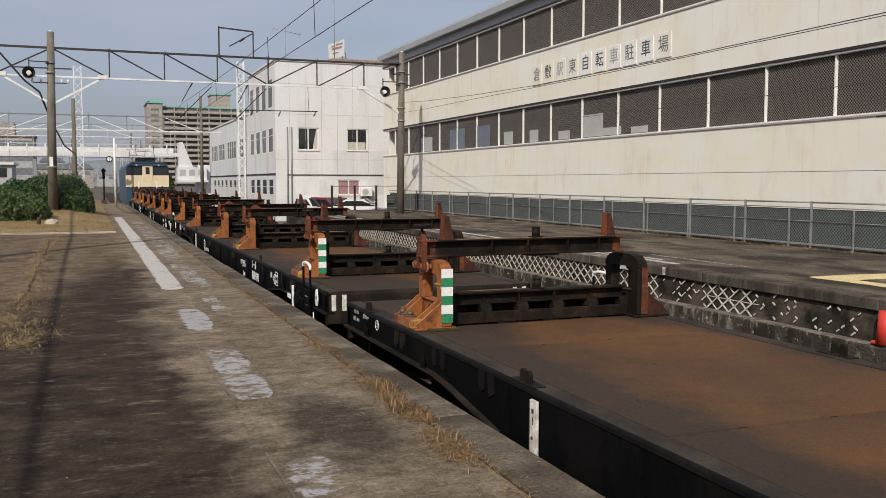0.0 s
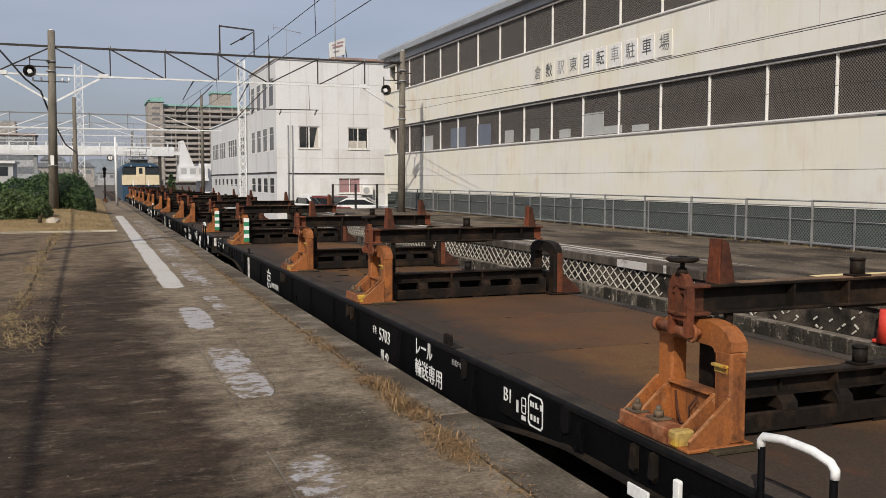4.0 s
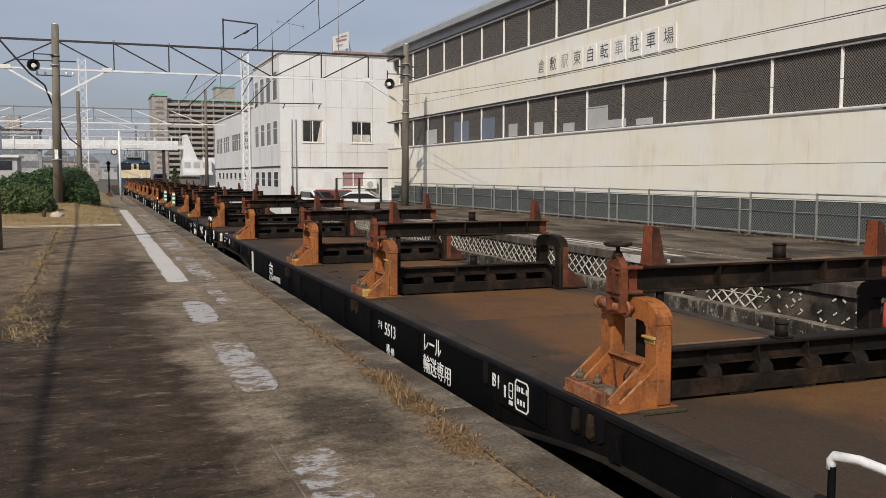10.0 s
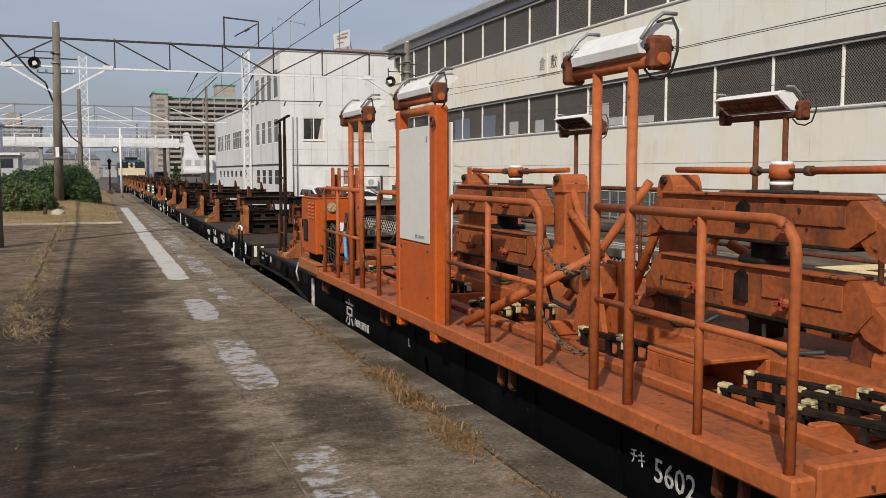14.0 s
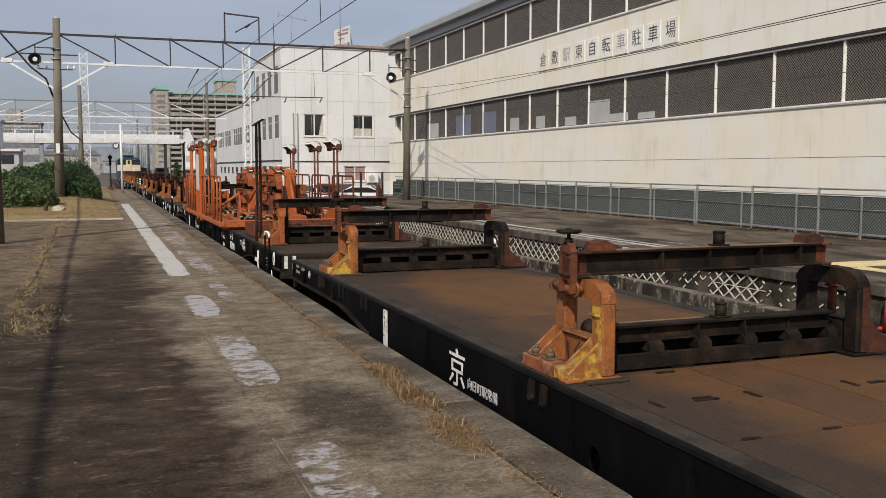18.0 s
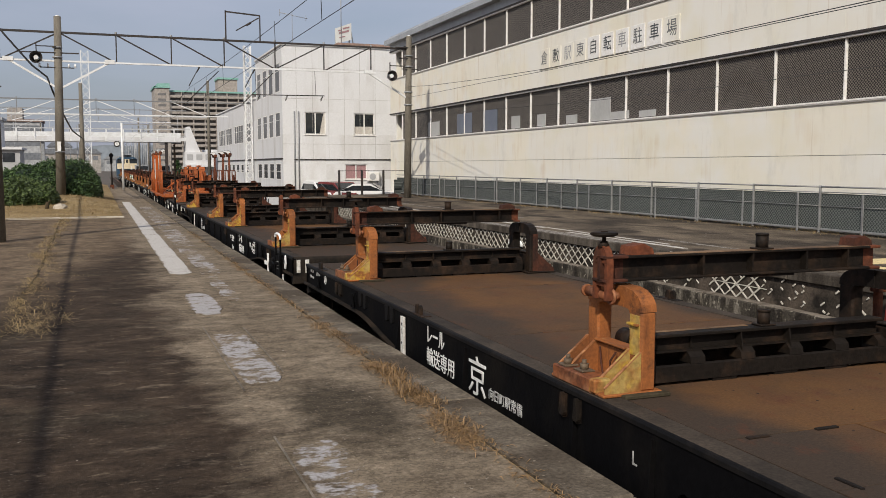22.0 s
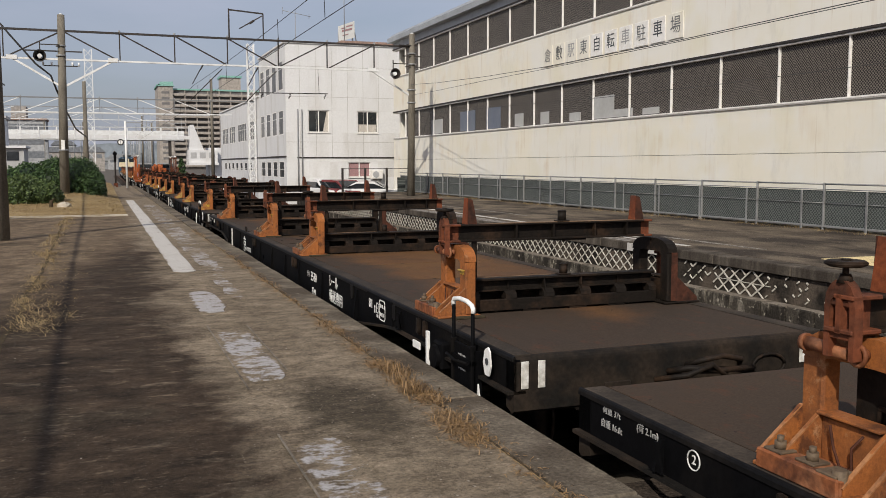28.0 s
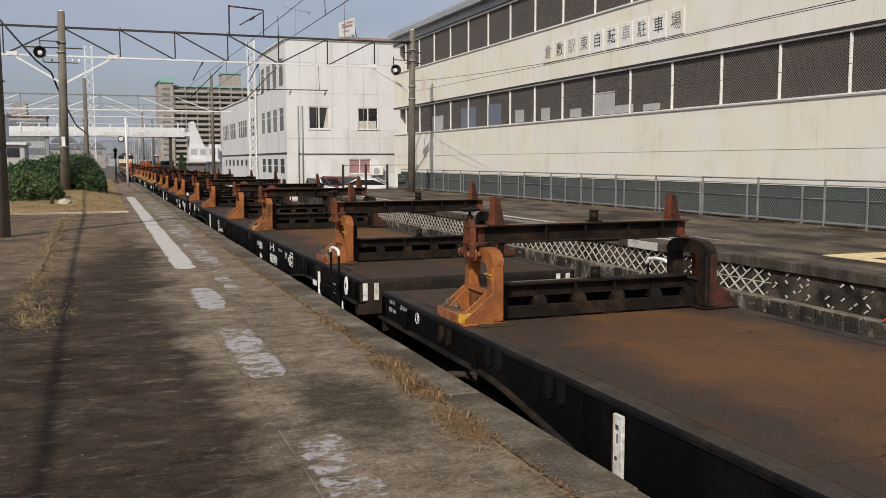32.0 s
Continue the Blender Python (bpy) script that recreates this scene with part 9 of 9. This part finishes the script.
    sb = part("saddle_bracket", B().box(-0.86, -0.40, -2.12, -1.66, 1.385, 1.41, 0.006), M["orange"], w, "orange saddle bracket")
    for x in (-0.86, -0.43):
        part("web", B().box(x, x + 0.03, -2.12, -1.66, 1.2, 1.385, 0.004), M["orange"], sb)
    pw = part("floor_plate", B().box(-0.88, -0.36, 2.5, 3.3, 1.315, 1.34, 0.006), M["orange_dirty"], w, "grimy orange cover plate")
    part("floor_plate", B().box(0.4, 0.88, 0.3, 1.2, 1.315, 1.34, 0.006), M["orange_dirty"], w)
    rnd = random.Random(5)
    spots = [(-0.50, -2.38, 20), (-0.64, -2.85, 12), (-0.5, -2.85, 14), (-0.76, -3.0, 17), (-0.38, -2.98, 10), (-0.80, -2.55, 15), (-0.62, -1.25, 8), (-0.78, -1.05, 3), (-0.86, 0.50, 10), (-0.72, 0.62, 12), (-0.55, 0.30, 4), (-0.72, 2.2, 14), (-0.86, 2.05, 8), (-0.62, 1.75, 5), (-0.9, 3.45, 80), (-0.7, 3.55, 75), (0.62, -2.35, 70), (0.75, -2.2, 75), (0.6, -2.05, 68), (0.7, -0.9, 10), (0.6, 1.9, 12), (0.78, 2.1, 8)]
    for i, (x, y, a) in enumerate(spots):
        rail_chair_bar(w, x, y, 1.21 + 0.03 * (i % 3 == 1), a + rnd.uniform(-5, 5), i)
    # far side
    for y0, y1 in ((-3.3, -1.5), (-1.2, 0.6), (0.9, 2.6), (2.9, 4.7)):
        railing(w, SX - 0.1, y0, y1, ((y0 + y1) / 2,), mat_="rust_red")
    for ya, yb, y0, y1 in ((-0.3, 0.03, -0.5, 0.44), (-2.2, -1.89, -2.41, -1.46), (2.62, 2.95, 2.4, 3.25)):
        st = part("lamp_post", B().tube((SX - 0.16, ya, 1.28), (SX - 0.16, ya, 2.80), 0.023, 10), M["rust_red"], w, "rust-red lamp post")
        part("second_post", B().tube((SX - 0.16, yb, 1.28), (SX - 0.16, yb, 2.80), 0.023, 10), M["rust_red"], st)
        lamp_head(st, SX - 0.16, y0, y1, 2.80, 1)
    lk = part("side_locker", B().box(0.92, 1.32, -3.2, -2.1, 1.27, 1.50, 0.01), M["orange"], w, "orange side locker with white labels")
    part("locker_lid", B().box(0.91, 1.33, -3.21, -2.09, 1.50, 1.515, 0.004), M["orange_dirty"], lk)
    for y, h in ((-2.45, 0.30), (-2.45, 0.16)):
        part("label_strip", B().box(0.9165, 0.9195, y - h / 2, y + h / 2, 1.44 if h > 0.2 else 1.39, 1.47 if h > 0.2 else 1.415), M["white"], lk, "white label strip")
    so = part("step_stool", B().box(0.52, 0.95, -1.95, -1.55, 1.56, 1.59, 0.008), M["rust_red"], w, "rust-red step stool")
    for x in (0.54, 0.90):
        for y in (-1.93, -1.60):
            part("leg", B().box(x, x + 0.03, y, y + 0.03, 1.2, 1.56), M["rust_red"], so)
    mb = part("valve_block", B().box(0.28, 0.5, -2.52, -2.25, 1.7, 2.02, 0.015), M["orange_dirty"], w, "grimy orange valve block with hoses")
    part("block_stand", B().box(0.32, 0.44, -2.46, -2.32, 1.3, 1.7, 0.01), M["orange"], mb)
    for i in range(4):
        part("hose", B().pipe([(0.3 + 0.05 * i, -2.53, 1.82), (0.3 + 0.06 * i, -2.65, 1.80), (0.32 + 0.06 * i, -2.68, 1.66), (0.3 + 0.05 * i, -2.6, 1.5), (0.32 + 0.05 * i, -2.5, 1.3)], 0.014, 6), M["wire"], mb)
    # trays
    for y0, y1 in ((-5.6, -4.55), (5.17, 6.09)):
        tr = part("tray", B().box(-1.1, 1.1, y0, y1, DECK + 0.006, DECK + 0.04), M["rust_red"], w, "rust-red open tray of iron bars")
        for x in (-1.12, 1.09):
            part("tray_side", B().box(x, x + 0.03, y0 - 0.02, y1 + 0.02, DECK + 0.01, DECK + (0.165 if y0 > 0 else 0.24), 0.005), M["orange"] if y0 > 0 else M["rust_red"], tr)
        for y in (y0 - 0.02, y1 - 0.01):
            part("tray_end", B().box(-1.088, 1.088, y, y + 0.03, DECK + 0.01, DECK + (0.165 if y0 > 0 else 0.24), 0.005), M["orange"] if y0 > 0 else M["rust_red"], tr)
        for i in range(9):
            part("bar", B().box(-0.045, 0.045, y0 + 0.08, y1 - 0.08, 0.0, 0.035, 0.006), M["iron_bar"], tr, "", pose(-0.95 + i * 0.23, 0, DECK + 0.041, 0, 0, 0))
        for i in range(3):
            part("cross_bar", B().box(-1.02 + 0.25 * i, 0.75 + 0.1 * i, -0.04, 0.04, 0.0, 0.03, 0.006), M["iron_bar"], tr, "", pose(0, y0 + 0.22 + 0.25 * i, DECK + 0.077, 0, 0, 4 - 5 * i))
    # the double mast at the front stake
    for y in MASTS:
        ms = part("light_mast", B().box(-1.212, -1.178, 0.155, 0.18, 1.3, 3.09, 0.003), M["black_rust"], w, "black double mast of angle iron", (0, y, 0))
        part("second_mast", B().box(-1.212, -1.178, -0.185, -0.16, 1.3, 3.12, 0.003), M["black_rust"], ms)
        part("mast_sleeve", B().box(-1.216, -1.174, 0.148, 0.188, 1.75, 2.91, 0.003), M["black_rust"], ms)
        part("mast_sleeve", B().box(-1.216, -1.174, -0.192, -0.152, 1.80, 2.88, 0.003), M["black_rust"], ms)
        part("cap_bar", B().beam((-1.2, 0.49, 3.085), (-1.2, -0.54, 3.14), 0.035, 0.022), M["black_rust"], ms)
        part("spacer", B().box(-1.208, -1.182, -0.16, 0.16, 2.27, 2.30), M["black_rust"], ms)
        part("cross_brace", B().tube((-1.22, 0.20, 1.50), (-1.22, -0.21, 1.50), 0.012, 8), M["rust_red"], ms, "rust-red cross brace")
        for dy in (0.17, -0.18):
            part("mast_socket", B().tube((-1.22, dy, DECK), (-1.22, dy, 1.75), 0.02, 10), M["rust_dark"], ms)
    return w


equipment_wagon(2)


# ---- the locomotive ----
def locomotive(k):
    lo = thing("electric_locomotive", "blue electric locomotive with cream cab front, hauling the wagons", "locomotive", (TRACK, 0, RAIL))
    body = part("body", B().prism([(-1.4, 1.0), (-1.4, 3.3), (-1.32, 3.52), (-1.0, 3.72), (1.0, 3.72), (1.32, 3.52), (1.4, 3.3), (1.4, 1.0)], "y", -8.0, 8.0), M["blue"], lo, "dark blue locomotive body")
    part("cab_front", B().prism([(-1.40, 2.0), (-1.40, 2.80), (1.40, 2.80), (1.40, 2.0)], "y", -8.06, -8.0).box(-1.41, -1.39, -8.0, -7.2, 2.0, 2.8).box(1.39, 1.41, -8.0, -7.2, 2.0, 2.8), M["cream"], lo, "cream cab front")
    part("front_door", B().box(-0.34, 0.34, -8.10, -8.0, 2.0, 3.46, 0.02), M["cream"], lo, "cream cab door")
    part("window", B().box(-0.13, 0.13, -8.112, -8.098, 2.88, 3.36, 0.04), M["glass_dark"], lo)
    for s in (-1, 1):
        part("window", B().box(*sorted((s * 0.38, s * 1.36)), -8.05, -8.0, 2.83, 3.38, 0.01), M["glass_dark"], lo, "dark cab window")
        part("headlight", B().tube((s * 0.72, -8.2, 3.50), (s * 0.72, -8.1, 3.50), 0.07, 12), M["lamp_glass"], lo, "round headlight")
        part("step", B().box(*sorted((s * 0.9, s * 1.35)), -8.2, -8.0, 0.55, 1.05, 0.02), M["blue"], lo)
        part("marker_stripe", B().box(*sorted((s * 0.55, s * 0.62)), -8.064, -8.06, 1.9, 2.4), M["white"], lo)
    part("number_plate", B().box(-0.2, 0.2, -8.115, -8.10, 2.3, 2.42), M["cream"], lo)
    part("skirt", B().box(-1.35, 1.35, -8.05, 8.05, 0.75, 1.05, 0.03), M["blue"], lo, "blue underframe skirt")
    part("visor", B().box(-1.3, 1.3, -8.15, -7.9, 3.44, 3.56, 0.02), M["blue"], lo)
    part("roof_box", B().box(-0.7, 0.7, -5.5, 5.5, 3.70, 4.04, 0.03), M["grey_steel"], lo)
    for y in (-5.4, 5.4):
        pg = part("pantograph", B().box(-0.8, 0.8, y - 1.1, y + 1.0, 4.04, 4.1), M["grey_steel"], lo, "raised pantograph")
        for x in (-0.6, 0.6):
            part("lower_arm", B().beam((x, y - 1.0, 4.1), (x, y + 0.6, 4.5), 0.05, 0.05), M["grey_steel"], pg)
            part("upper_arm", B().beam((x, y + 0.6, 4.5), (x, y - 0.3, 4.95), 0.05, 0.05), M["grey_steel"], pg)
        part("cross_arm", B().beam((-0.6, y - 1.0, 4.5), (0.6, y + 0.6, 4.5), 0.04, 0.04), M["grey_steel"], pg)
        part("contact_strip", B().box(-0.9, 0.9, y - 0.4, y - 0.2, 4.95, 5.0), M["grey_steel"], pg)
    for x in (-0.8, 0.8):
        for y in (-7.2, -6.6):
            part("insulator", B().tube((x, y, 3.68), (x, y, 4.0), 0.07, 8), M["grey_steel"], lo)
    for y in (-5.2, 0, 5.2):
        bg = part("bogie", once("loco_bogie", lambda: B().box(-1.15, -1.0, -1.6, 1.6, 0.35, 0.85, 0.05).box(1.0, 1.15, -1.6, 1.6, 0.35, 0.85, 0.05).box(-1.0, 1.0, -0.3, 0.3, 0.5, 0.8), M["grey_steel"]), None, lo, "", (0, y, 0))
        for dy in (-0.875, 0.875):
            ws = part("wheelset", once("wheelset", wheelset, M["wheel"]), None, bg, "", (0, dy, 0.43))
            wheels.append((ws, dy))
    part("coupler", B().box(-0.15, 0.15, -8.45, -8.0, 0.68, 0.92, 0.03), M["steel_rust"], lo)
    movers.append((lo, k))


locomotive(-4)


# ---- what moves ----
def motions():
    """The train draws away along its track."""
    def bend(y):
        """The line swings slightly to one side far off."""
        d = max(0.0, y - 95.0)
        return 0.009 * d * d / (d + 15.0)

    for ob, k in movers:
        mid = HALF if k > -4 else HALF - 0.35
        rows = []
        for t, s in TRAIN:
            y = s - PITCH * k + mid
            turn = -math.degrees(math.atan((bend(y + 1) - bend(y - 1)) / 2))
            rows.append((t, pose(TRACK + bend(y), y, RAIL, 0, 0, turn)))
        walk(ob, rows)


motions()
